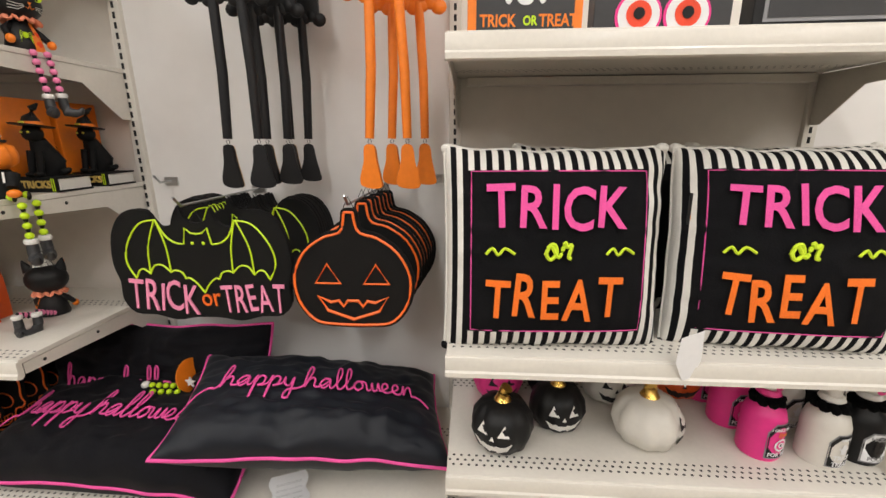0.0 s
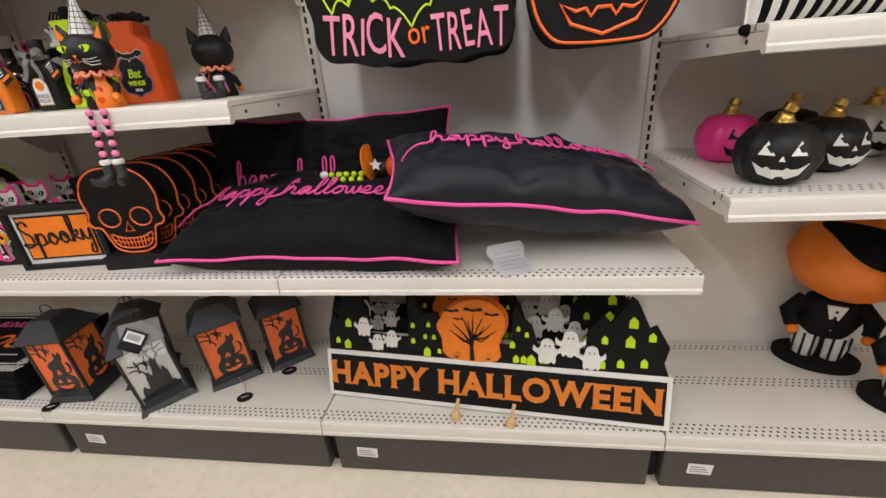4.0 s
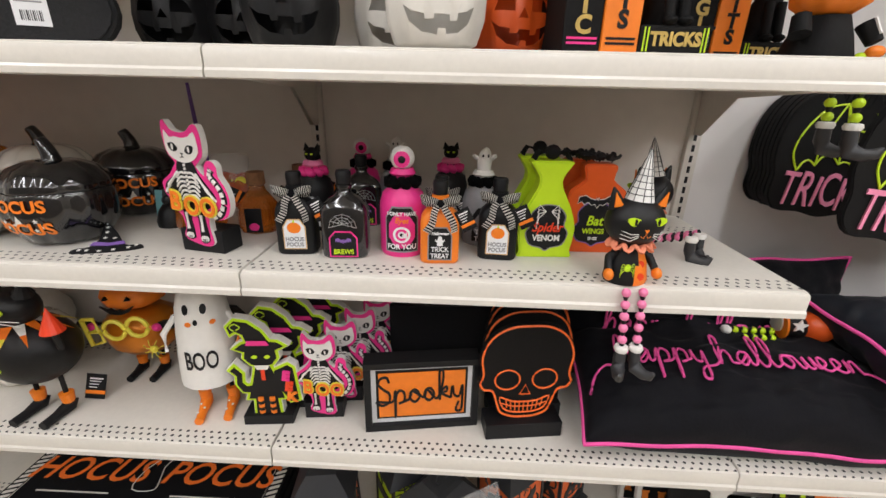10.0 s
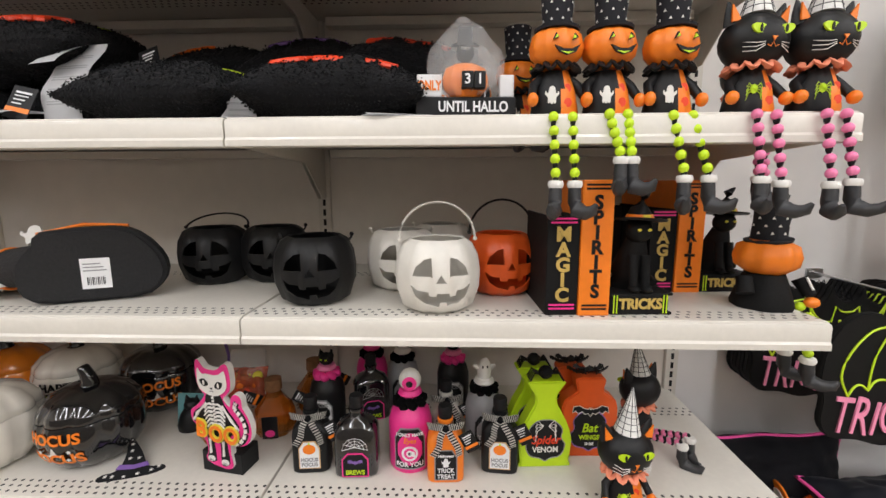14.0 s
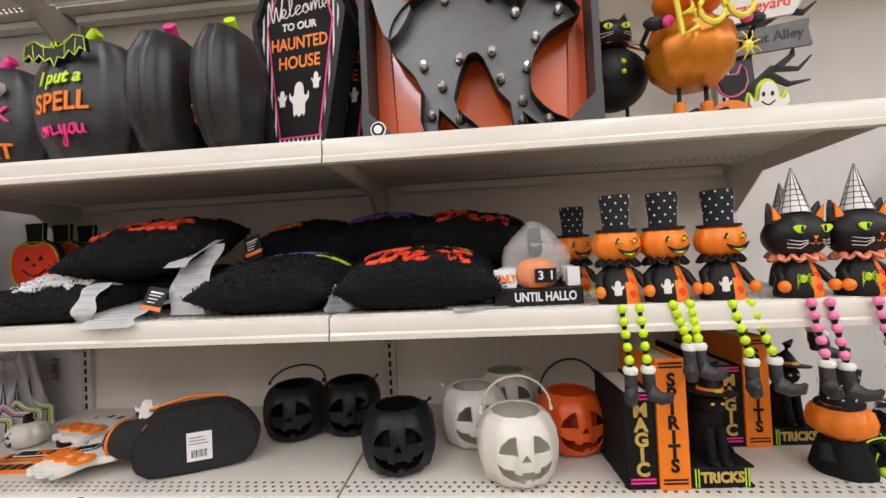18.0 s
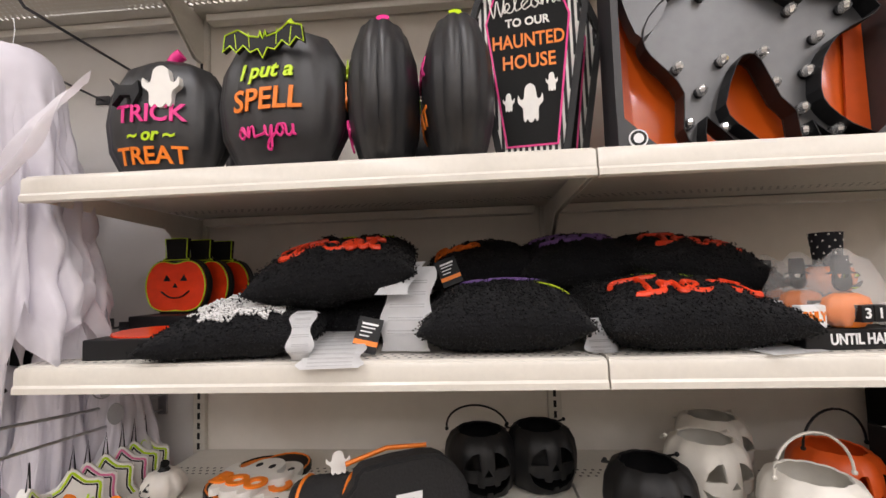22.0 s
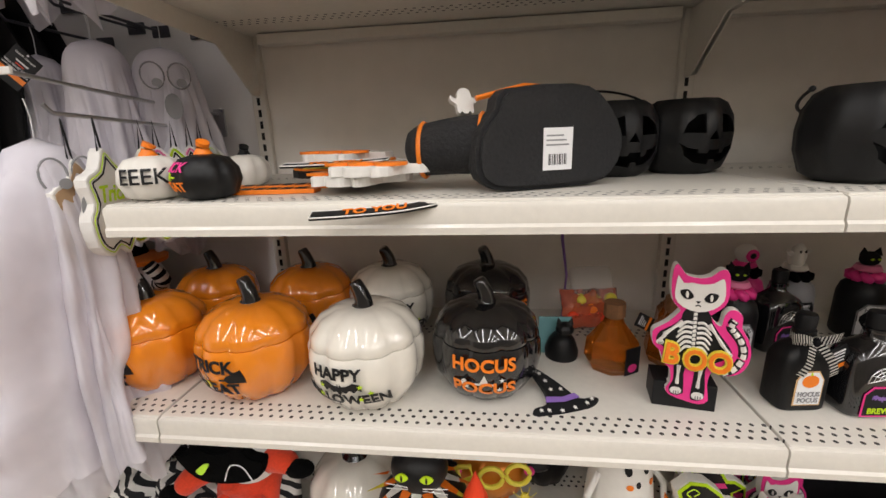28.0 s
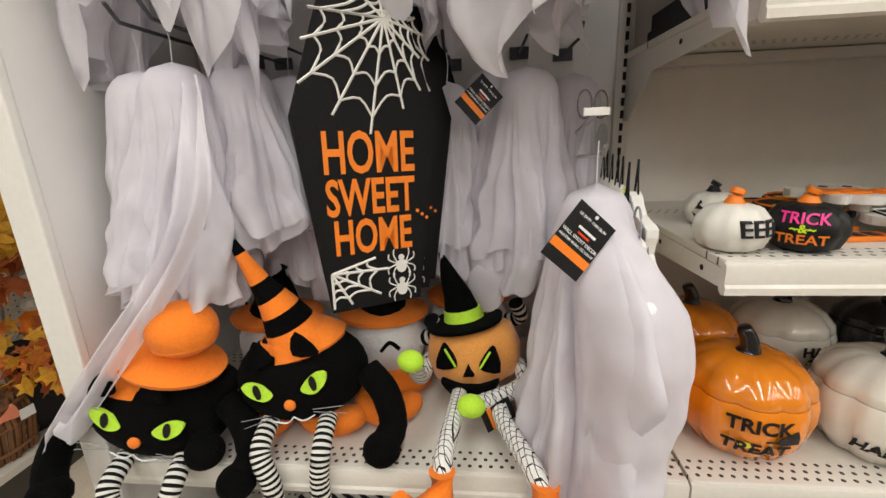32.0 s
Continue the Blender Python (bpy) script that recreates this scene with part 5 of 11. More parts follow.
knit_cushion(0.776, -0.268, Z4 + 0.053, 6, -1, -2, 0.265, 0.28, 0.098, "black knitted cushion lying flat", [("Treat", 0.10, 0.07, 0.0, PURPLE, 0.15), ("~", 0.09, 0.03, 0.09, CANVASG, 0.1)], 2.0)
knit_cushion(1.060, -0.268, Z4 + 0.054, 7, 1, 3, 0.29, 0.30, 0.100, "black knitted cushion with red treat lettering", [("Treat", 0.125, -0.075, 0.0, RED, 0.15), ("~ ~", 0.09, 0.06, 0.03, CANVASG, 0.15)], 3.0)
knit_cushion(0.476, -0.235, Z4 + 0.142, 12, -6, 6, 0.285, 0.27, 0.100, "black knitted cushion with red treat lettering, stacked on top", [("Treat", 0.118, -0.060, 0.0, RED, 0.15), ("~ ~", 0.08, 0.06, 0.03, CANVASG, 0.15)], 4.0)
knit_cushion(0.540, -0.165, Z4 + 0.045, 0, 0, 0, 0.22, 0.26, 0.088, "black knitted cushion under the stack", None, 5.0)
knit_cushion(0.745, -0.080, Z4 + 0.140, 12, -5, 4, 0.235, 0.22, 0.096, "black knitted cushion in the upper row", [("Boo", 0.10, -0.02, -0.05, CANVASO, 0.1)], 6.0)
knit_cushion(0.945, -0.090, Z4 + 0.146, 12, -3, 0, 0.25, 0.22, 0.098, "black knitted cushion in the upper row", [("Treat", 0.10, -0.02, 0.0, PURPLE, 0.1)], 7.0)
knit_cushion(1.168, -0.110, Z4 + 0.136, 13, 9, 0, 0.275, 0.24, 0.096, "black knitted cushion with red lettering in the upper row", [("Treat", 0.105, -0.050, -0.01, RED, 0.12)], 8.0)
knit_cushion(0.950, -0.045, Z4 + 0.047, 0, 0, 0, 0.27, 0.16, 0.090, "black knitted cushion under the upper row", None, 9.0)
knit_cushion(1.190, -0.060, Z4 + 0.044, 0, 0, 0, 0.25, 0.20, 0.085, "black knitted cushion under the upper row", None, 10.0)
knit_cushion(0.720, -0.035, Z4 + 0.046, 0, 0, 0, 0.24, 0.14, 0.088, "black knitted cushion under the upper row", None, 11.0)


FAINT = mat("faint_grey_print", (0.55, 0.55, 0.56), 0.7, bump=0)


def care_label(x, y, z, pts, w, label, rz=0):
    """A curled strip of white cloth label with faint lines of print."""
    t = thing("care_label", label, "label", x, y, z, rz, group="loose care labels")
    b = bmesh.new()
    c = curve(pts, 5, False)
    rows = [[b.verts.new((sx * w / 2 + 0.004 * math.sin(i * 0.9 + k), p[0], p[1])) for k, sx in enumerate((-1, -0.33, 0.33, 1))] for i, p in enumerate(c)]
    for A, B in zip(rows, rows[1:]):
        for k in range(3):
            b.faces.new((A[k], A[k + 1], B[k + 1], B[k]))
    bmesh.ops.solidify(b, geom=b.faces[:], thickness=0.0006)
    part("strip", b, PAPER, t, smooth=70)
    for i in range(3, len(c) - 3, 2):
        (y0, z0), (y1, z1) = c[i], c[i + 1]
        nrm = Vector((-(z1 - z0), y1 - y0)).normalized() * 0.0012
        if nrm.x > 0:
            nrm = -nrm
        pr = bmesh.new()
        for q in range(2):
            f0, f1 = 0.15 + 0.4 * q, 0.35 + 0.4 * q
            vs = [pr.verts.new((sx * w * 0.36, y0 + (y1 - y0) * f + nrm.x, z0 + (z1 - z0) * f + nrm.y)) for sx, f in ((-1, f0), (1, f0), (1, f1), (-1, f1))]
            pr.faces.new(vs)
        part("print_line", pr, FAINT, t)
    return t


care_label(0.505, -0.325, Z4, [(0.075, 0.040), (0.050, 0.030), (0.015, 0.026), (-0.035, 0.022), (-0.075, 0.014), (-0.098, 0.002), (-0.106, -0.006)], 0.092, "white printed care label hanging over the shelf edge", 6)
care_label(0.448, -0.335, Z4, [(-0.085, 0.004), (-0.090, 0.024), (-0.070, 0.055), (-0.030, 0.072), (-0.005, 0.066)], 0.034, "narrow curled white care label beside a cushion", 14)
care_label(0.625, -0.28, Z4, [(-0.075, 0.004), (-0.070, 0.05), (-0.045, 0.10), (-0.015, 0.14)], 0.082, "long white care label leaning on the cushions", -8)
care_label(0.612, -0.285, Z4, [(-0.075, 0.095), (-0.040, 0.125), (0.02, 0.150)], 0.06, "white care label over a stacked cushion", -14)
care_label(0.915, -0.36, Z4, [(-0.03, 0.003), (-0.01, 0.006), (0.0, 0.03), (0.012, 0.05)], 0.045, "short white care label beside a cushion", 10)
care_label(1.165, -0.37, Z4, [(-0.04, 0.002), (0.0, 0.004), (0.04, 0.004)], 0.10, "white label flat on the shelf", 16)
ct = thing("card_tag", "black card tag with an orange band among the cushions", "tag", 0.562, -0.355, Z4 + 0.003)
tag(ct, 0, 0, 0.055, 0, -20, 12, 0.04, 0.056, "tag")
ct = thing("card_tag", "black card tag with an orange band on a stacked cushion", "tag", 0.672, -0.22, Z4 + 0.10)
tag(ct, 0, 0, 0.055, 0, -20, -20, 0.04, 0.056, "tag")

# red glowing-face pumpkin signs
TRANSRED = mat("red_orange_acrylic", (0.92, 0.06, 0.012), 0.2, fine=40, var=0.15, coat=0.4)


def acrylic_pumpkin(x, y, rz, label, z=Z4, rx=0):
    t = thing("acrylic_pumpkin", label, "sign", x, y, z, rz, rx, group="red acrylic pumpkin signs")
    t.scale = (0.94, 1.0, 0.78)
    out = curve(mirror([(0, 0.135), (0.03, 0.142), (0.055, 0.132), (0.072, 0.10), (0.074, 0.06), (0.060, 0.020), (0.03, 0.006), (0, 0.008)]), 3)
    part("edge", slab(grow(out, 0.005), 0.012, 0.002), BLACK, t)
    part("panel", slab(out, 0.004, -0.0025), TRANSRED, t)
    part("lime_line", line(out, 0.0016, -0.003, True), GREEN, t)
    part("hat", slab([(-0.034, 0.142), (0.034, 0.142), (0.034, 0.150), (0.024, 0.152), (0.028, 0.205), (-0.028, 0.205), (-0.024, 0.152), (-0.034, 0.150)], 0.010, 0.0), BLACK, t, "black top hat")
    part("hat_line", line([(-0.034, 0.146), (0.034, 0.146), (0.026, 0.152), (0.028, 0.205), (-0.028, 0.205), (-0.026, 0.152)], 0.0013, -0.001, True), GREEN, t)
    for sx in (-1, 1):
        part("eye", slab([(sx * 0.012, 0.088), (sx * 0.030, 0.088), (sx * 0.022, 0.105)], 0.001, -0.0038), BLACK, t)
    part("nose", slab([(-0.006, 0.070), (0.006, 0.070), (0, 0.082)], 0.001, -0.0038), BLACK, t)
    part("mouth", line(curve([(-0.035, 0.060), (-0.018, 0.046), (0, 0.042), (0.018, 0.046), (0.035, 0.060)], 4, False), 0.002, -0.0035), BLACK, t)
    part("foot", box(-0.03, 0.03, -0.012, 0.03, 0.0, 0.006, 0.001), BLACK, t)
    return t


for k in range(3):
    acrylic_pumpkin(0.092 + 0.022 * k, -0.175 + 0.045 * k, -4, "red acrylic pumpkin sign with a black top hat" if k == 0 else "red acrylic pumpkin sign standing in a row", Z4 + 0.0605)
sb = thing("sign_boxes", "two flat black boxes stacked under the pumpkin signs", "box", 0.125, -0.12, Z4, 0)
for k in range(2):
    part("box", box(-0.095 + 0.006 * k, 0.10, -0.115, 0.13, 0.0302 * k, 0.030 + 0.0302 * k, 0.002), BLACK, sb)
bx = thing("sign_tray", "flat black tray with a red pumpkin sign lying in it", "sign", 0.165, -0.318, Z4, 6)
part("tray", box(-0.09, 0.09, -0.05, 0.06, 0.0, 0.034, 0.002), BLACK, bx)
part("panel", slab(ring(0.075, 0.045, 24), 0.004, 0), TRANSRED, bx).matrix_local = pose(0.0, 0.0, 0.0405, -84, 0, 0)

# countdown signs in clear wrap


def countdown(x, y, rz, label):
    t = thing("countdown_sign", label, "sign", x, y, Z4, rz, group="countdown signs")
    base = part("base", box(-0.076, 0.076, -0.016, 0.03, 0.0, 0.030, 0.0015), BLACK, t)
    part("lettering", moved(letters("UNTIL HALLO", 0.0215, 0.0004, 0.0006, 0, 0.78, "LEFT"), pose(-0.042, -0.0166, 0.015)), PAPER, base)
    w1 = part("word_block", box(-0.074, -0.036, -0.008, 0.008, 0.031, 0.064, 0.002), PAPER, t, "white block with orange lettering")
    part("lettering", moved(letters("ONLY", 0.019, 0.0004, 0.0008, 0, 0.7), pose(-0.055, -0.0086, 0.047)), ORANGE, w1)
    part("pumpkin", moved(lathe([(0.001, 0.0), (0.022, 0.001), (0.034, 0.014), (0.036, 0.028), (0.031, 0.043), (0.016, 0.050), (0.0, 0.049)], 40, 10, 0.08, 0.6), pose(0.0, 0, 0.030)), ORANGE, t, smooth=50)
    for k, d in enumerate("31"):
        c = part("date_cube", box(-0.007 + 0.018 * k, 0.010 + 0.018 * k, -0.030, -0.014, 0.040, 0.064, 0.001), BLACK, t)
        part("digit", moved(letters(d, 0.020, 0.0004, 0.0004), pose(0.0015 + 0.018 * k, -0.0306, 0.052)), PAPER, c)
    part("end_block", box(0.052, 0.074, -0.008, 0.008, 0.031, 0.064, 0.002), PAPER, t)
    part("cat_cutout", slab(scaled(CATHEAD, 0.02, 0.022, 0.0, 0.088), 0.006, 0.0), BLACK, t)
    part("top_hat", slab([(-0.022, 0.108), (0.022, 0.108), (0.012, 0.112), (0.010, 0.135), (-0.010, 0.135), (-0.012, 0.112)], 0.008, 0.0), BLACK, t)
    bag = bmesh.new()
    bmesh.ops.create_uvsphere(bag, u_segments=16, v_segments=12, radius=1)
    for v in bag.verts:
        p = v.co.copy()
        k = 1 + 0.12 * noise.noise(p * 2.3)
        v.co = Vector((0.06 * p.x * k * (1 - 0.35 * max(0, p.z)), 0.028 * p.y * k, 0.086 + 0.058 * p.z * k))
    o = part("clear_bag", bag, CLEAR, t, "crinkled clear plastic bag", 30)
    return t


countdown(1.272, -0.365, 4, "black and white halloween countdown sign in clear wrap")
countdown(1.285, -0.262, 4, "halloween countdown sign behind its twin")
countdown(1.296, -0.165, 4, "halloween countdown sign at the shelf's back")

# ---- bucket and book shelf ----
Z3 = LEVELS[3][0]


def mini_pumpkin(x, y, z, rz, material, stem_mat, label, rows=(), r=0.046, h=0.062, face=None, group="mini pumpkins"):
    t = thing("mini_pumpkin", label, "pumpkin", x, y, z, rz, group=group)
    pr = [(0.001, 0.004), (0.5 * r, 0.0), (0.82 * r, 0.10 * h), (r, 0.42 * h), (0.95 * r, 0.68 * h), (0.7 * r, 0.92 * h), (0.3 * r, h), (0.0, 0.96 * h)]
    part("body", lathe(pr, 48, 9, 0.10), material, t, smooth=60)
    stem(t, 0, 0, 0.97 * h, 0.30 * h, 0.011 * r / 0.046, stem_mat, 0.25)
    rad = interp(pr)
    for body, size, z0, m, turn in rows:
        part("lettering", wrap(letters(body, size, 0.0005, 0.0003), rad, z0, 0.0010, turn=turn), m, t)
    if face:
        for sx in (-1, 1):
            part("eye", wrap(slab([(sx * 0.16 * r, 0.0), (sx * 0.52 * r, 0.0), (sx * 0.34 * r, 0.34 * r)], 0.001, 0), rad, 0.55 * h, 0.0012), face, t)
        part("nose", wrap(slab([(-0.07 * r, 0.0), (0.07 * r, 0.0), (0, 0.14 * r)], 0.001, 0), rad, 0.46 * h, 0.0012), face, t)
        part("mouth", wrap(slab(scaled([(-1, 0.4), (-0.6, 0.05), (-0.45, 0.18), (-0.3, 0.0), (0.1, -0.02), (0.2, 0.15), (0.4, 0.02), (0.65, 0.08), (1, 0.4), (0.7, -0.35), (0.25, -0.6), (0.15, -0.42), (-0.05, -0.44), (-0.15, -0.62), (-0.7, -0.35)], 0.62 * r, 0.42 * r), 0.001, 0), rad, 0.32 * h, 0.0012), face, t)
    return t


mini_pumpkin(0.034, -0.350, Z3, 24, SATINW, ORANGE, "small white pumpkin with black lettering and an orange stem", [("EEEK", 0.030, 0.034, BLACK, 0)])
mini_pumpkin(0.122, -0.354, Z3, -28, SATINK, ORANGE, "small black pumpkin with pink and orange lettering", [("TRICK", 0.018, 0.046, PINK, -10), ("~&~", 0.014, 0.034, GREEN, -10), ("TREAT", 0.018, 0.020, ORANGE, -10)])
mini_pumpkin(0.086, -0.195, Z3, -30, SATINW, SATINK, "small white pumpkin with a carved face and black stem", face=BLACK, r=0.042, h=0.055)

# pile of flat hanging signs
pile = [(0.235, -0.095, 0.0, 14, ORANGE, "orange"), (0.290, -0.110, 0.010, -12, BLACK, "black"), (0.235, -0.180, 0.010, 18, BLACK, "black"), (0.315, -0.190, 0.020, -8, WHITE, "white"), (0.330, -0.300, 0.010, -12, WHITE, "white"), (0.280, -0.205, 0.030, -14, WHITE, "white"), (0.365, -0.315, 0.020, -16, WHITE, "white")]
pile = [(x, y, z * 1.35, rz, m, cn) for x, y, z, rz, m, cn in pile]
for k, (x, y, z, rz, m, cn) in enumerate(pile):
    t = thing("hanging_sign", f"{cn} wooden hanging sign lying in a loose pile", "sign", x, y, Z3 + z, rz, group="pile of hanging signs")
    out = grow(GHOST, 0.03) if m is WHITE else scaled(ring(0.6, 0.5, 18), 1, 1, 0, 0.5)
    flat = pose(0, 0, 0.0130, -90, 0, 0)
    board = part("board", moved(slab(scaled(out, 0.105, 0.14, 0, -0.07), 0.0125, 0, 0.001), flat), m, t)
    if m is WHITE:
        part("lettering", moved(moved(letters("BOO", 0.052, 0.002, 0.003), pose(0, -0.002, -0.035)), flat), ORANGE, board)
        for sx in (-1, 1):
            part("eye", moved(slab(ring(0.006, 0.009, 10, sx * 0.016, 0.035), 0.001, -0.0012), flat), BLACK, board)
    else:
        part("trim", moved(line(scaled(out, 0.098, 0.13, 0, -0.065), 0.002, -0.001, True), flat), ORANGE if m is BLACK else BLACK, board)
        part("bar", moved(slab([(-0.045, -0.012), (0.045, -0.012), (0.045, 0.012), (-0.045, 0.012)], 0.001, -0.0015), flat), YELLOW if m is BLACK else BLACK, board)
for k, (x, y, rz) in enumerate(((0.185, -0.260, 8), (0.190, -0.315, 4))):
    t = thing("hello_strip", "orange strip sign with black bars lying on the shelf", "sign", x, y, Z3, rz, group="orange strip signs")
    part("board", box(-0.075, 0.075, -0.016, 0.016, 0.0005, 0.007, 0.001), ORANGE, t)
    for q in range(6):
        part("print_bar", box(-0.062 + 0.021 * q, -0.048 + 0.021 * q, -0.010, 0.010, 0.0072, 0.0078), BLACK, t)
for x, y, z, rx, rz in ((0.385, -0.428, Z3 - 0.006, -76, 10), (0.300, -0.318, Z3 + 0.044, -82, 2)):
    t = thing("sign_banner", "black ribbon banner with orange to you lettering", "sign", x, y, z, rz, rx, group="ribbon banners")
    rib = curve([(-0.075, -0.022), (-0.03, -0.020), (0.03, -0.012), (0.075, 0.004)], 4, False) + curve([(0.075, 0.024), (0.03, 0.008), (-0.03, 0.0), (-0.075, -0.002)], 4, False)
    part("ribbon", slab(rib, 0.003, 0), BLACK, t)
    part("edge", line(rib, 0.0009, -0.0004, True), WHITE, t)
    l = letters("TO YOU", 0.020, 0.0004, 0.0006)
    for v in l.verts:
        v.co.z += -0.004 + 0.16 * v.co.x + 0.9 * v.co.x ** 2
    part("lettering", moved(l, pose(0, -0.0008, 0)), ORANGE, t)

# tipped hat-shaped bowl with its price sticker
hb = thing("tipped_witch_hat", "black felt witch hat bowl tipped over, sticker on its base", "ornament", 0.606, -0.330, Z3, 24)
FOAM = mat("black_flocked_foam", (0.014, 0.014, 0.015), 0.9, fine=180, var=0.3, bump=0.5)
part("base_disc", slab(curve([(-0.108, 0.030), (-0.106, 0.075), (-0.082, 0.106), (-0.068, 0.130), (0.030, 0.136), (0.072, 0.124), (0.104, 0.088), (0.114, 0.052), (0.098, 0.018), (0.060, 0.003), (-0.060, 0.002), (-0.092, 0.010)], 2), 0.034, 0.0, 0.006), FOAM, hb, "flat black hat base", 40)
st = part("sticker", box(-0.016, 0.028, -0.0012, -0.0004, 0.026, 0.081), PAPER, hb, "white price sticker with a barcode")
for k in range(11):
    part("barcode_bar", box(-0.008 + k * 0.0026, -0.008 + k * 0.0026 + (0.0008 if k % 3 else 0.0016), -0.0017, -0.0013, 0.033, 0.047), BLACK, st)
for k in range(3):
    part("print_bar", box(-0.012, 0.022 - 0.004 * k, -0.0017, -0.0013, 0.058 + 0.006 * k, 0.060 + 0.006 * k), MIDGREY, st)
crown_axis = curve([(-0.050, 0.040, 0.060), (-0.095, 0.062, 0.062), (-0.140, 0.088, 0.058), (-0.165, 0.110, 0.052)], 3, False)
part("crown", tube(crown_axis, [0.044, 0.042, 0.041, 0.040, 0.039, 0.038, 0.037, 0.036, 0.032, 0.022], 20), FOAM, hb, "black felt crown", 50)
for (cx, cy, cz), cr in ((crown_axis[2], 0.0415), (crown_axis[7], 0.0372)):
    part("band", moved(tube([(cr * math.cos(a), cr * math.sin(a), 0) for a in [2 * math.pi * i / 28 for i in range(28)]], 0.0034, 6, True), pose(cx, cy, cz, 90, 0, 60)), ORANGE, hb, "orange band")
part("ghost", slab(scaled(GHOST, 0.03, 0.036), 0.008, 0)  , WHITE, hb, "small white ghost").matrix_local = pose(-0.10, 0.06, 0.104, -20, 0, 0)
part("orange_trim", tube([(-0.09, 0.05, 0.122), (-0.02, 0.05, 0.138), (0.05, 0.045, 0.134)], 0.004, 6), ORANGE, hb)


OLDGOLD = mat("dull_gold_print", (0.58, 0.40, 0.10), 0.55, var=0.2)


def open_book(parent, x0, x1, y0, y1, z1, cover, name, words, ink, bars, barm):
    """Upright book: spine to the front, covers, and a paper block set in from the covers."""
    b = part("book", box(x0, x1, y0, y0 + 0.006, 0.0, z1, 0.0018), cover, parent, name)
    for x in (x0, x1 - 0.004):
        part("cover", box(x, x + 0.004, y0 + 0.004, y1, 0.0, z1, 0.001), cover, b)
    part("page_block", box(x0 + 0.004, x1 - 0.004, y0 + 0.006, y1 - 0.005, 0.004, z1 - 0.006), CANVASW, b)
    n = len(words)
    for i, c in enumerate(words):
        part("lettering", moved(letters(c, (z1 * 0.84 / n) * 1.15, 0.0005, 0.0012), pose((x0 + x1) / 2, y0 - 0.0006, z1 * (0.87 - 0.76 * (i + 0.5) / n) + z1 * 0.02)), ink, b)
    for zz in bars:
        part("bar", box(x0 + 0.005, x1 - 0.005, y0 - 0.0008, y0 - 0.0001, zz, zz + 0.003), barm, b)
    return b


def book_end(x, y, rz, label, d=0.15):
    t = thing("book_end", label, "ornament", x, y, Z3, rz, group="spell book ornaments")
    open_book(t, -0.102, -0.051, 0.0, d, 0.160, MATTE, "black book", "MAGIC", OLDGOLD, (0.010, 0.016, 0.148, 0.154), PINK)
    open_book(t, -0.0505, -0.001, -0.004, d, 0.215, ORANGE, "orange book", "SPIRITS", BLACK, (0.010, 0.016, 0.200, 0.206), BLACK)
    lb = part("flat_book", box(0.0005, 0.096, -0.002, d - 0.03, 0.0, 0.036, 0.004), MATTE, t, "black book lying flat")
    part("page_block", box(0.094, 0.099, 0.006, d - 0.034, 0.005, 0.031), CANVASW, lb)
    for zz in (0.0, 0.0315):
        part("cover", box(0.092, 0.102, -0.001, d - 0.03, zz, zz + 0.0045, 0.001), MATTE, lb)
    part("lettering", moved(letters("TRICKS", 0.023, 0.0005, 0.0010, 0, 0.92), pose(0.050, -0.0026, 0.018)), OLDGOLD, lb)
    for xx in (0.006, 0.011, 0.086, 0.091):
        part("bar", box(xx, xx + 0.002, -0.0028, -0.0021, 0.003, 0.033), GREEN, lb)
    f = Figure()
    f.add(tube([(0.05, 0.05, 0.038), (0.05, 0.045, 0.065), (0.05, 0.032, 0.100), (0.05, 0.026, 0.120)], [0.030, 0.031, 0.021, 0.015], 16), MATTE)
    f.add(ball(0.021, 0.019, 0.019, 0.05, 0.018, 0.134, 16), MATTE)
    for sx in (-1, 1):
        f.add(tube([(0.05 + sx * 0.010, 0.014, 0.095), (0.05 + sx * 0.010, 0.006, 0.044)], [0.008, 0.007], 8), MATTE)
        f.add(ball(0.009, 0.013, 0.006, 0.05 + sx * 0.010, 0.002, 0.042, 10), MATTE)
        f.add(ball(0.0035, 0.002, 0.0025, 0.05 + sx * 0.008, -0.0005, 0.137, 8), YELLOW)
        f.add(moved(lathe([(0.008, 0), (0.0, 0.015)], 8), pose(0.05 + sx * 0.013, 0.02, 0.146)), MATTE)
    f.add(tube([(0.075, 0.06, 0.045), (0.088, 0.05, 0.05), (0.085, 0.03, 0.045)], 0.006, 8), MATTE)
    f.add(moved(lathe([(0.0, 0.0), (0.040, 0.0), (0.041, 0.003), (0.0, 0.006)], 22), pose(0.05, 0.02, 0.150, -6, 4, 0)), BLACK)
    f.add(tube([(0.05, 0.02, 0.152), (0.05, 0.021, 0.170), (0.056, 0.024, 0.190), (0.070, 0.026, 0.200)], [0.022, 0.014, 0.008, 0.002], 12), BLACK)
    f.add(moved(lathe([(0.0225, 0.0), (0.019, 0.008)], 18), pose(0.05, 0.02, 0.153)), ORANGE)
    f.add(box(0.044, 0.056, -0.0045, -0.001, 0.153, 0.161, 0.0005), YELLOW)
    c = f.place("cat_statue", "black resin cat statue in a witch hat sitting on a book", "statue", pose(x, y, Z3, 0, 0, rz), "black cat statues")
    return t


book_end(1.503, -0.380, 3, "stack of black and orange spell book ornaments")
book_end(1.728, -0.228, 3, "stack of spell book ornaments set further back", 0.125)
book_end(1.727, -0.088, 3, "stack of spell book ornaments near the back board", 0.125)

f = PartFigure()
f.name = "cape"
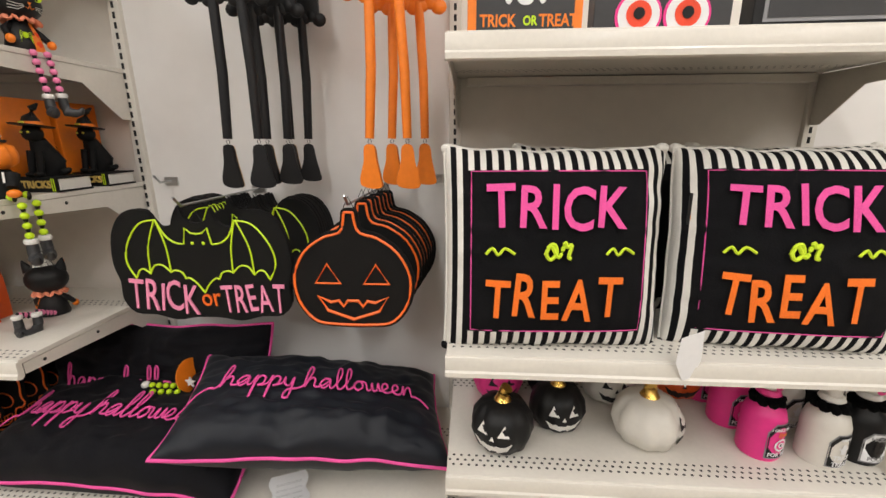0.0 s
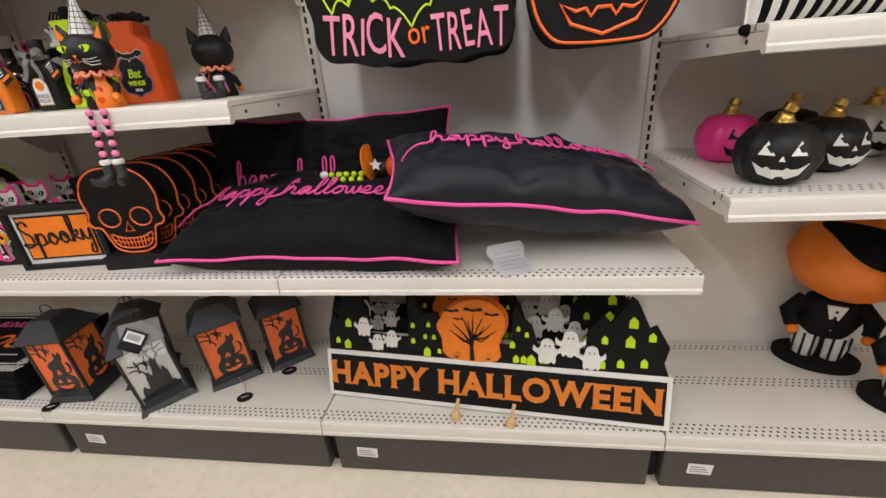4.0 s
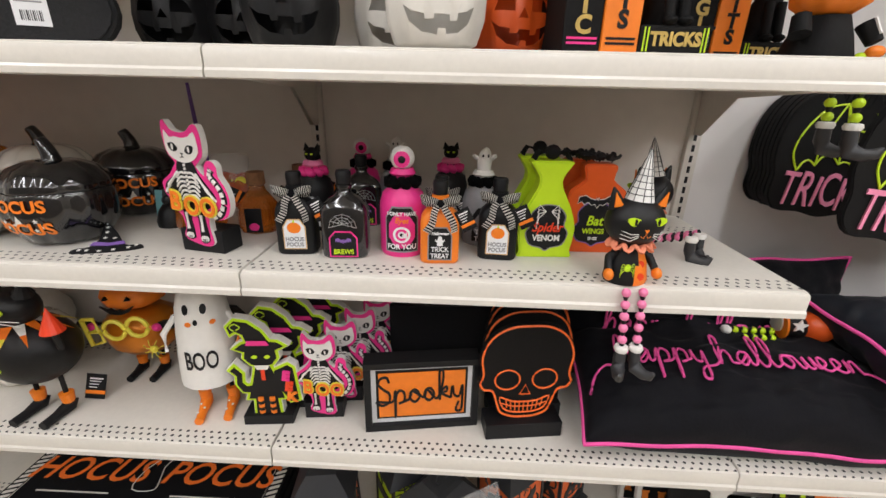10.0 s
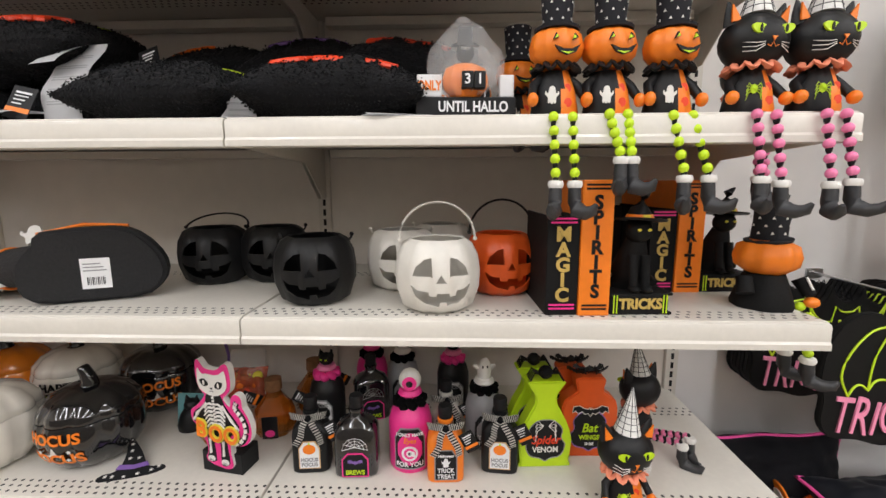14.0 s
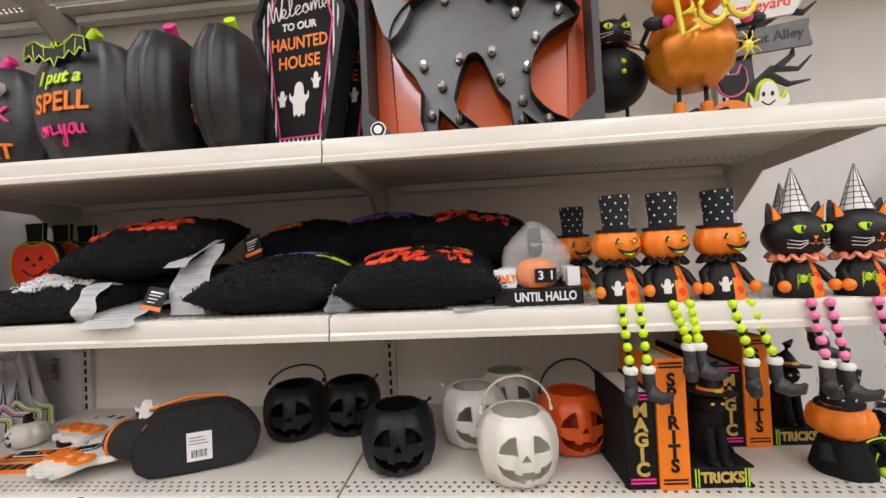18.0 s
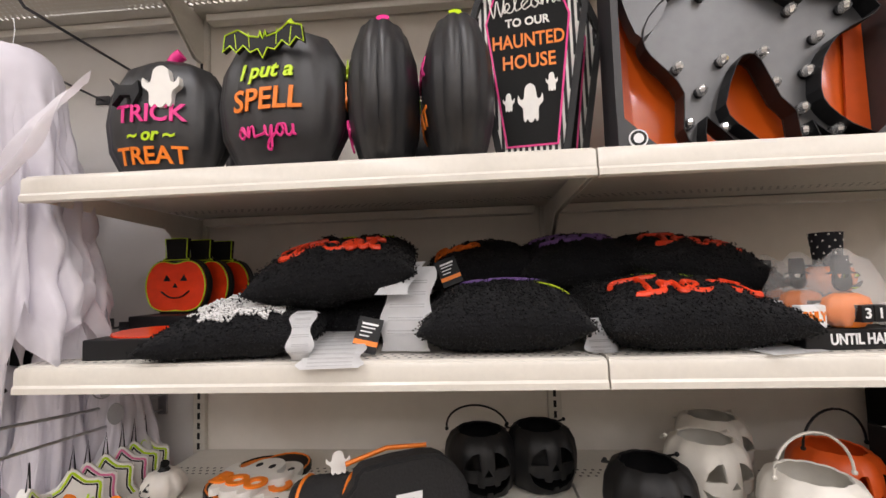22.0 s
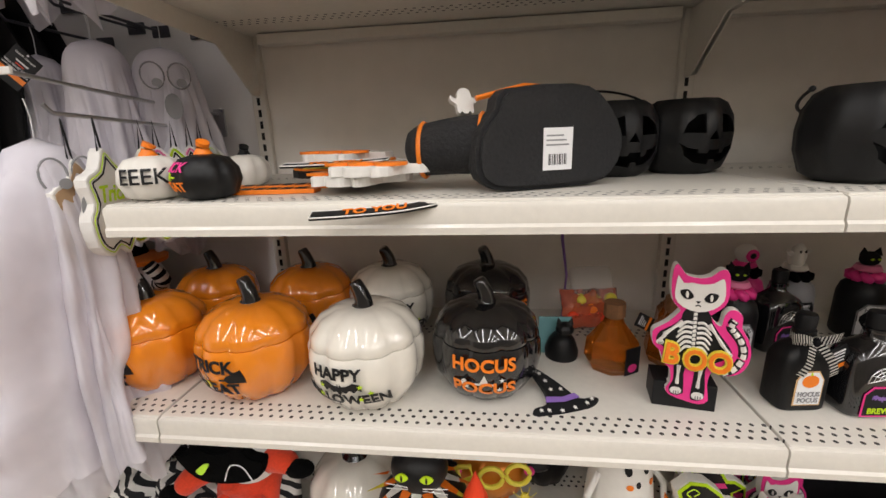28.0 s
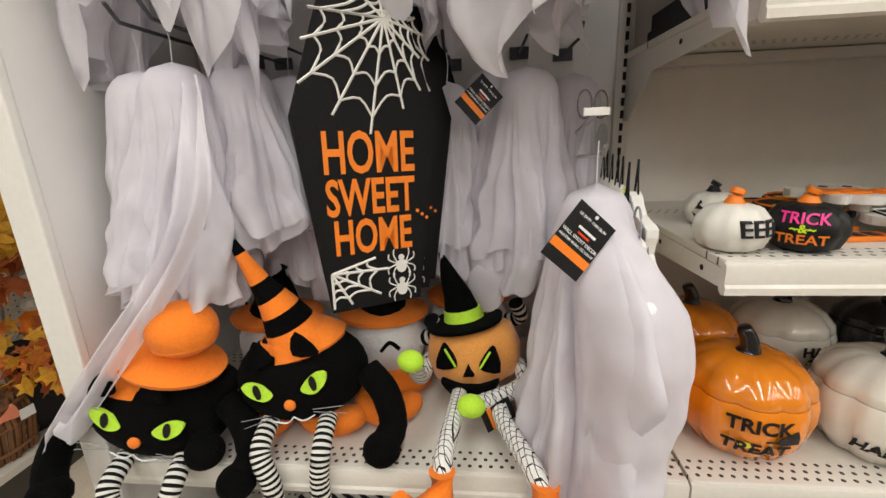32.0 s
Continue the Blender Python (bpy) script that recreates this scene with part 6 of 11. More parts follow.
f.add(lathe([(0.0, 0.0), (0.046, 0.0), (0.047, 0.006), (0.040, 0.03), (0.030, 0.058), (0.0, 0.062)], 30, 7, 0.08), MATTE)
f.name = "pumpkin_head"
f.add(moved(lathe([(0.0, 0.0), (0.028, 0.001), (0.046, 0.014), (0.049, 0.030), (0.044, 0.048), (0.024, 0.058), (0.0, 0.058)], 44, 9, 0.12), pose(0, 0, 0.058)), ORANGE)
f.name = "hat_brim"
f.add(moved(lathe([(0.0, 0.0), (0.034, 0.0), (0.035, 0.004), (0.0, 0.007)], 24), pose(0, 0, 0.112, 0, -6, 0)), POLKA)
f.name = "hat_crown"
f.add(tube([(0, 0, 0.114), (0.002, 0, 0.145), (0.006, 0, 0.176)], [0.026, 0.025, 0.028], 18), POLKA)
d2 = Figure()
dots(d2, 0.027, 0.028, 0.050, 0.120, WHITE, 4, 9, 0.0026)
f.name = "hat_dots"
f.add(d2.bm, WHITE)
f.name = "arm"
f.add(tube([(-0.052, -0.01, 0.055), (-0.058, -0.02, 0.030)], [0.012, 0.014], 8), MATTE)
f.add(tube([(0.050, -0.02, 0.05), (0.056, -0.035, 0.024)], [0.013, 0.010], 8), MATTE)
f.name = "glove"
f.add(ball(0.013, 0.011, 0.009, 0.058, -0.038, 0.012, 12), ORANGE)
f.name = "ribbon"
f.add(tube([(0.045, -0.035, 0.055), (0.05, -0.044, 0.035)], 0.002, 5), WHITE)
for ly in (-0.028, 0.012):
    f.name = "bead_leg"
    bead_leg(f, [(0.034, ly, 0.006), (0.056, ly - 0.004, 0.002)], GREEN, 1)
    bead_leg(f, [(0.062, ly - 0.004, -0.004), (0.066, ly - 0.010, -0.088)], GREEN, 4)
    shoe(f, 0.066, ly - 0.010, -0.096, 40, GREY)
f.place("pumpkin_witch", "pumpkin-headed doll in a black cape, lime bead legs hanging", "figurine", pose(1.784, -0.318, Z3, 0, 0, 14))

# ---- jar and bottle shelf ----
Z2 = LEVELS[2][0]
JAR = [(0.001, 0.0), (0.052, 0.0), (0.070, 0.008), (0.090, 0.040), (0.0955, 0.070), (0.0945, 0.096), (0.091, 0.104)]
LID = [(0.0895, 0.1045), (0.0915, 0.108), (0.088, 0.122), (0.070, 0.143), (0.045, 0.154), (0.020, 0.155), (0.0, 0.152)]


def jar(x, y, rz, glaze, stem_mat, label, rows, s=1.0, motif=None):
    t = thing("pumpkin_jar", label, "jar", x, y, Z2, rz, group="ceramic pumpkin jars")
    m = Matrix.Scale(s, 4)
    body = part("body", moved(lathe(JAR, 60, 10, 0.075), m), glaze, t, smooth=60)
    lid = part("lid", moved(lathe(LID, 60, 10, 0.075), m), glaze, t, smooth=60)
    stem_pts = curve([(0, 0, 0.149 * s), (0.001, 0, 0.160 * s), (-0.003, 0, 0.176 * s), (-0.012, 0, 0.194 * s)], 4, False)
    part("stem", tube(stem_pts, [0.024, 0.020, 0.017, 0.0155, 0.0145, 0.014, 0.0135, 0.013, 0.0125, 0.012, 0.0115, 0.011, 0.009], 14), stem_mat, lid, "", 70)
    rad0 = interp(JAR)
    rad = lambda z: rad0(z / s) * s
    for w, size, z, mt, turn in rows:
        part("lettering", wrap(letters(w, size, 0.0004, 0.0009), rad, z * s, 0.0016, turn=turn), mt, body)
    if motif == "bat":
        part("bat_motif", wrap(slab(scaled(BAT, 0.034, 0.030), 0.0008, 0), rad, 0.060 * s, 0.0012), BLACK, body)
        for dx, dz in ((-0.03, 0.062), (0.032, 0.065), (0.030, 0.042), (0.046, 0.052), (-0.036, 0.043)):
            part("star", wrap(slab(star(0.005, 5, dx, 0), 0.0008, 0), rad, dz * s, 0.0012), GREEN, body)
    if motif == "broom":
        b = slab([(-0.040, -0.001), (0.004, -0.0015), (0.008, -0.007), (0.034, -0.012), (0.036, 0.0), (0.034, 0.012), (0.008, 0.006), (0.004, 0.0015), (-0.040, 0.001)], 0.0008, 0)
        part("broom_motif", wrap(moved(b, pose(0.020, 0, 0, 0, -12, 0)), rad, 0.060 * s, 0.0012), BLACK, body)
        part("glow", wrap(slab(ring(0.009, 0.006, 10, -0.014, 0.0), 0.0006, 0), rad, 0.048 * s, 0.0013), YELLOW, body)
    if motif == "hat":
        part("hat_motif", wrap(slab([(-0.018, 0), (0.018, 0), (0.018, 0.003), (0.007, 0.005), (0.001, 0.020), (-0.006, 0.005), (-0.018, 0.003)], 0.0008, 0), rad, 0.048 * s, 0.0012), WHITE, body)
        for dx, dz in ((-0.030, 0.055), (0.028, 0.058), (0.034, 0.046), (-0.026, 0.045), (0.024, 0.040), (-0.034, 0.050)):
            part("star", wrap(slab(star(0.0045, 5, dx, 0), 0.0008, 0), rad, dz * s, 0.0012), WHITE, body)
    return t


TT = lambda c: [("TRICK", 0.029, 0.082, c, 0), ("TREAT", 0.029, 0.042, c, 0)]
HP = [("HOCUS", 0.029, 0.084, ORANGE, 0), ("POCUS", 0.031, 0.041, ORANGE, 0)]
HH = [("HAPPY", 0.026, 0.084, BLACK, -3), ("HALLOWEEN", 0.025, 0.040, BLACK, 0)]
OL = "glossy orange ceramic pumpkin jar with black lettering"
jar(-0.088, -0.285, -14, GLOSSO, GLOSSK, OL, TT(BLACK), 1.0, "broom")
jar(0.118, -0.295, -16, GLOSSO, GLOSSK, OL, TT(BLACK), 1.0, "broom")
jar(0.128, -0.085, -8, GLOSSO, GLOSSK, "glossy orange ceramic pumpkin jar at the shelf's back", TT(BLACK), 0.96, "broom")
jar(-0.100, -0.075, -8, GLOSSO, GLOSSK, "glossy orange ceramic pumpkin jar at the shelf's back", TT(BLACK), 0.92, "broom")
jar(0.318, -0.307, -10, GLOSSW, GLOSSK, "glossy white ceramic pumpkin jar with happy halloween lettering", HH, 1.0, "bat")
jar(0.306, -0.078, 20, GLOSSW, GLOSSK, "glossy white ceramic pumpkin jar at the shelf's back", HH, 0.97, "bat")
jar(0.514, -0.270, -2, GLOSSK, GLOSSK, "glossy black ceramic pumpkin jar with orange hocus pocus lettering", HP, 0.96, "hat")
jar(0.514, -0.070, 28, GLOSSK, GLOSSK, "glossy black ceramic pumpkin jar at the shelf's back", HP, 0.96, "hat")


def ribbon(bm, pts, width, twist=(0, 0, 1)):
    """A flat ribbon along a smooth line; its stripes run across it."""
    line3 = curve(pts, 8, False)
    side = Vector(twist).normalized() * (width / 2)
    rows = [(bm.verts.new(Vector(p) - side), bm.verts.new(Vector(p) + side)) for p in line3]
    for k, (a, b) in enumerate(zip(rows, rows[1:])):
        f = bm.faces.new((a[0], b[0], b[1], a[1]))
        f.material_index = k % 2


def bow(parent, z, r, material, stripes=True):
    """A ribbon bow with two loops and tails round a bottle's neck."""
    mats = [CANVASK, CANVASW] if stripes else [material, material]
    b = bmesh.new()
    ribbon(b, [(r * 1.1 * math.cos(a), r * 1.1 * math.sin(a), z) for a in [2 * math.pi * i / 10 for i in range(11)]], 0.009)
    y = -r - 0.006
    for sx in (-1, 1):
        ribbon(b, [(sx * 0.002, y, z), (sx * 0.013, y - 0.008, z + 0.006), (sx * 0.028, y - 0.008, z + 0.010), (sx * 0.033, y - 0.001, z + 0.006), (sx * 0.027, y + 0.004, z + 0.001), (sx * 0.012, y + 0.003, z - 0.001), (sx * 0.002, y, z)], 0.014, (0.25 * sx, 0, 1))
        ribbon(b, [(sx * 0.002, y - 0.002, z), (sx * 0.010, y - 0.010, z - 0.012), (sx * (0.017 + 0.004 * sx), y - 0.013, z - 0.030), (sx * 0.024, y - 0.014, z - 0.046)], 0.012, (1, 0, 0.5 * sx))
    bmesh.ops.solidify(b, geom=b.faces[:], thickness=0.0006)
    bw = part("bow", b, mats, parent, "black and white striped ribbon bow" if stripes else "ribbon bow", 60)
    part("knot", ball(0.006, 0.005, 0.007, 0, y - 0.003, z, 10), mats[0], bw)


def label_plate(parent, w, h, z, y, border, field, top, motif, words, r=None):
    """A shaped paper label with a border, a picture and lines of lettering, flat or bent to radius r."""
    out = [(-w / 2, 0), (w / 2, 0), (w / 2, h * 0.75), (w * 0.28, h), (-w * 0.28, h), (-w / 2, h * 0.75)]
    def lay(bm, lift):
        if r:
            return wrap(bm, r if callable(r) else (lambda zz: r), z, lift)
        return moved(bm, pose(0, y - lift, z))
    def dense(o, n=5):
        res = []
        for p, q in zip(o, o[1:] + o[:1]):
            res += [(p[0] + (q[0] - p[0]) * k / n, p[1] + (q[1] - p[1]) * k / n) for k in range(n)]
        return res
    L = part("label", lay(slab(dense(out), 0.0005, 0), 0.0012), border, parent)
    part("field", lay(slab(dense(grow(out, -w * 0.05)), 0.0004, 0), 0.0018), field, L)
    for o, m in motif:
        part("picture", lay(slab(o, 0.0004, 0), 0.0024), m, L)
    for wd, size, zz, m, sh in words:
        part("lettering", lay(moved(letters(wd, size, 0.0002, 0.0003, sh, 0.9), pose(0, 0, zz)), 0.0028), m, L)
    return L


def square_bottle(x, y, rz, body_m, label, kind, h=0.096, w=0.035, group="potion bottles"):
    t = thing("potion_bottle", label, "bottle", x, y, Z2, rz, group=group)
    b = bmesh.new()
    rings = []
    for hx, hy, z, e in ((w * 0.90, w * 0.62, 0.0, 5.0), (w * 0.98, w * 0.70, 0.003, 5.0), (w, w * 0.72, 0.008, 5.0), (w, w * 0.72, h * 0.72, 5.0), (w * 0.97, w * 0.70, h * 0.80, 4.5), (w * 0.86, w * 0.63, h * 0.88, 4.0), (w * 0.66, w * 0.52, h * 0.95, 3.2), (w * 0.44, w * 0.42, h, 2.4), (0.0125, 0.0125, h + 0.006, 2.0), (0.0120, 0.0120, h + 0.014, 2.0)):
        rings.append([b.verts.new((hx * math.copysign(abs(math.cos(a)) ** (2 / e), math.cos(a)), hy * math.copysign(abs(math.sin(a)) ** (2 / e), math.sin(a)), z)) for a in [2 * math.pi * (i + 0.5) / 40 for i in range(40)]])
    for A, B in zip(rings, rings[1:]):
        for k in range(40):
            b.faces.new((A[k], A[(k + 1) % 40], B[(k + 1) % 40], B[k]))
    b.faces.new(rings[-1])
    b.faces.new(list(reversed(rings[0])))
    bd = part("body", b, body_m, t, smooth=50)
    part("neck_ring", moved(lathe([(0.0, 0.0), (0.0145, 0.001), (0.0150, 0.004), (0.0145, 0.007), (0.0, 0.008)], 18), pose(0, 0, h + 0.012)), body_m, t, smooth=40)
    part("stopper", moved(lathe([(0.0, 0.0), (0.0125, 0.001), (0.0135, 0.020), (0.012, 0.024), (0.0, 0.025)], 16), pose(0, 0, h + 0.019)), BLACK, t, smooth=40)
    y0 = -w * 0.72
    if kind == "hocus":
        label_plate(bd, 0.040, 0.056, 0.012, y0, WOOD, PAPER, None, [(ring(0.012, 0.010, 16, 0, 0.040), ORANGE), ([(-0.002, 0.049), (0.002, 0.049), (0.001, 0.054), (-0.001, 0.054)], GREEN)], [("HOCUS", 0.0105, 0.019, MIDGREY, 0), ("POCUS", 0.0105, 0.009, MIDGREY, 0)])
        bow(t, h + 0.008, 0.014, None)
    elif kind == "trick":
        label_plate(bd, 0.042, 0.060, 0.008, y0, MIDGREY, BLACK, None, [(scaled(GHOST, 0.012, 0.018, 0, 0.026), PAPER)], [("Halloween", 0.0075, 0.049, PAPER, 0.2), ("TRICK", 0.012, 0.020, PAPER, 0), ("TREAT", 0.012, 0.008, PAPER, 0)])
        bow(t, h + 0.008, 0.014, None)
    elif kind == "brews":
        label_plate(bd, 0.050, 0.048, 0.004, y0, PINK, BLACK, None, [(scaled(BAT, 0.014, 0.014, 0, 0.030), PURPLE)], [("BREWS", 0.0125, 0.010, GREEN, 0)])
        for k in range(7):
            a = math.pi * (k / 6)
            part("web_line", line([(0, 0.064), (0.024 * math.cos(a), 0.064 + 0.024 * math.sin(a) - 0.006)], 0.0006, y0 - 0.0010, n=4), STEEL, bd)
        for q in (0.4, 0.7, 1.0):
            part("web_line", line([(0.024 * q * math.cos(math.pi * k / 6), 0.064 + (0.024 * math.sin(math.pi * k / 6) - 0.006) * q) for k in range(7)], 0.0006, y0 - 0.0010, n=4), STEEL, bd, "silver spider web")
    if kind in ("hocus", "trick"):
        tag(t, 0.034, -0.020, h - 0.002, 0, 0, -28, 0.026, 0.040)
    return t


def topper(parent, kind, z):
    if kind == "cat":
        part("topper", ball(0.017, 0.014, 0.015, 0, 0, z + 0.014, 14), MATTE, parent, "black cat head stopper", 60)
        for sx in (-1, 1):
            part("ear", moved(lathe([(0.008, 0), (0.0, 0.016)], 8), pose(sx * 0.011, 0, z + 0.022, 0, sx * 12, 0)), MATTE, parent)
            part("eye", ball(0.003, 0.002, 0.002, sx * 0.006, -0.0135, z + 0.016, 8), GREEN, parent)
    elif kind == "ghost":
        part("topper", tube([(0, 0, z), (0, 0, z + 0.02), (0.002, 0, z + 0.036), (0.004, 0, z + 0.044)], [0.013, 0.015, 0.010, 0.003], 12), WHITE, parent, "white ghost stopper", 60)
        for sx in (-1, 1):
            part("arm", tube([(sx * 0.010, 0, z + 0.022), (sx * 0.022, -0.004, z + 0.030)], [0.006, 0.003], 8), WHITE, parent)
            part("eye", ball(0.002, 0.0015, 0.003, sx * 0.005, -0.0135, z + 0.030, 6), BLACK, parent)
    elif kind == "eye":
        part("topper", ball(0.020, 0.020, 0.020, 0, 0, z + 0.018, 20), WHITE, parent, "white eyeball stopper", 60)
        part("iris", moved(lathe([(0.0, 0.002), (0.013, 0.0), (0.0, -0.001)], 18), pose(0, -0.0195, z + 0.018, 90, 0, 0)), PINK, parent)
        part("pupil", moved(lathe([(0.0, 0.002), (0.006, 0.0), (0.0, -0.001)], 14), pose(0, -0.0215, z + 0.018, 90, 0, 0)), BLACK, parent)


def round_bottle(x, y, z, rz, body_m, collar, top, label, kind, s=1.0, group="potion bottles"):
    t = thing("potion_bottle", label, "bottle", x, y, z, rz, group=group)
    t.scale = (s, s, s)
    pr = [(0.001, 0.0), (0.036, 0.0), (0.039, 0.006), (0.039, 0.085), (0.034, 0.104), (0.018, 0.118), (0.015, 0.135), (0.0, 0.135)]
    bd = part("body", lathe(pr, 32), body_m, t, smooth=45)
    part("collar", moved(lathe([(0.018, 0.0), (0.022, 0.004), (0.018, 0.012), (0.0, 0.013)], 20), pose(0, 0, 0.132)), collar, t, smooth=45)
    pts = [(0.020 + 0.006 * math.sin(8 * a)) * Vector((math.cos(a), math.sin(a), 0)) + Vector((0, 0, 0.122 + 0.004 * math.cos(8 * a))) for a in [2 * math.pi * i / 48 for i in range(48)]]
    part("boa", tube(pts, 0.008, 6, True), PLUSHK if collar is not ROSE else PINK, t, "fluffy feather trim", 70)
    topper(t, top, 0.142)
    r = lambda zz: 0.039
    if kind == "eye":
        label_plate(bd, 0.056, 0.078, 0.010, 0, MIDGREY, BLACK, None, [(ring(0.014, 0.014, 18, 0, 0.031), PAPER), (ring(0.010, 0.010, 16, 0, 0.031), PINK), (ring(0.006, 0.006, 14, 0, 0.031), PAPER), (ring(0.003, 0.003, 10, 0, 0.031), BLACK)], [("I ONLY HAVE", 0.0085, 0.066, PAPER, 0), ("Eyes", 0.013, 0.055, ORANGE, 0.2), ("FOR YOU", 0.012, 0.010, PAPER, 0)], r)
    elif kind == "trick":
        label_plate(bd, 0.052, 0.072, 0.008, 0, MIDGREY, BLACK, None, [(scaled(GHOST, 0.014, 0.022, 0, 0.030), PAPER)], [("HAPPY", 0.007, 0.062, PAPER, 0), ("TRICK", 0.013, 0.022, PAPER, 0), ("TREAT", 0.013, 0.008, PAPER, 0)], r)
    elif kind == "hocus":
        label_plate(bd, 0.056, 0.066, 0.010, 0, MIDGREY, PAPER, None, [(scaled(CATHEAD, 0.016, 0.018, 0, 0.026), BLACK)], [("HOCUS", 0.012, 0.054, MIDGREY, 0), ("POCUS", 0.012, 0.010, MIDGREY, 0)], r)
    return t


def flask(x, y, rz, m, label, bat):
    t = thing("flask_sign", label, "bottle", x, y, Z2, rz, group="flat flask bottles")
    if bat:
        out = curve(mirror([(0, 0.168), (0.024, 0.168), (0.030, 0.160), (0.026, 0.140), (0.044, 0.126), (0.055, 0.105), (0.055, 0.010), (0.048, 0.0), (0, 0.0)]), 2)
    else:
        out = curve(mirror([(0, 0.176), (0.034, 0.176), (0.034, 0.168), (0.022, 0.150), (0.022, 0.130), (0.040, 0.095), (0.052, 0.055), (0.047, 0.012), (0.049, 0.0), (0, 0.0)]), 2)
    b = part("body", slab(out, 0.034, 0, 0.003), m, t, smooth=35)
    shp = curve(mirror([(0, 0.100), (0.018, 0.096), (0.032, 0.080), (0.030, 0.062), (0.038, 0.048), (0.030, 0.026), (0.010, 0.020), (0, 0.014)]), 3)
    L = part("label", slab(shp, 0.001, -0.0012), BLACK, b)
    part("label_edge", line(shp, 0.0012, -0.0012, True, 4), MIDGREY if not bat else PURPLE, L)
    if bat:
        part("bat_picture", slab(scaled(BAT, 0.036, 0.030, 0, 0.100), 0.001, -0.0024), BLACK, L)
        part("bat_edge", line(scaled(BAT, 0.036, 0.030, 0, 0.100), 0.0008, -0.0026, True, 4), WHITE, L)
        for wd, size, zz, c, sh in (("Bat", 0.026, 0.063, GREEN, 0.2), ("WINGS", 0.014, 0.043, GREEN, 0), ("13 OZ", 0.007, 0.029, PAPER, 0)):
            part("lettering", moved(letters(wd, size, 0.0003, 0.0005, sh, 0.9), pose(0, -0.0018, zz)), c, L)
        for k in range(5):
            part("bat_wing", moved(slab(scaled(BAT, 0.020, 0.022), 0.002, 0), pose(-0.026 + 0.013 * k, 0.016, 0.176 + 0.005 * (k % 2), 30 * (-1) ** k, 0, 20 * (k - 2))), BLACK, t, "black bat stopper")
    else:
        part("spider_picture", slab(ring(0.007, 0.010, 12, 0, 0.088), 0.001, -0.0024), BLACK, L)
        for k in range(4):
            for sx in (-1, 1):
                part("spider_line", line([(sx * 0.005, 0.088), (sx * 0.017, 0.100 - 0.008 * k), (sx * 0.020, 0.086 - 0.010 * k)], 0.0009, -0.0026, n=4), WHITE, L)
        for wd, size, zz, c, sh in (("Spider", 0.024, 0.058, RED, 0.25), ("VENOM", 0.016, 0.038, WHITE, 0)):
            part("lettering", moved(letters(wd, size, 0.0003, 0.0005, sh, 0.9), pose(0, -0.0018, zz)), c, L)
        sp = part("spider", ball(0.014, 0.013, 0.013, 0, 0.014, 0.190, 12), MATTE, t, "black spider stopper", 60)
        for k in range(4):
            for sx in (-1, 1):
                part("spider_leg", tube([(sx * 0.008, 0.012, 0.188), (sx * 0.024, 0.004 + 0.008 * k, 0.192), (sx * 0.032, 0.002 + 0.009 * k, 0.177)], 0.0018, 5), MATTE, sp)
    return t


square_bottle(0.978, -0.300, 6, SATINK, "satin black potion bottle with a striped bow and pumpkin label", "hocus", 0.104)
square_bottle(1.068, -0.305, 4, GLOSSK, "glossy black potion bottle with a silver web", "brews", 0.110, 0.041)
square_bottle(1.238, -0.318, 4, ORANGE, "orange potion bottle with a striped bow and ghost label", "trick", 0.100, 0.034)
square_bottle(1.342, -0.290, -4, SATINK, "satin black potion bottle with a striped bow and pumpkin label", "hocus", 0.102)
square_bottle(1.055, -0.115, 20, GLOSSK, "glossy black potion bottle at the shelf's back", "brews", 0.110, 0.041)
square_bottle(1.235, -0.190, 8, SATINW, "pale potion bottle with a striped bow at the back", "trick", 0.085, 0.032)
round_bottle(1.168, -0.278, Z2, 4, PINK, PINK, "eye", "hot pink potion bottle with an eyeball stopper", "eye", 1.08)
round_bottle(0.962, -0.150, Z2, -10, SATINK, ROSE, "cat", "black potion bottle with a cat head stopper", "hocus")
round_bottle(1.248, -0.055, Z2, 0, SATINK, ROSE, "cat", "black potion bottle with a cat head at the back", "hocus")
round_bottle(1.316, -0.205, Z2, 6, MIDGREY, WHITE, "ghost", "grey potion bottle with a white ghost stopper", "trick")
round_bottle(1.122, -0.050, Z2, 4, MIDGREY, WHITE, "ghost", "grey potion bottle with a white ghost at the back", "trick")
round_bottle(1.040, -0.030, Z2, 4, PINK, PINK, "eye", "hot pink potion bottle at the shelf's back", "eye")
flask(1.430, -0.290, 4, GREEN, "flat lime green flask with a spider venom label", False)
flask(1.524, -0.255, 2, SATINO, "flat orange flask with a bat wings label", True)
flask(1.500, -0.205, 2, SATINO, "flat orange flask standing behind its twin", True)
flask(1.418, -0.230, 4, GREEN, "flat lime green flask standing behind its twin", False)


def amber(x, y, rz):
    t = thing("amber_bottle", "faceted amber glass bottle with a pink skull label", "bottle", x, y, Z2, rz, group="amber bottles")
    part("body", lathe([(0.001, 0.0), (0.040, 0.0), (0.047, 0.015), (0.044, 0.050), (0.018, 0.085), (0.015, 0.095), (0.0, 0.095)], 8), AMBER, t)
    part("cork", moved(lathe([(0.015, 0.0), (0.019, 0.004), (0.018, 0.028), (0.0, 0.030)], 12), pose(0, 0, 0.094)), TREEBROWN, t)
    L = part("label", box(-0.016, 0.016, -0.0475, -0.0465, 0.006, 0.056), BLACK, t)
    part("face", slab(ring(0.010, 0.008, 14, 0, 0.018), 0.0006, -0.0482), PINK, L)
    tag(t, 0.045, -0.01, 0.085, 0, 0, -60, 0.026, 0.045)


amber(0.738, -0.205, 30)
amber(0.850, -0.180, 10)
amber(0.905, -0.075, 10)
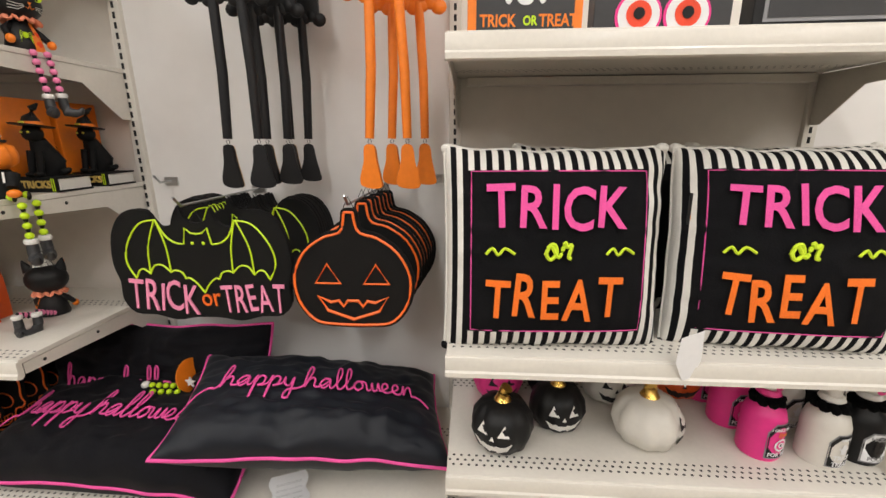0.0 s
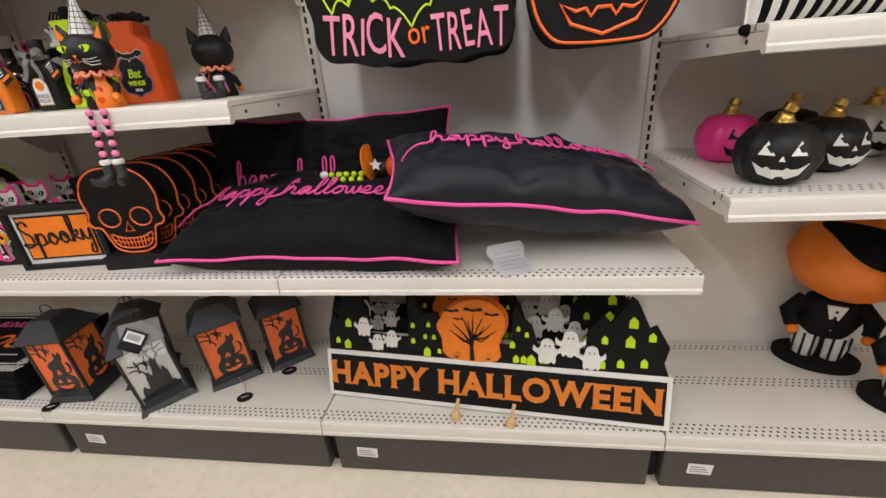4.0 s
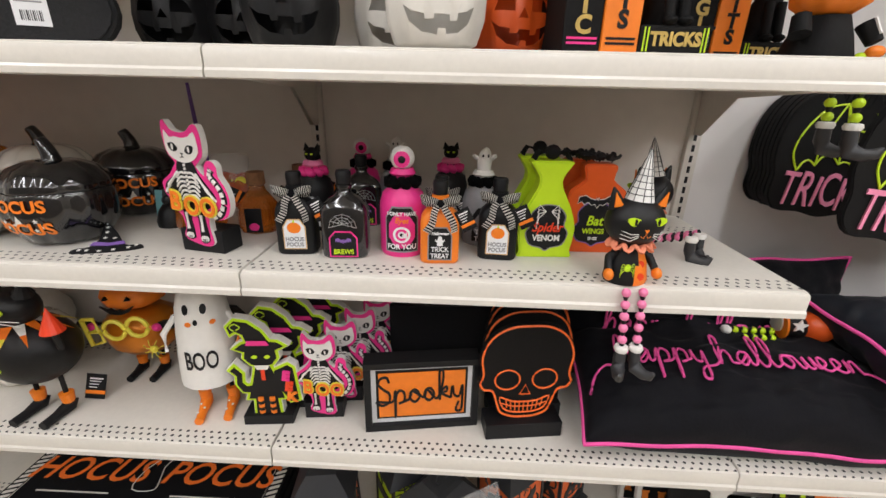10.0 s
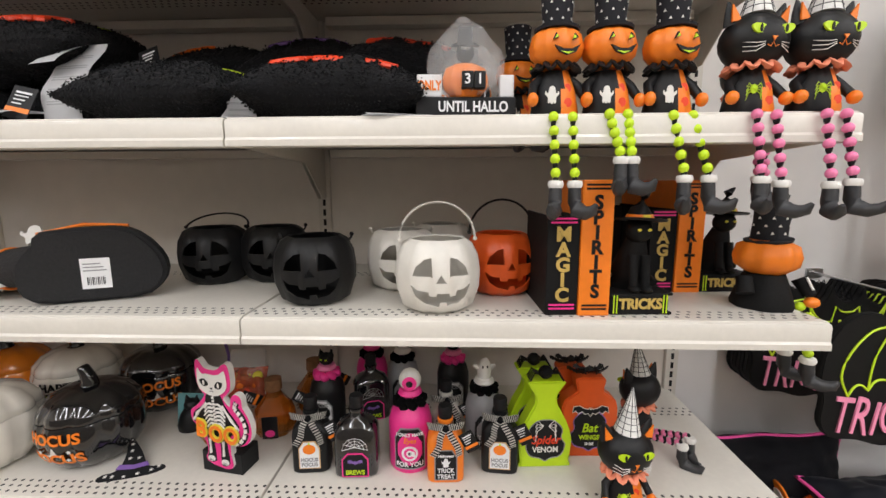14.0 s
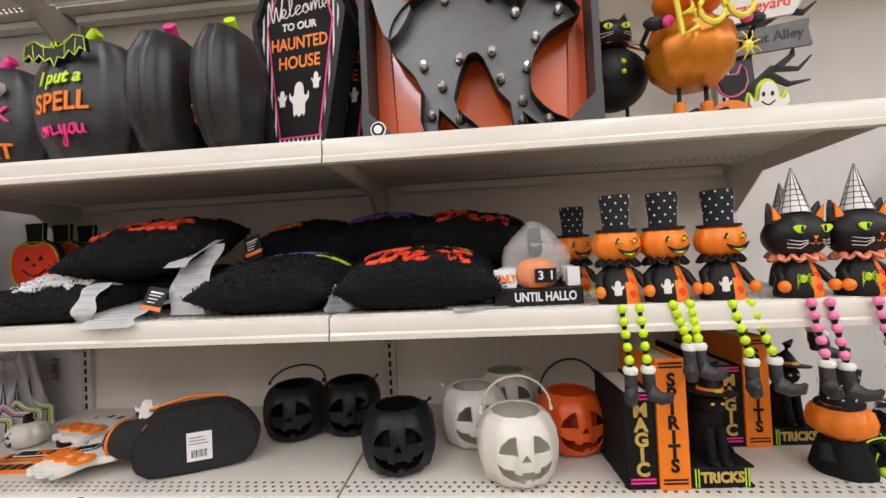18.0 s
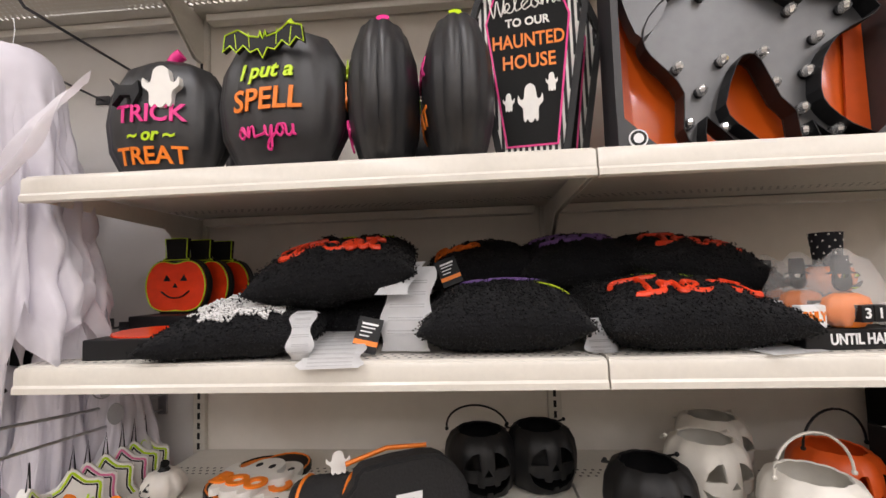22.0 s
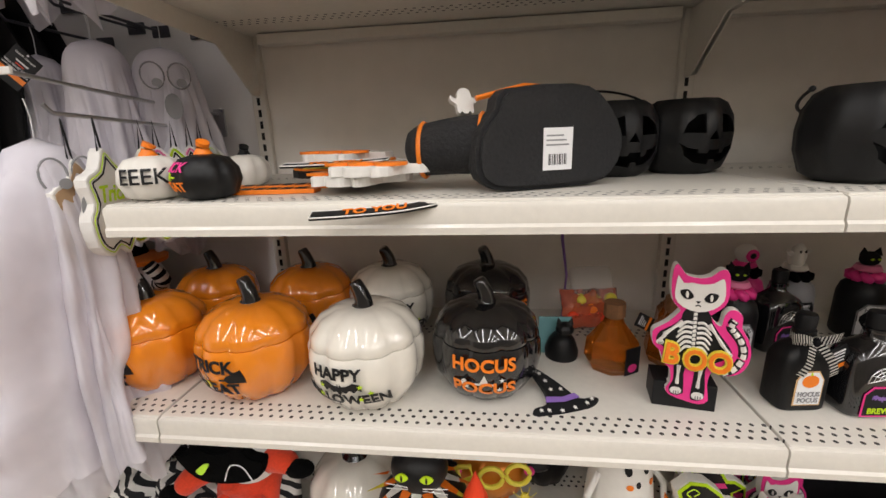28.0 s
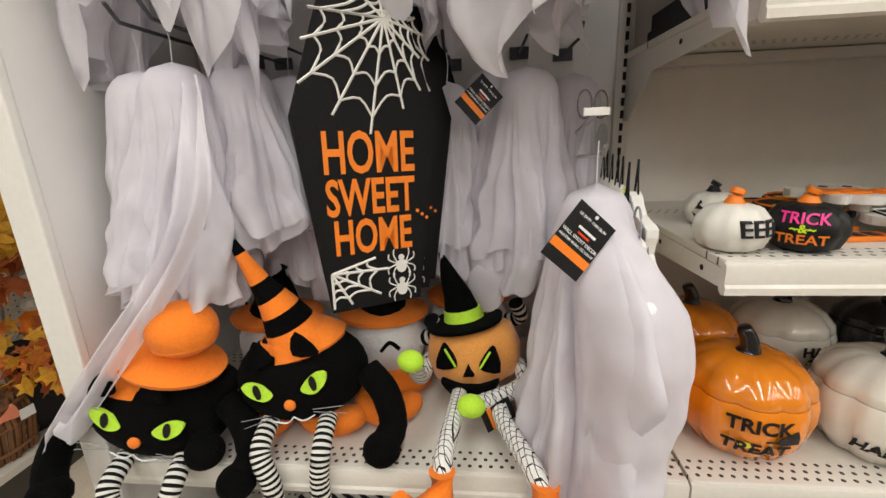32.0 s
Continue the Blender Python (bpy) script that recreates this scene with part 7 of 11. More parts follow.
part("hanging_strap", tube([(0.665, -0.06, Z2 + 0.29), (0.668, -0.058, Z2 + 0.2), (0.680, -0.055, Z2 + 0.12), (0.672, -0.055, Z2 + 0.002)], [0.006, 0.008, 0.006, 0.003], 6, flat=0.4), PURPLE)
tagged(bpy.data.objects["hanging_strap"], "dark purple ribbon strap hanging at the shelf's back", "ribbon")

REDFILM = mat("red_tinted_film", (0.75, 0.16, 0.08), 0.12, alpha=0.6, coat=0.5, var=0.2)
wh = thing("witch_hat_ornament", "flat black witch hat ornament with white dots and purple band", "ornament", 0.640, -0.345, Z2 + 0.002, 18, -72)
part("hat", slab(curve([(-0.055, 0.0), (-0.02, -0.006), (0.03, -0.004), (0.055, 0.008), (0.05, 0.016), (0.026, 0.018), (0.004, 0.055), (-0.02, 0.088), (-0.028, 0.086), (-0.022, 0.04), (-0.03, 0.016), (-0.05, 0.012)], 3), 0.010, 0, 0.001), BLACK, wh)
part("band", slab([(-0.029, 0.018), (0.0, 0.014), (0.027, 0.018), (0.022, 0.027), (0.0, 0.023), (-0.026, 0.028)], 0.001, -0.0014), PURPLE, wh)
for dx, dz in ((-0.03, 0.004), (-0.01, 0.0), (0.012, 0.002), (0.034, 0.006), (-0.012, 0.04), (0.004, 0.038), (-0.014, 0.058), (-0.018, 0.074), (-0.042, 0.006), (0.045, 0.012)):
    part("dot", slab(star(0.004, 5, dx, dz), 0.0008, -0.0012), WHITE, wh)
part("clear_loop", tube([(-0.022, 0.0, 0.085), (-0.035, 0.01, 0.11), (-0.02, 0.012, 0.125)], 0.0015, 5), PAPER, wh)
t = thing("bagged_ornament", "small ornament in a clear bag with an orange card", "ornament", 0.655, -0.175, Z2, 0)
part("card", moved(box(-0.042, 0.020, 0.0, 0.004, 0.0, 0.072, 0.001), pose(0, 0.006, 0, -8, 0, 0)), mat("teal_card", (0.16, 0.36, 0.38), 0.5, fine=40), t, "teal backing card")
cf = part("figure", lathe([(0.0, 0.0), (0.030, 0.0), (0.031, 0.012), (0.024, 0.034), (0.015, 0.046), (0.0, 0.050)], 20), SATINK, t, "small black sitting cat", 60)
part("head", ball(0.017, 0.015, 0.014, 0.004, -0.004, 0.056, 14), SATINK, cf)
for sx in (-1, 1):
    part("ear", moved(lathe([(0.006, 0), (0.0, 0.014)], 8), pose(0.004 + sx * 0.010, -0.003, 0.066, 0, sx * 12, 0)), SATINK, cf)
b, edge = pillow(0.12, 0.085, 0.045, 26, 20, 0.05, 0.012, 9.3, None, 2.4)
t = thing("sweet_bag", "crumpled clear bag of red and orange sweets", "bag", 0.725, -0.085, Z2 + 0.058, 6, -30)
part("bag", b, REDFILM, t, "", 60)
for k in range(9):
    part("sweet", ball(0.013, 0.008, 0.012, -0.040 + 0.010 * k, -0.012 + 0.006 * (k % 2), -0.018 + 0.018 * (k % 3), 10), (RED, ORANGE, YELLOW)[k % 3], t)
bgm = box(-0.035, 0.05, -0.016, 0.012, 0.001, 0.088, 0.01)
part("clear_bag", bgm, CLEAR, t)

# ---- board cats ----


SKELOUT = [(-0.032, 0.227), (-0.026, 0.235), (-0.018, 0.226), (-0.010, 0.218), (0.010, 0.215), (0.026, 0.219), (0.037, 0.228), (0.048, 0.228), (0.053, 0.214), (0.053, 0.191), (0.048, 0.176), (0.032, 0.163), (0.029, 0.159), (0.038, 0.148), (0.046, 0.145), (0.049, 0.160), (0.057, 0.170), (0.069, 0.169), (0.076, 0.160), (0.076, 0.145), (0.087, 0.128), (0.093, 0.107), (0.090, 0.088), (0.079, 0.073), (0.059, 0.067), (0.036, 0.070), (0.032, 0.046), (0.035, 0.023), (0.021, 0.015), (-0.002, 0.018), (-0.029, 0.026), (-0.034, 0.037), (-0.027, 0.047), (-0.029, 0.069), (-0.041, 0.080), (-0.046, 0.097), (-0.058, 0.109), (-0.060, 0.128), (-0.051, 0.136), (-0.036, 0.145), (-0.021, 0.160), (-0.018, 0.166), (-0.030, 0.179), (-0.034, 0.202)]
SKELBODY = [(-0.010, 0.168), (0.023, 0.168), (0.032, 0.149), (0.048, 0.128), (0.064, 0.107), (0.052, 0.092), (0.029, 0.080), (0.027, 0.061), (0.028, 0.027), (0.010, 0.021), (0.006, 0.031), (0.010, 0.069), (-0.000, 0.080), (-0.007, 0.065), (-0.006, 0.031), (-0.025, 0.028), (-0.029, 0.038), (-0.023, 0.052), (-0.023, 0.073), (-0.025, 0.092), (-0.048, 0.110), (-0.054, 0.118), (-0.048, 0.130), (-0.029, 0.141), (-0.016, 0.153)]
SKELHEAD = [(-0.025, 0.219), (-0.016, 0.208), (-0.004, 0.209), (0.010, 0.207), (0.028, 0.209), (0.042, 0.217), (0.046, 0.202), (0.045, 0.184), (0.031, 0.171), (0.008, 0.165), (-0.016, 0.172), (-0.028, 0.185), (-0.028, 0.202)]
SKELTAIL = [(0.052, 0.072), (0.069, 0.080), (0.079, 0.095), (0.081, 0.110), (0.075, 0.126), (0.065, 0.138), (0.059, 0.146), (0.064, 0.156)]


def skeleton_cat(x, y, z, rz, label, s=1.0):
    t = thing("skeleton_cat_sign", label, "sign", x, y, z, rz, group="skeleton cat signs")
    t.scale = (s * 0.84, s, s)
    part("stand", box(-0.053, 0.052, -0.020, 0.030, 0.0, 0.043, 0.0015), BLACK, t, "black wooden stand")
    out = curve(SKELOUT, 2)
    part("board", slab(grow(out, 0.0004), 0.013, -0.0252), WHITE, t, "thick white board edge")
    part("pink_layer", slab(out, 0.0015, -0.0268), PINK, t)
    part("black_layer", slab(curve(SKELBODY, 2), 0.0010, -0.0279), BLACK, t)
    tail = curve(SKELTAIL, 4, False)
    part("tail_layer", line(tail, 0.0085, -0.0226, n=6), BLACK, t)
    yy = -0.0292
    h = part("face", slab(curve(SKELHEAD, 2), 0.0012, yy), WHITE, t)
    for sx, ex, ez in ((-1, -0.0107, 0.1918), (1, 0.0260, 0.1880)):
        part("eye", slab([(ex + sx * p[0] * 0.0105, ez + p[1] * 0.0085) for p in curve([(-1, -0.35), (-0.3, 0.75), (0.5, 0.8), (1, 0.5), (0.6, -0.5), (-0.2, -0.9)], 3)], 0.001, yy - 0.0012), BLACK, h)
        part("pupil", slab(ring(0.0024, 0.0052, 8, ex, ez), 0.001, yy - 0.0023), WHITE, h)
    part("nose", slab([(0.0035, 0.1820), (0.0105, 0.1820), (0.007, 0.1785)], 0.001, yy - 0.0012), BLACK, h)
    part("mouth", line([(0.003, 0.1745), (0.007, 0.1765), (0.011, 0.1745)], 0.0008, yy - 0.0012, n=4), BLACK, h)
    for k in range(9):
        part("vertebra", slab([(0.0018, 0.1590 - 0.0066 * k), (0.0078, 0.1600 - 0.0066 * k), (0.0072, 0.1646 - 0.0066 * k), (0.0024, 0.1636 - 0.0066 * k)], 0.001, yy), WHITE, t)
    for k in range(6):
        w, z0 = 0.027 - abs(k - 2) * 0.0017, 0.1470 - 0.0078 * k
        for sx in (-1, 1):
            part("rib", line(curve([(0.005 + sx * 0.004, z0 + 0.001), (0.005 + sx * w * 0.6, z0 + 0.0015), (0.005 + sx * w, z0 - 0.008)], 3, False), [0.0021, 0.0022, 0.0022, 0.0021, 0.0020, 0.0018, 0.0014][:7], yy + 0.0002, n=5), WHITE, t)
    for bones in ([(-0.0135, 0.1490), (-0.0420, 0.1260)], [(-0.0400, 0.1260), (-0.0478, 0.1165)], [(0.0270, 0.1470), (0.0478, 0.1184)], [(0.0478, 0.1184), (0.0590, 0.1050)], [(-0.0155, 0.0780), (-0.0172, 0.0480)], [(0.0190, 0.0740), (0.0160, 0.0440)]):
        part("bone", line([bones[0], ((bones[0][0] + bones[1][0]) / 2, (bones[0][1] + bones[1][1]) / 2), bones[1]], [0.0036, 0.0022, 0.0034], yy + 0.0003, n=5), WHITE, t)
    for px, pz, w in ((-0.0183, 0.0345, 0.0095), (0.0172, 0.0290, 0.0100), (-0.0478, 0.1130, 0.0065), (0.0592, 0.1020, 0.0060)):
        paw = part("paw", slab(curve([(px - w, pz), (px - w * 0.6, pz + w * 0.6), (px + w * 0.6, pz + w * 0.6), (px + w, pz), (px + w * 0.5, pz - w * 0.5), (px - w * 0.5, pz - w * 0.5)], 2), 0.001, yy), WHITE, t)
        for q in (-0.35, 0.05, 0.45):
            part("toe_line", line([(px + w * q, pz + w * 0.1), (px + w * q, pz - w * 0.5)], 0.0006, yy - 0.0008, n=4), BLACK, paw)
    for k in range(0, len(tail) - 1, 3):
        (ax, az), (bx, bz) = tail[k], tail[min(k + 2, len(tail) - 1)]
        part("tail_bone", line([(ax, az), (bx, bz)], [0.0048, 0.0042], yy + 0.0012, n=6), WHITE, t)
    for c, lx, lz, turn in (("B", -0.0300, 0.0975, 8), ("O", 0.0080, 0.0900, -6), ("O", 0.0455, 0.0890, 4)):
        w = part("boo_letter", moved(letters(c, 0.045, 0.0016, 0.0034), pose(lx, yy - 0.0030, lz, 0, turn, 0)), YELLOW, t, "orange letter with a yellow rim")
        part("letter_face", moved(letters(c, 0.045, 0.0008, 0.0010), pose(lx, yy - 0.0058, lz, 0, turn, 0)), ORANGE, w)
    upright = Matrix(((1, 0, -0.055, 0.002), (0, 1, 0, 0), (0, 0, 1, 0), (0, 0, 0, 1)))
    for ob in t.children_recursive:
        if not ob.name.startswith("stand"):
            ob.data.transform(upright)
    return t


def witch_cat(x, y, z, rz, label, s=1.0):
    t = thing("witch_cat_sign", label, "sign", x, y, z, rz, group="witch cat signs")
    t.scale = (s, s, s)
    part("stand", box(-0.052, 0.052, -0.020, 0.030, 0.0, 0.024, 0.0015), BLACK, t)
    shapes = [[(-0.050, 0.186), (-0.036, 0.196), (-0.024, 0.200), (-0.030, 0.220), (-0.044, 0.228), (-0.054, 0.222), (-0.058, 0.236), (-0.044, 0.250), (-0.020, 0.246), (0.004, 0.226), (0.018, 0.202), (0.034, 0.200), (0.046, 0.192), (0.030, 0.184), (-0.010, 0.178), (-0.034, 0.180)],
              [(-0.030, 0.184), (-0.034, 0.164), (-0.022, 0.150), (0.0, 0.144), (0.020, 0.150), (0.030, 0.164), (0.028, 0.184)],
              [(-0.012, 0.150), (0.012, 0.150), (0.026, 0.112), (0.036, 0.064), (-0.036, 0.064), (-0.022, 0.110)],
              [(-0.030, 0.080), (-0.046, 0.082), (-0.056, 0.100), (-0.054, 0.122), (-0.066, 0.134), (-0.058, 0.142), (-0.044, 0.126), (-0.046, 0.104), (-0.038, 0.094), (-0.026, 0.096)],
              [(-0.022, 0.066), (0.022, 0.066), (0.024, 0.024), (-0.024, 0.024)],
              [(0.022, 0.132), (0.050, 0.146), (0.060, 0.138), (0.066, 0.060), (0.050, 0.056), (0.030, 0.090)]]
    bd, lm, bk = bmesh.new(), bmesh.new(), bmesh.new()
    for k, o in enumerate(shapes):
        e = 0.0002 * k
        slab(grow(o, 0.0075), 0.018, -0.008 - e, bm=bd)
        slab(grow(o, 0.0058), 0.0015, -0.0102 - e, bm=lm)
        slab(grow(o, 0.0004), 0.0015, -0.0122 - e, bm=bk)
    part("board", bd, WHITE, t, "thick white board edge")
    part("lime_layer", lm, GREEN, t)
    part("black_layer", bk, BLACK, t)
    yy = -0.0148
    part("hat_band", slab([(-0.026, 0.196), (0.020, 0.196), (0.014, 0.206), (-0.024, 0.207)], 0.001, yy), PINK, t)
    part("spiral", line(curve([(-0.044, 0.230), (-0.052, 0.238), (-0.042, 0.246), (-0.032, 0.238), (-0.040, 0.232)], 3, False), 0.0012, yy, n=4), GREEN, t)
    for sx in (-1, 1):
        part("eye", slab(scaled(curve([(-0.5, 0), (0, 0.4), (0.5, 0.1), (0, -0.3)], 3), 0.013, 0.013, sx * 0.013, 0.168), 0.001, yy), GREEN, t)
        part("stripe_leg", tube([(sx * 0.012, yy + 0.002, 0.028 + 0.008 * q) for q in range(6)], 0.0065, 6, bands=1), [ORANGE, BLACK], t)
    part("collar", slab([(-0.016, 0.148), (0.016, 0.148), (0.010, 0.138), (-0.010, 0.138)], 0.001, yy), WHITE, t)
    part("tie", box(-0.004, 0.004, yy, yy + 0.001, 0.112, 0.138), RED, t)
    for k, c in enumerate("EEK"):
        part("lettering", moved(letters(c, 0.030, 0.0015, 0.002), pose(0.046 + 0.004 * k, yy - 0.002, 0.122 - 0.026 * k, 0, 10, 0)), (PINK, RED, ORANGE)[k], t)
    return t


skeleton_cat(0.815, -0.308, Z2, -10, "white-edged skeleton cat board with orange boo letters", 0.98)
Z1 = LEVELS[1][0]
witch_cat(0.883, -0.312, Z1, 6, "lime-edged witch cat board sign on a black stand", 0.98)
for k in range(1, 4):
    witch_cat(0.883 + 0.026 * k, -0.312 + 0.052 * k, Z1, 6, "lime-edged witch cat board sign in a row", 0.98)
skeleton_cat(0.994, -0.285, Z1, 6, "skeleton cat board with boo letters on the lower shelf", 0.92)
for k in range(1, 4):
    skeleton_cat(0.994 + 0.030 * k, -0.285 + 0.055 * k, Z1, 6, "skeleton cat board sign in a row", 0.92)

# spooky frames
def spooky(x, y, rz, label, words=True):
    t = thing("spooky_frame", label, "sign", x, y, Z1, rz, group="spooky box signs")
    w, h = 0.118, 0.168
    for a in ((-w, w, 0.0, 0.014), (-w, w, h - 0.014, h)):
        part("frame_bar", box(a[0], a[1], 0.0, 0.042, a[2], a[3], 0.0012), BLACK, t)
    for a in ((-w, -w + 0.014), (w - 0.014, w)):
        part("frame_bar", box(a[0], a[1], 0.0, 0.042, 0.0142, h - 0.0142, 0.0012), BLACK, t)
    part("white_field", box(-w + 0.014, w - 0.014, 0.012, 0.016, 0.014, h - 0.014), PAPER, t)
    if words:
        part("black_edge", box(-w + 0.024, w - 0.024, 0.0095, 0.0118, 0.026, h - 0.024), BLACK, t)
        part("orange_field", box(-w + 0.029, w - 0.029, 0.0080, 0.0094, 0.031, h - 0.029), ORANGE, t)
        part("lettering", moved(line(handwriting("Spooky", 0.068, False), 0.0026, 0.0066, n=6), pose(0, 0, 0.084, 0, -4, 0)), BLACK, t)
    return t


spooky(1.210, -0.322, 9, "black framed sign with spooky lettering on orange")
t = thing("boxed_signs", "stack of plain black boxed signs", "sign", 1.238, -0.10, Z1, 4)
for k, (h, dx) in enumerate(((0.200, 0.0), (0.196, 0.008), (0.202, -0.004))):
    part("box", box(-0.125 + dx, 0.125 + dx, -0.045 + 0.046 * k, -0.002 + 0.046 * k, 0.0, h, 0.002), BLACK, t)

# neon-line skulls
SKULL = curve(mirror([(0, 0.232), (0.040, 0.228), (0.074, 0.205), (0.090, 0.165), (0.086, 0.125), (0.092, 0.105), (0.082, 0.088), (0.066, 0.084), (0.058, 0.060), (0.048, 0.034), (0.024, 0.022), (0, 0.020)]), 3)
NEON = mat("orange_neon_line", (0.92, 0.16, 0.02), 0.4, var=0.05)


def skull(x, y, rz, label, front=True):
    t = thing("skull_sign", label, "sign", x, y, Z1, rz, group="skull line signs")
    t.scale = (1.07, 1.0, 1.06)
    part("stand", box(-0.075, 0.075, -0.028, 0.028, 0.0, 0.034, 0.002), BLACK, t)
    part("board", slab([(a, b + 0.012) for a, b in SKULL], 0.010, -0.006), MATTE, t)
    q = lambda pts: [(a, b + 0.012) for a, b in pts]
    part("outline", line(q(grow(SKULL, -0.004)), 0.0023, -0.0068, True), NEON, t)
    if front:
        for sx in (-1, 1):
            part("eye_line", line(q(ring(0.024, 0.022, 20, sx * 0.036, 0.112)), 0.0019, -0.0068, True), NEON, t)
        part("nose_line", line(q([(-0.010, 0.078), (0.010, 0.078), (0.0, 0.100)]), 0.0018, -0.0068, True), NEON, t)
        part("jaw_line", line(q(curve([(-0.048, 0.072), (-0.025, 0.062), (0, 0.060), (0.025, 0.062), (0.048, 0.072), (0.040, 0.046), (0.018, 0.036), (-0.018, 0.036), (-0.040, 0.046)], 3)), 0.0018, -0.0068, True), NEON, t)
        part("jaw_middle", line(q(curve([(-0.044, 0.058), (-0.02, 0.050), (0.02, 0.050), (0.044, 0.058)], 3, False)), 0.0013, -0.0068), NEON, t)
        for k in range(-4, 5):
            part("tooth_line", line(q([(k * 0.009, 0.062 + 0.0004 * k * k), (k * 0.0082, 0.037 + 0.0006 * k * k)]), 0.0013, -0.0068, n=4), NEON, t)
    return t


for k in range(6):
    skull(1.418 + 0.009 * k, -0.305 + 0.058 * k, 8, "black skull board with orange neon lines" if k == 0 else "black skull board with orange lines in a row")

# ---- figures of the cat shelf ----
metal_cat(0.402, -0.315, Z1, -3, "black metal cat figure with a pointed collar", 1.04)
metal_pumpkin(0.520, -0.165, Z1, 4, "orange metal pumpkin figure with yellow boo glasses", 0.92)
gb = thing("ghost_figure", "white metal ghost figure with boo lettering and dotted boots", "figurine", 0.748, -0.275, Z1, 16, group="metal party figures")
metal_legs(gb, (-0.026, 0.030), 0.10, ORANGE, ORANGE, WHITE, 0.064)
GPR = [(0.062, 0.0), (0.061, 0.03), (0.055, 0.11), (0.048, 0.17), (0.036, 0.21), (0.018, 0.232), (0.0, 0.238)]
part("sheet", moved(lathe([(0.059, 0.002)] + GPR, 40, 14, 0.03), pose(0, 0, 0.085)), WHITE, gb, "white cone-shaped sheet", 60)
gr = interp([(r, z + 0.085) for r, z in GPR])
part("lettering", wrap(letters("BOO", 0.056, 0.0006, 0.0006, 0, 0.52), gr, 0.150, 0.0015), BLACK, gb)
for sx in (-1, 1):
    part("eye", wrap(slab(ring(0.006, 0.010, 12, sx * 0.016, 0), 0.001, 0), gr, 0.262, 0.0015), BLACK, gb)
    part("cheek", wrap(slab(ring(0.006, 0.005, 10, sx * 0.022 + 0.008, 0), 0.001, 0), gr, 0.232, 0.0015), ORANGE, gb)
    part("arm", tube([(sx * 0.048, -0.01, 0.235), (sx * 0.072, -0.02, 0.20), (sx * 0.068, -0.03, 0.165)], [0.006, 0.006, 0.004], 8), WHITE, gb)
part("horn", moved(lathe([(0.0, 0.0), (0.010, 0.03)], 10), pose(0.068, -0.03, 0.190, 150, 0, 0)), ORANGE, gb)
part("mouth", wrap(slab(ring(0.004, 0.006, 10), 0.001, 0), gr, 0.236, 0.0015), BLACK, gb)

mini_pumpkin(0.232, -0.190, Z1, -10, GLOSSW, GLOSSK, "large white ceramic pumpkin with a black stem", r=0.105, h=0.150, group="lower shelf pumpkins")
mini_pumpkin(0.110, -0.060, Z1, -10, SATINW, SATINK, "large white pumpkin with faint lettering behind a cat figure", [("HALLOWEEN", 0.030, 0.05, BLACK, 0)], r=0.095, h=0.140, group="lower shelf pumpkins")
mini_pumpkin(0.640, -0.050, Z1, 8, SATINK, SATINK, "black pumpkin at the lower shelf's back", r=0.070, h=0.11, group="lower shelf pumpkins")
ag = thing("card_tag", "black card tag with an orange band beside the metal cat", "tag", 0.472, -0.27, Z1 + 0.004)
tag(ag, 0, 0, 0.056, 10, -15, 10, 0.04, 0.058, "tag")

# ---- base deck ----
Z0 = LEVELS[0][0]


def mat_stack():
    for k in range(4):
        t = thing("door_mat", "black door mat with hocus pocus lettering and striped border" if k == 3 else "black door mat in a flat pile", "mat", 0.435 - 0.004 * (k % 2), -0.115, Z0 + 0.026 * k, 0.6 * (k - 2), group="pile of door mats")
        b = box(-0.375, 0.375, -0.20, 0.16, 0.0, 0.024, 0.004)
        part("pad", b, CANVASK, t)
        if k == 3:
            fl = pose(0, -0.02, 0.0252, -90, 0, 0)
            part("inner_line", moved(line([(-0.335, -0.135), (0.335, -0.135), (0.335, 0.135), (-0.335, 0.135)], 0.0018, 0, True, 4), fl), CANVASW, t)
            for i in range(44):
                xx = -0.355 + i * 0.0165
                for zz in (-0.172, 0.148):
                    part("stripe", moved(slab([(xx, zz), (xx + 0.009, zz), (xx + 0.020, zz + 0.028), (xx + 0.011, zz + 0.028)], 0.001, -0.0005), fl), CANVASW, t)
            for i in range(17):
                zz = -0.140 + i * 0.0165
                for xx in (-0.366, 0.341):
                    part("stripe", moved(slab([(xx, zz), (xx + 0.026, zz + 0.010), (xx + 0.026, zz + 0.019), (xx, zz + 0.009)], 0.001, -0.0005), fl), CANVASW, t)
            for wd, size, ux, uz, m, sh in (("HOCUS", 0.105, -0.185, -0.02, CANVASO, 0.25), ("POCUS", 0.105, 0.185, -0.02, CANVASO, 0.25), ("* IT'S JUST A BUNCH OF *", 0.048, 0, 0.085, CANVASP, 0.15)):
                part("lettering", moved(moved(letters(wd, size, 0.0004, 0.0012, sh, 0.93), pose(ux, -0.001, uz)), fl), m, t)
            cat = curve([(-0.03, -0.075), (-0.035, -0.02), (-0.012, 0.03), (-0.008, 0.055), (0.006, 0.048), (0.02, 0.056), (0.022, 0.03), (0.014, 0.0), (0.026, -0.04), (0.03, -0.075)], 3)
            part("cat_line", moved(line(cat, 0.0016, -0.001, True, 4), fl), CANVASW, t)
            for ux in (-0.185, 0.185):
                part("rule", moved(slab([(ux - 0.10, -0.092), (ux + 0.10, -0.092), (ux + 0.10, -0.088), (ux - 0.10, -0.088)], 0.001, -0.0005), fl), CANVASW, t)


mat_stack()
LANTK = mat("black_lantern_card", (0.022, 0.024, 0.028), 0.5, fine=120)
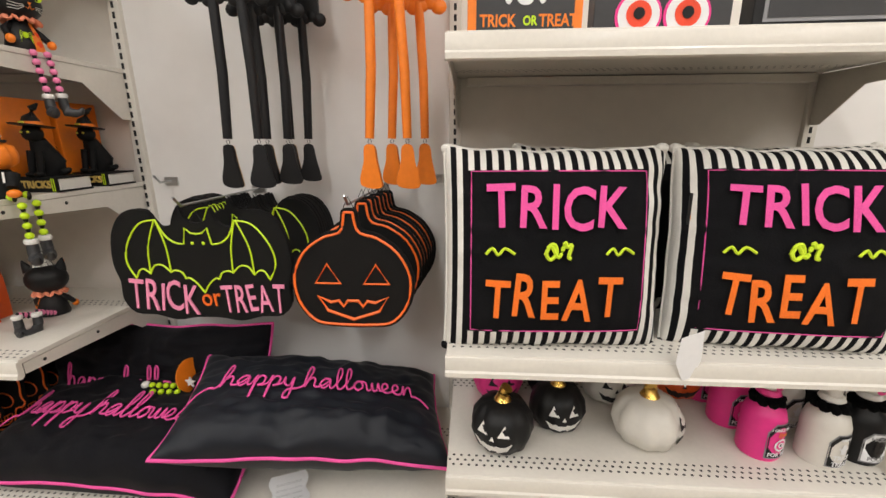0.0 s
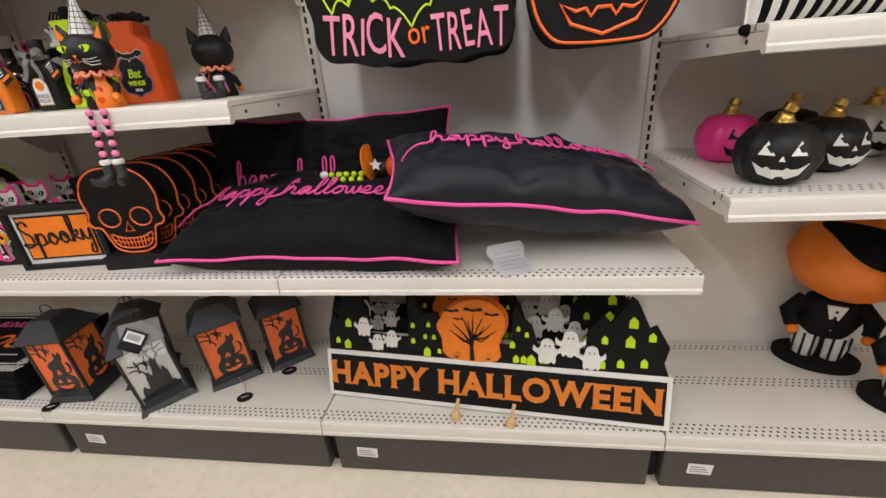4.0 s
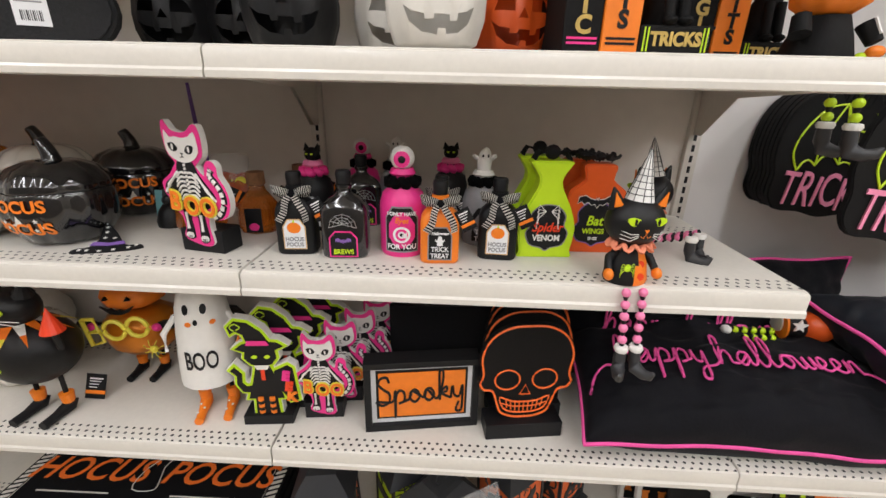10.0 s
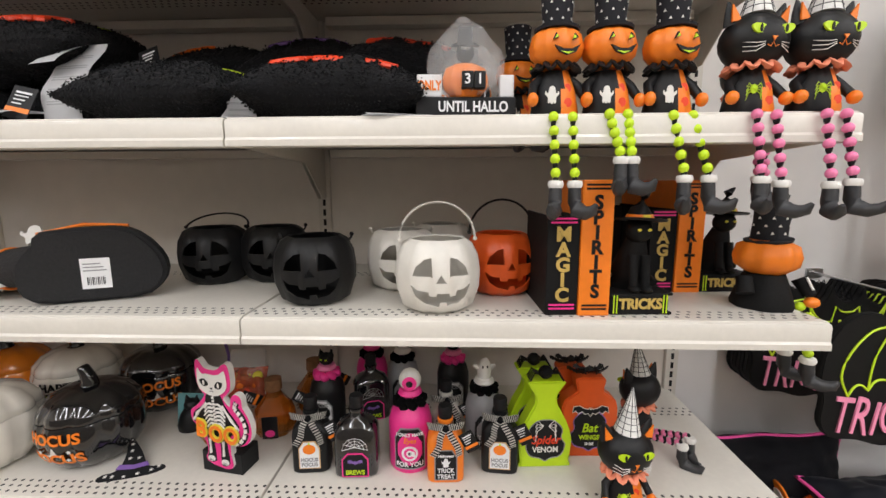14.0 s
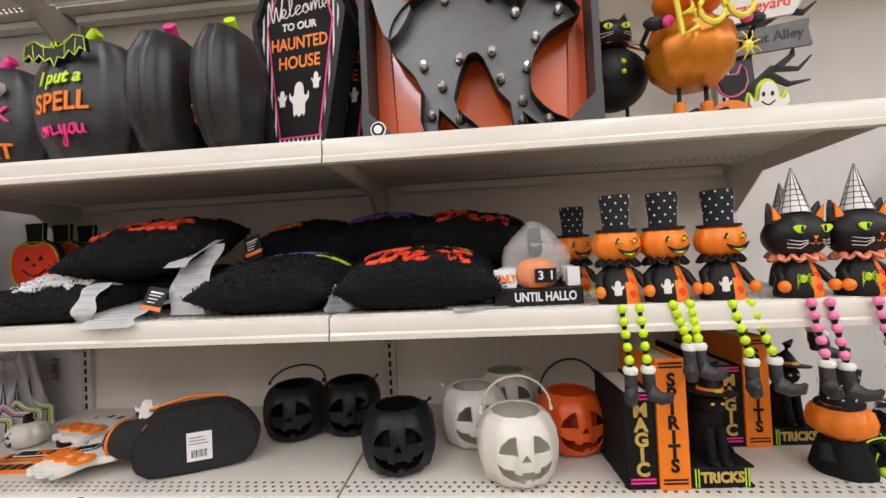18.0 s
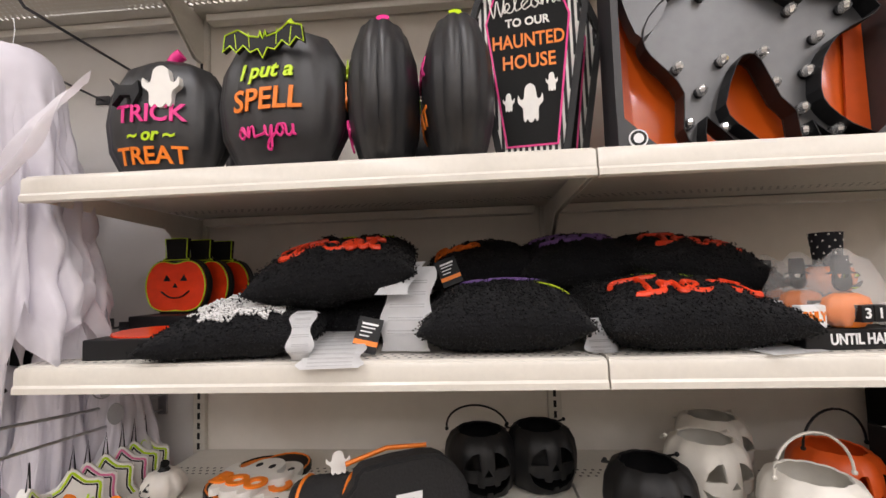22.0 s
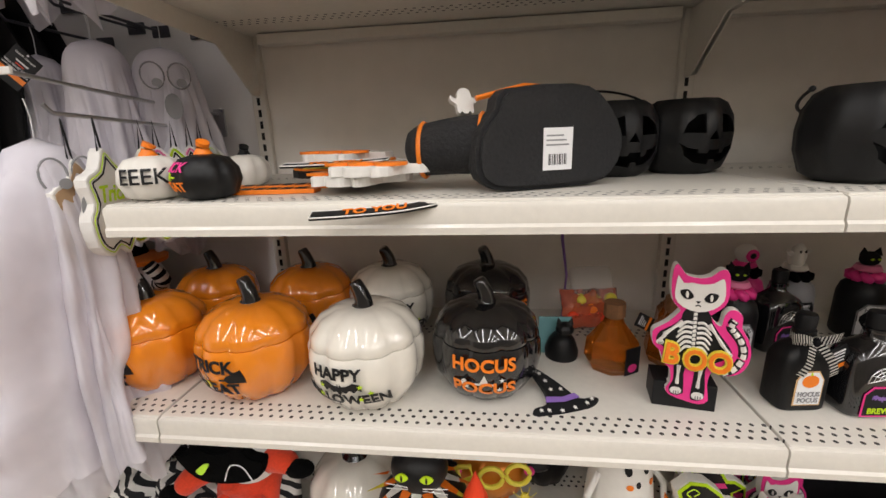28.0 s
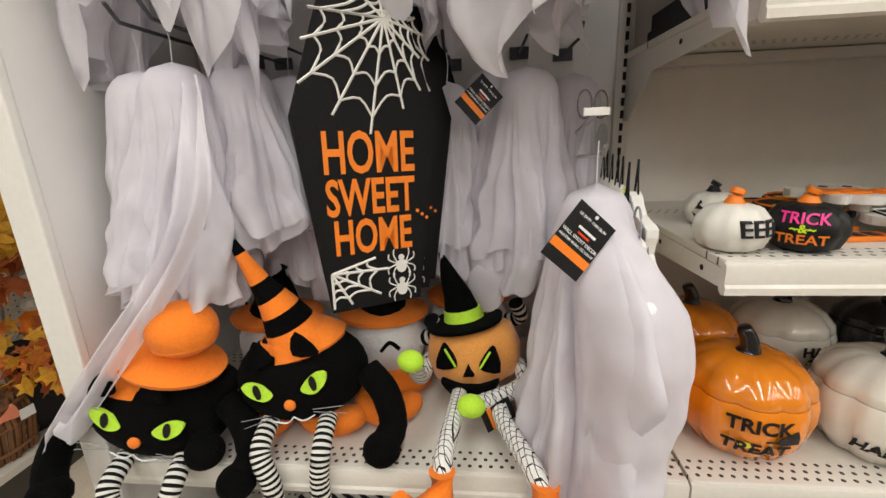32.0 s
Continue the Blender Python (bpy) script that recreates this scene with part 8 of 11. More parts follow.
LANTO = mat("orange_lantern_paper", (0.85, 0.17, 0.04), 0.6, fine=60)
LANTW = mat("grey_lantern_paper", (0.62, 0.61, 0.58), 0.6, fine=60)


BRANCHES = ([(-0.050, 0.196), (-0.030, 0.186), (-0.014, 0.190), (0.010, 0.180)], [(-0.052, 0.176), (-0.034, 0.174), (-0.020, 0.158), (-0.018, 0.146)], [(-0.030, 0.204), (-0.026, 0.180), (-0.030, 0.160)], [(0.0, 0.204), (-0.006, 0.186), (0.004, 0.172)], [(-0.014, 0.190), (-0.006, 0.176), (-0.010, 0.164)])
CATSHAPE = [(-0.022, 0.092), (-0.016, 0.108), (-0.022, 0.124), (-0.014, 0.138), (0.002, 0.146), (0.012, 0.156), (0.014, 0.172), (0.019, 0.164), (0.026, 0.166), (0.030, 0.174), (0.033, 0.158), (0.030, 0.146), (0.024, 0.138), (0.026, 0.118), (0.022, 0.100), (0.024, 0.090), (0.012, 0.092), (0.006, 0.112), (-0.004, 0.108), (-0.010, 0.092)]
CASTLE = [(-0.044, 0.040), (-0.042, 0.070), (-0.034, 0.086), (-0.027, 0.072), (-0.022, 0.074), (-0.020, 0.106), (-0.012, 0.128), (-0.005, 0.108), (-0.002, 0.112), (0.004, 0.148), (0.011, 0.172), (0.018, 0.146), (0.020, 0.112), (0.026, 0.128), (0.034, 0.104), (0.034, 0.070), (0.042, 0.066), (0.046, 0.040)]


def lantern(x, y, rz, paper, label, kind, s=1.0, tilt=0.0):
    t = thing("paper_lantern", label, "lantern", x, y, Z0, rz, 0, tilt, group="paper lanterns")
    t.scale = (s, s, s)
    w, h = 0.062, 0.212
    part("base", moved(lathe([(0.0, 0.0), (0.106, 0.0), (0.090, 0.016), (0.0, 0.016)], 4), pose(0, 0, 0, 0, 0, 45)), LANTK, t)
    part("core", box(-w + 0.004, w - 0.004, -w + 0.004, w - 0.004, 0.016, h), paper, t, "coloured paper core")
    for k in range(4):
        turn = pose(0, 0, 0, 0, 0, 90 * k)
        fr = bmesh.new()
        for a in ((-w, -w + 0.008, 0.016, h), (w - 0.008, w, 0.016, h)):
            box(a[0], a[1], -w, -w + 0.003, a[2], a[3], bm=fr)
        box(-w + 0.0082, w - 0.0082, -w, -w + 0.003, 0.016, 0.030, bm=fr)
        box(-w + 0.0082, w - 0.0082, -w, -w + 0.003, h - 0.008, h, bm=fr)
        side = part("panel", moved(fr, turn), LANTK, t, "black cut-paper panel")
        cut = bmesh.new()
        y0 = -w + 0.0012
        if kind == "witch":
            slab(curve([(-0.034, 0.062), (-0.028, 0.086), (-0.006, 0.094), (0.020, 0.094), (0.042, 0.082), (0.045, 0.056), (0.030, 0.036), (-0.020, 0.034)], 3), 0.002, y0, bm=cut)
            slab(curve(CATSHAPE, 2), 0.002, y0, bm=cut)
            line(curve([(0.024, 0.096), (0.040, 0.104), (0.044, 0.124), (0.038, 0.136)], 4, False), 0.0028, y0 + 0.001, n=5, bm=cut)
            slab([(-0.052, 0.030), (0.052, 0.030), (0.052, 0.042), (0.020, 0.036), (-0.020, 0.044), (-0.052, 0.036)], 0.002, y0, bm=cut)
        elif kind == "castle":
            slab(CASTLE, 0.002, y0, bm=cut)
            slab([(-0.052, 0.030), (0.052, 0.030), (0.052, 0.058), (0.0, 0.064), (-0.052, 0.050)], 0.002, y0, bm=cut)
        else:
            slab([(-0.052, 0.10), (-0.01, 0.105), (0.02, 0.12), (0.052, 0.115), (0.052, 0.145), (0.0, 0.135), (-0.052, 0.14)], 0.002, y0, bm=cut)
            slab([(-0.052, 0.030), (0.052, 0.030), (0.03, 0.06), (0.01, 0.05), (-0.02, 0.068), (-0.052, 0.05)], 0.002, y0, bm=cut)
        for p in BRANCHES:
            m2 = -1 if kind == "castle" else 1
            line([(m2 * q[0], q[1]) for q in curve(p, 3, False)], 0.0020, y0 + 0.001, n=4, bm=cut)
            if kind == "castle":
                line([(q[0] * 0.9, q[1] - 0.03) for q in curve(p, 3, False)], 0.0018, y0 + 0.001, n=4, bm=cut)
        sil = part("silhouette", moved(cut, turn), LANTK, side)
        if kind == "witch":
            for sx in (-1, 1):
                part("carved_eye", moved(slab([(0.006 + sx * 0.007, 0.066), (0.006 + sx * 0.022, 0.068), (0.006 + sx * 0.014, 0.080)], 0.0008, y0 - 0.0009), turn), paper, sil)
            part("carved_mouth", moved(slab([(-0.020, 0.058), (-0.006, 0.053), (0.0, 0.057), (0.008, 0.052), (0.014, 0.057), (0.032, 0.058), (0.020, 0.046), (0.004, 0.043), (-0.012, 0.047)], 0.0008, y0 - 0.0009), turn), paper, sil)
    part("roof", moved(lathe([(0.0, 0.0), (0.104, 0.0), (0.104, 0.003), (0.048, 0.056), (0.030, 0.058), (0.0, 0.058)], 4), pose(0, 0, h, 0, 0, 45)), LANTK, t)
    part("ring_handle", tube([(0.018 * math.cos(a), 0, h + 0.072 + 0.018 * math.sin(a)) for a in [2 * math.pi * i / 16 for i in range(16)]], 0.0016, 5, True), DARKWIRE, t)
    return t


lantern(0.974, -0.246, 6, LANTO, "black paper lantern with orange cat and pumpkin cut-outs", "witch", 1.04, -3)
lantern(1.149, -0.166, 32, GREEN, "black paper lantern with lime green panels", "bats", 0.98)
lantern(1.272, -0.262, 46, LANTW, "black paper lantern with pale haunted castle cut-outs", "castle", 1.04, -5)
lantern(1.444, -0.155, 38, LANTO, "black paper lantern with orange cat cut-outs", "witch", 1.03, -3)
lantern(1.592, -0.060, 40, LANTO, "black paper lantern with orange cut-outs at the back", "witch", 0.98, -2)
for x, y, hx, label in ((0.935, -0.345, 0.0, "round black heart tag lying at the deck edge"), (1.550, -0.276, 0.0, "round black heart tag lying on the deck"), (1.636, -0.150, 0.0, "round black heart tag beside the back lantern")):
    t = thing("heart_tag", label, "tag", x, y, Z0 + 0.0015, 20)
    part("card", moved(slab(ring(0.024, 0.020, 18), 0.0015, 0), pose(0, 0, 0.0015, -90, 0, 0)), BLACK, t)
    part("print_bar", moved(slab([(-0.010, -0.003), (0.010, 0.001), (0.010, 0.004), (-0.010, 0.0)], 0.0005, 0), pose(0, 0, 0.0026, -90, 0, 0)), PAPER, t)
    part("cord", tube([(0.0, 0.02, 0.001), (-0.01, 0.06, 0.003), (-0.03, 0.08, 0.02)], 0.0007, 4), PINK, t)
bg = thing("barcode_tag", "clear bag with a black barcode tag hanging on a lantern", "tag", 1.335, -0.352, Z0 + 0.262, 30, -20)
tg = part("card", moved(box(-0.028, 0.028, -0.001, 0.001, -0.03, 0.03, 0.001), pose(0, 0, 0, 0, 35, 0)), BLACK, bg)
part("sticker", moved(box(-0.022, 0.022, -0.0018, -0.0011, -0.004, 0.024), pose(0, 0, 0, 0, 35, 0)), PAPER, tg)
for k in range(9):
    part("barcode_bar", moved(box(-0.016 + 0.0036 * k, -0.0145 + 0.0036 * k, -0.0024, -0.0019, 0.002, 0.019), pose(0, 0, 0, 0, 35, 0)), BLACK, tg)
part("clear_bag", moved(box(-0.05, 0.05, 0.004, 0.012, -0.06, 0.05, 0.004), pose(0.02, 0, 0)), CLEAR, bg)

# happy halloween plank signs


PLANKO = mat("dull_orange_print", (0.70, 0.20, 0.02), 0.55, var=0.12, fine=40)


def serif_letters(words, size, depth, weight, sx, space):
    """Block capitals with slab feet and heads."""
    b = letters(words, size, depth, weight, 0, sx, space=space)
    lo, hi = min(v.co.z for v in b.verts), max(v.co.z for v in b.verts)
    spans = {lo: [], hi: []}
    for level in spans:
        xs = sorted(v.co.x for v in b.verts if abs(v.co.z - level) < size * 0.012)
        for x in xs:
            if spans[level] and x - spans[level][-1][1] < size * 0.16:
                spans[level][-1][1] = x
            else:
                spans[level].append([x, x])
    for level, runs in spans.items():
        s = 1 if level == lo else -1
        for x0, x1 in runs:
            z0, z1 = sorted((level, level + s * size * 0.05))
            box(x0 - size * 0.03, x1 + size * 0.03, -depth * 1.4, depth, z0, z1, bm=b)
    return b


def plank(x, y, z, rz, rx, label, pegs=True):
    t = thing("halloween_plank", label, "sign", x, y, z, rz, rx, group="happy halloween plank signs")
    w, h = 0.468, 0.146
    part("white_edge", box(-w, w, 0.0, 0.018, 0.0, h, 0.0015), WHITE, t)
    part("black_field", box(-w + 0.013, w - 0.013, -0.0015, -0.0004, 0.014, h - 0.014), MATTE, t)
    part("lettering", moved(serif_letters("HAPPY HALLOWEEN", 0.094, 0.0008, 0.0036, 0.95, 1.12), pose(-0.004, -0.0022, 0.074)), PLANKO, t)
    sk = [(-w + 0.01, h), (-w + 0.01, h + 0.06), (-0.445, h + 0.11), (-0.425, h + 0.09), (-0.42, h + 0.14), (-0.375, h + 0.185), (-0.335, h + 0.13), (-0.33, h + 0.055), (-0.215, h + 0.05), (-0.21, h + 0.16), (-0.198, h + 0.185), (-0.185, h + 0.155), (-0.17, h + 0.125), (-0.13, h + 0.13), (-0.12, h + 0.10), (-0.105, h + 0.05), (0.07, h + 0.05), (0.075, h + 0.14), (0.086, h + 0.165), (0.098, h + 0.13), (0.125, h + 0.11), (0.14, h + 0.06), (0.26, h + 0.05), (0.265, h + 0.11), (0.30, h + 0.15), (0.318, h + 0.13), (0.365, h + 0.20), (0.378, h + 0.19), (0.41, h + 0.12), (0.425, h + 0.13), (w - 0.012, h + 0.075), (w - 0.022, h + 0.035), (w - 0.01, h)]
    sl = part("skyline", slab(sk, 0.012, 0.003), MATTE, t, "black haunted house skyline")
    moon = curve([(-0.105, h + 0.002), (-0.125, h + 0.06), (-0.14, h + 0.10), (-0.105, h + 0.145), (-0.05, h + 0.178), (0.01, h + 0.176), (0.055, h + 0.145), (0.062, h + 0.10), (0.045, h + 0.06), (0.04, h + 0.002)], 3)
    part("moon", slab(moon, 0.008, 0.016), ORANGE, t)
    part("moon_front", slab(scaled(moon, 0.92, 0.95, -0.002, h * 0.05 + 0.003), 0.001, -0.0002), ORANGE, t, "orange moon sky behind a tree")
    tr = bmesh.new()
    line([(-0.032, h + 0.004), (-0.034, h + 0.04), (-0.030, h + 0.07)], [0.007, 0.005, 0.004], -0.0016, bm=tr)
    for k, (dx, dz) in enumerate(((-0.095, 0.085), (-0.085, 0.105), (-0.06, 0.125), (-0.03, 0.132), (-0.005, 0.125), (0.02, 0.11), (0.032, 0.09), (-0.075, 0.07), (0.015, 0.075), (-0.045, 0.115), (0.0, 0.10))):
        line([(-0.032, h + 0.045 + 0.003 * k), (-0.032 + (dx + 0.032) * 0.5, h + dz * 0.76), (dx, h + dz)], [0.003, 0.0018, 0.0007], -0.0018, n=4, bm=tr)
    part("tree", tr, BLACK, t, "bare black tree")
    for px in (-0.075, 0.012):
        part("pumpkin", slab(ring(0.011, 0.010, 12, px, h + 0.014), 0.002, -0.0022), PLANKO, t)
        part("pumpkin_face", slab([(px - 0.006, h + 0.012), (px + 0.006, h + 0.012), (px, h + 0.007)], 0.0006, -0.0032), BLACK, t)
    for wx, wz, wk in ((-0.43, 0.03, 1), (-0.40, 0.02, 1.5), (-0.395, 0.085, 1.4), (-0.35, 0.075, 0.8), (-0.20, 0.09, 0.9), (-0.20, 0.045, 0.9), (-0.16, 0.015, 1.5), (-0.165, 0.06, 0.8), (-0.14, 0.06, 0.8), (-0.155, 0.095, 0.8), (-0.125, 0.02, 0.8), (0.075, 0.055, 1.1), (0.085, 0.015, 1.2), (0.105, 0.015, 1.2), (0.125, 0.014, 1.7), (0.09, 0.10, 0.8), (0.112, 0.085, 0.8), (0.155, 0.018, 1.1), (0.30, 0.02, 1.4), (0.305, 0.085, 1.2), (0.345, 0.025, 1.3), (0.365, 0.085, 1.7), (0.37, 0.135, 1.6), (0.40, 0.03, 1.3), (0.415, 0.10, 1.3)):
        part("window", slab([(wx - 0.0065 * wk, h + wz - 0.009 * wk), (wx + 0.0065 * wk, h + wz - 0.009 * wk), (wx + 0.0065 * wk, h + wz + 0.003 * wk), (wx, h + wz + 0.010 * wk), (wx - 0.0065 * wk, h + wz + 0.003 * wk)], 0.001, 0.0018), GREEN, sl)
    for gx, gz, gs in ((-0.345, 0.050, 0.055), (-0.305, 0.010, 0.048), (-0.262, 0.022, 0.050), (0.165, 0.012, 0.068), (0.222, 0.035, 0.070), (0.275, 0.004, 0.064)):
        g = part("ghost", slab(scaled(GHOST, gs * 0.8, gs, gx, h + gz), 0.006, -0.004), WHITE, t, "small white flying ghost")
        for sx in (-1, 1):
            part("eye", slab(ring(0.0018, 0.003, 8, gx + sx * 0.006, h + gz + gs * 0.72), 0.0005, -0.0048), BLACK, g)
    for gx, gz, gk in ((-0.09, 0.15, 0.022), (-0.03, 0.155, 0.026), (0.02, 0.145, 0.020), (-0.07, 0.128, 0.014)):
        part("bat", slab(scaled(BAT, gk, gk * 0.7, gx, h + gz - 0.01), 0.001, -0.0022), BLACK, t)
    return t


plank(2.285, -0.303, Z0 + 0.008, -5.8, -13, "long happy halloween plank sign leaning, white edge, orange letters")
plank(2.262, -0.190, Z0 + 0.008, -4.5, -10, "long happy halloween plank sign leaning behind its twin")
plank(2.248, -0.105, Z0 + 0.008, -3, -8, "long happy halloween plank sign at the deck's back")
for px, py in ((2.206, -0.330), (2.356, -0.345)):
    t = thing("wooden_peg", "pale turned wooden peg holding the plank", "peg", px, py, Z0, 0, -14, 10, group="wooden pegs")
    part("foot", lathe([(0.0, 0.0), (0.013, 0.0), (0.013, 0.016), (0.007, 0.024), (0.0, 0.024)], 16), WOOD, t)
    part("pin", lathe([(0.0055, 0.022), (0.005, 0.062), (0.0, 0.064)], 12), WOOD, t)

# ---- hook wall with line signs, and the long cushions ----
NEONG = mat("lime_neon_line", (0.62, 0.85, 0.02), 0.4, var=0.05)
NEONP = mat("pink_neon_line", (0.92, 0.30, 0.48), 0.4, var=0.05)
def long_cushion(place, across, up_edge, w, h, d, cover, label, seed, up=0.03, size=0.066, shift=0.0, creases=0.012):
    """place: the middle; across and up_edge: directions of its width and its height."""
    t = thing("long_cushion", label, "cushion", *place, group="happy halloween cushions")
    ax = Vector(across).normalized()
    az = Vector(up_edge)
    az = (az - az.dot(ax) * ax).normalized()
    ay = az.cross(ax)
    m = Matrix((ax, ay, az)).transposed().to_4x4()
    b, edge = pillow(w, h, d, 96, 60, 0.10, 0.010, seed, None, 3.4, 0.0, creases * 1.7)
    part("cover", moved(b, m), cover, t, smooth=80)
    part("piping", moved(tube(edge, 0.0044, 6, True), m), CANVASP, t, "hot pink piping", 70)
    l = tube([(p[0] + shift, 0, p[1] + up) for p in handwriting("happy halloween", size)], 0.0027, 5)
    part("lettering", moved(drape(l, w, h, d + 0.010, 3.4), m), CANVASP, t, "pink embroidered handwriting", 60)
    return t


long_cushion((1.893, -0.222, 0.743), (0.72, -0.02, -0.004), (0, 0.965, 0.22), 0.72, 0.35, 0.170, VELVET, "black velvet cushion with pink happy halloween stitching", 1.0, -0.015, 0.076, -0.032, 0.006)
long_cushion((1.862, -0.070, 0.822), (1, 0, 0), (0, 0.16, 0.985), 0.70, 0.335, 0.13, VELVET, "black velvet cushion standing against the back board", 2.0, -0.002, 0.068, -0.02, 0.007)
long_cushion((2.402, -0.213, 0.826), (0.626, 0.15, -0.117), (-0.08, 0.36, 0.055), 0.655, 0.345, 0.16, SATINF, "black satin cushion with pink piping lying across another", 3.0, -0.006, 0.073, -0.004, 0.008)
care_label(2.365, -0.350, Z1, [(-0.035, 0.003), (0.0, 0.006), (0.03, 0.016), (0.05, 0.04)], 0.085, "crumpled white care label beside a cushion", 24)

f0 = Figure()
f0.add(ball(0.040, 0.034, 0.036, 0.105, 0.0, 0.0, 22), SATINO)
f0.add(moved(lathe([(0.0, 0.0), (0.046, 0.0), (0.047, 0.004), (0.0, 0.006)], 26), pose(0.020, 0.0, 0.012, 0, 80, 0)), ORANGE)
f0.add(moved(lathe([(0.0, 0.0), (0.030, 0.0), (0.030, 0.003), (0.0, 0.004)], 22), pose(0.017, 0.0, 0.012, 0, 80, 0)), WHITE)
f0.add(ball(0.030, 0.028, 0.028, 0.060, 0.0, -0.004, 16), SATINK)
f0.add(slab(scaled(star(1.0), 0.016, 0.016, 0.052, 0.012), 0.004, -0.034), WHITE)
bead_leg(f0, [(0.015, -0.02, -0.012), (-0.085, -0.035, -0.012)], GREEN, 5)
bead_leg(f0, [(0.015, -0.03, -0.024), (-0.070, -0.052, -0.020)], GREEN, 4)
f0.add(ball(0.012, 0.012, 0.010, -0.094, -0.036, -0.012, 10), WHITE)
f0.place("pumpkin_doll", "pumpkin-headed doll with lime bead legs fallen between cushions", "doll", pose(1.985, -0.140, 0.858, 0, 0, -8), "bead-leg dolls on the shelf")
cat_doll(1.546, -0.376, Z2, 8, ((-0.012, -0.112), (0.016, -0.112)), label="black cat doll sitting at the bottle shelf's edge", s=0.92)
cat_doll(1.662, -0.156, Z2, 205, ((-0.016, 0.037, 0.125), (0.022, 0.037, 0.135)), label="black cat doll turned away, its pink bead legs lying flat", s=0.92, tilt=8)


def peg_hook(x, z, y, label="galvanised wire display hook", material=STEEL, tip=0.02):
    t = thing("display_hook", label, "hook", x, 0, z, group="wire display hooks")
    part("arm", tube([(0, BACKY - 0.001, 0), (0, y + 0.02, 0.0), (0, y, tip)], 0.003, 8), material, t, smooth=60)
    part("plate", box(-0.02, 0.02, BACKY - 0.006, BACKY - 0.0005, -0.012, 0.012, 0.001), material, t)
    return t


BATOUT = curve(mirror([(0, 0.232), (0.022, 0.240), (0.036, 0.268), (0.05, 0.235), (0.085, 0.225), (0.115, 0.262), (0.170, 0.255), (0.205, 0.205), (0.214, 0.135), (0.204, 0.090), (0.205, 0.045), (0.18, 0.012), (0.13, 0.008), (0.08, -0.004), (0.03, 0.003)]), 3)
BATLINE = [(0, 0.208), (0.014, 0.210), (0.026, 0.222), (0.033, 0.184)]
BATARCS = [[(0.033, 0.184), (0.055, 0.188), (0.076, 0.206), (0.092, 0.240)],
           [(0.092, 0.240), (0.132, 0.230), (0.166, 0.186), (0.177, 0.140), (0.160, 0.100)],
           [(0.160, 0.100), (0.150, 0.119), (0.138, 0.123), (0.124, 0.112)],
           [(0.124, 0.112), (0.112, 0.131), (0.092, 0.133), (0.074, 0.116)],
           [(0.074, 0.116), (0.064, 0.121), (0.048, 0.116), (0.040, 0.101)],
           [(0.040, 0.101), (0.030, 0.102), (0.014, 0.088), (0, 0.066)]]
for arc in BATARCS:
    BATLINE += curve(arc, 4, False)[1:]


def cord(parent, z, y):
    part("cord", tube([(-0.018, y + 0.004, z), (0, y + 0.004, z + 0.038), (0.018, y + 0.004, z)], 0.0012, 5), BLACK, parent)


def bat_sign(x, y, z, rz, label, face=True):
    t = thing("bat_sign", label, "sign", x, y, z, rz, group="trick or treat bat signs")
    part("board", slab(BATOUT, 0.012, 0, 0.002), MATTE, t, smooth=40)
    cord(t, 0.226, 0.0)
    if not face:
        part("line", line(mirror(BATLINE), 0.0020, -0.0012, True), NEONG, t)
        return t
    part("line", line(mirror(BATLINE), 0.0021, -0.0012, True), NEONG, t, "lime neon-style outline")
    for sx in (-1, 1):
        for a, b in (((0.092, 0.240), (0.074, 0.118)), ((0.094, 0.240), (0.124, 0.114))):
            mx, mz = (a[0] + b[0]) / 2 + (0.010 if b[0] > a[0] else -0.006), (a[1] + b[1]) / 2
            part("wing_line", line(curve([(sx * a[0], a[1]), (sx * mx, mz), (sx * b[0], b[1])], 4, False), 0.0019, -0.0012), NEONG, t)
        part("eye", ball(0.0042, 0.002, 0.0042, sx * 0.013, -0.001, 0.186, 8), NEONG, t)
    for wd, size, ux, m, width in (("TRICK", 0.104, -0.100, NEONP, 0.168), ("or", 0.064, 0.014, NEON, 0.046), ("TREAT", 0.098, 0.116, NEONP, 0.150)):
        hand_word(t, wd, size, width, m, lambda b: moved(b, pose(ux, -0.002, 0.054 - 0.03 * abs(ux), 0, 3 if ux < 0 else -2, 0)), len(wd) + int(ux * 100), 0.0002, 0.0016)
    return t


bat_sign(2.168, -0.255, 1.094, 1, "black bat sign with lime lines and trick or treat lettering")
for k in range(7):
    bat_sign(2.168 + 0.001 * k, -0.058 + 0.0145 * k, 1.092 + 0.002 * (k % 3), 1, "black bat sign hanging in a stack", k == 0)
PUMP = curve(mirror([(0, 0.272), (0.016, 0.268), (0.020, 0.245), (0.028, 0.226), (0.062, 0.216), (0.108, 0.182), (0.136, 0.125), (0.130, 0.062), (0.096, 0.014), (0.05, 0.002)]), 3)


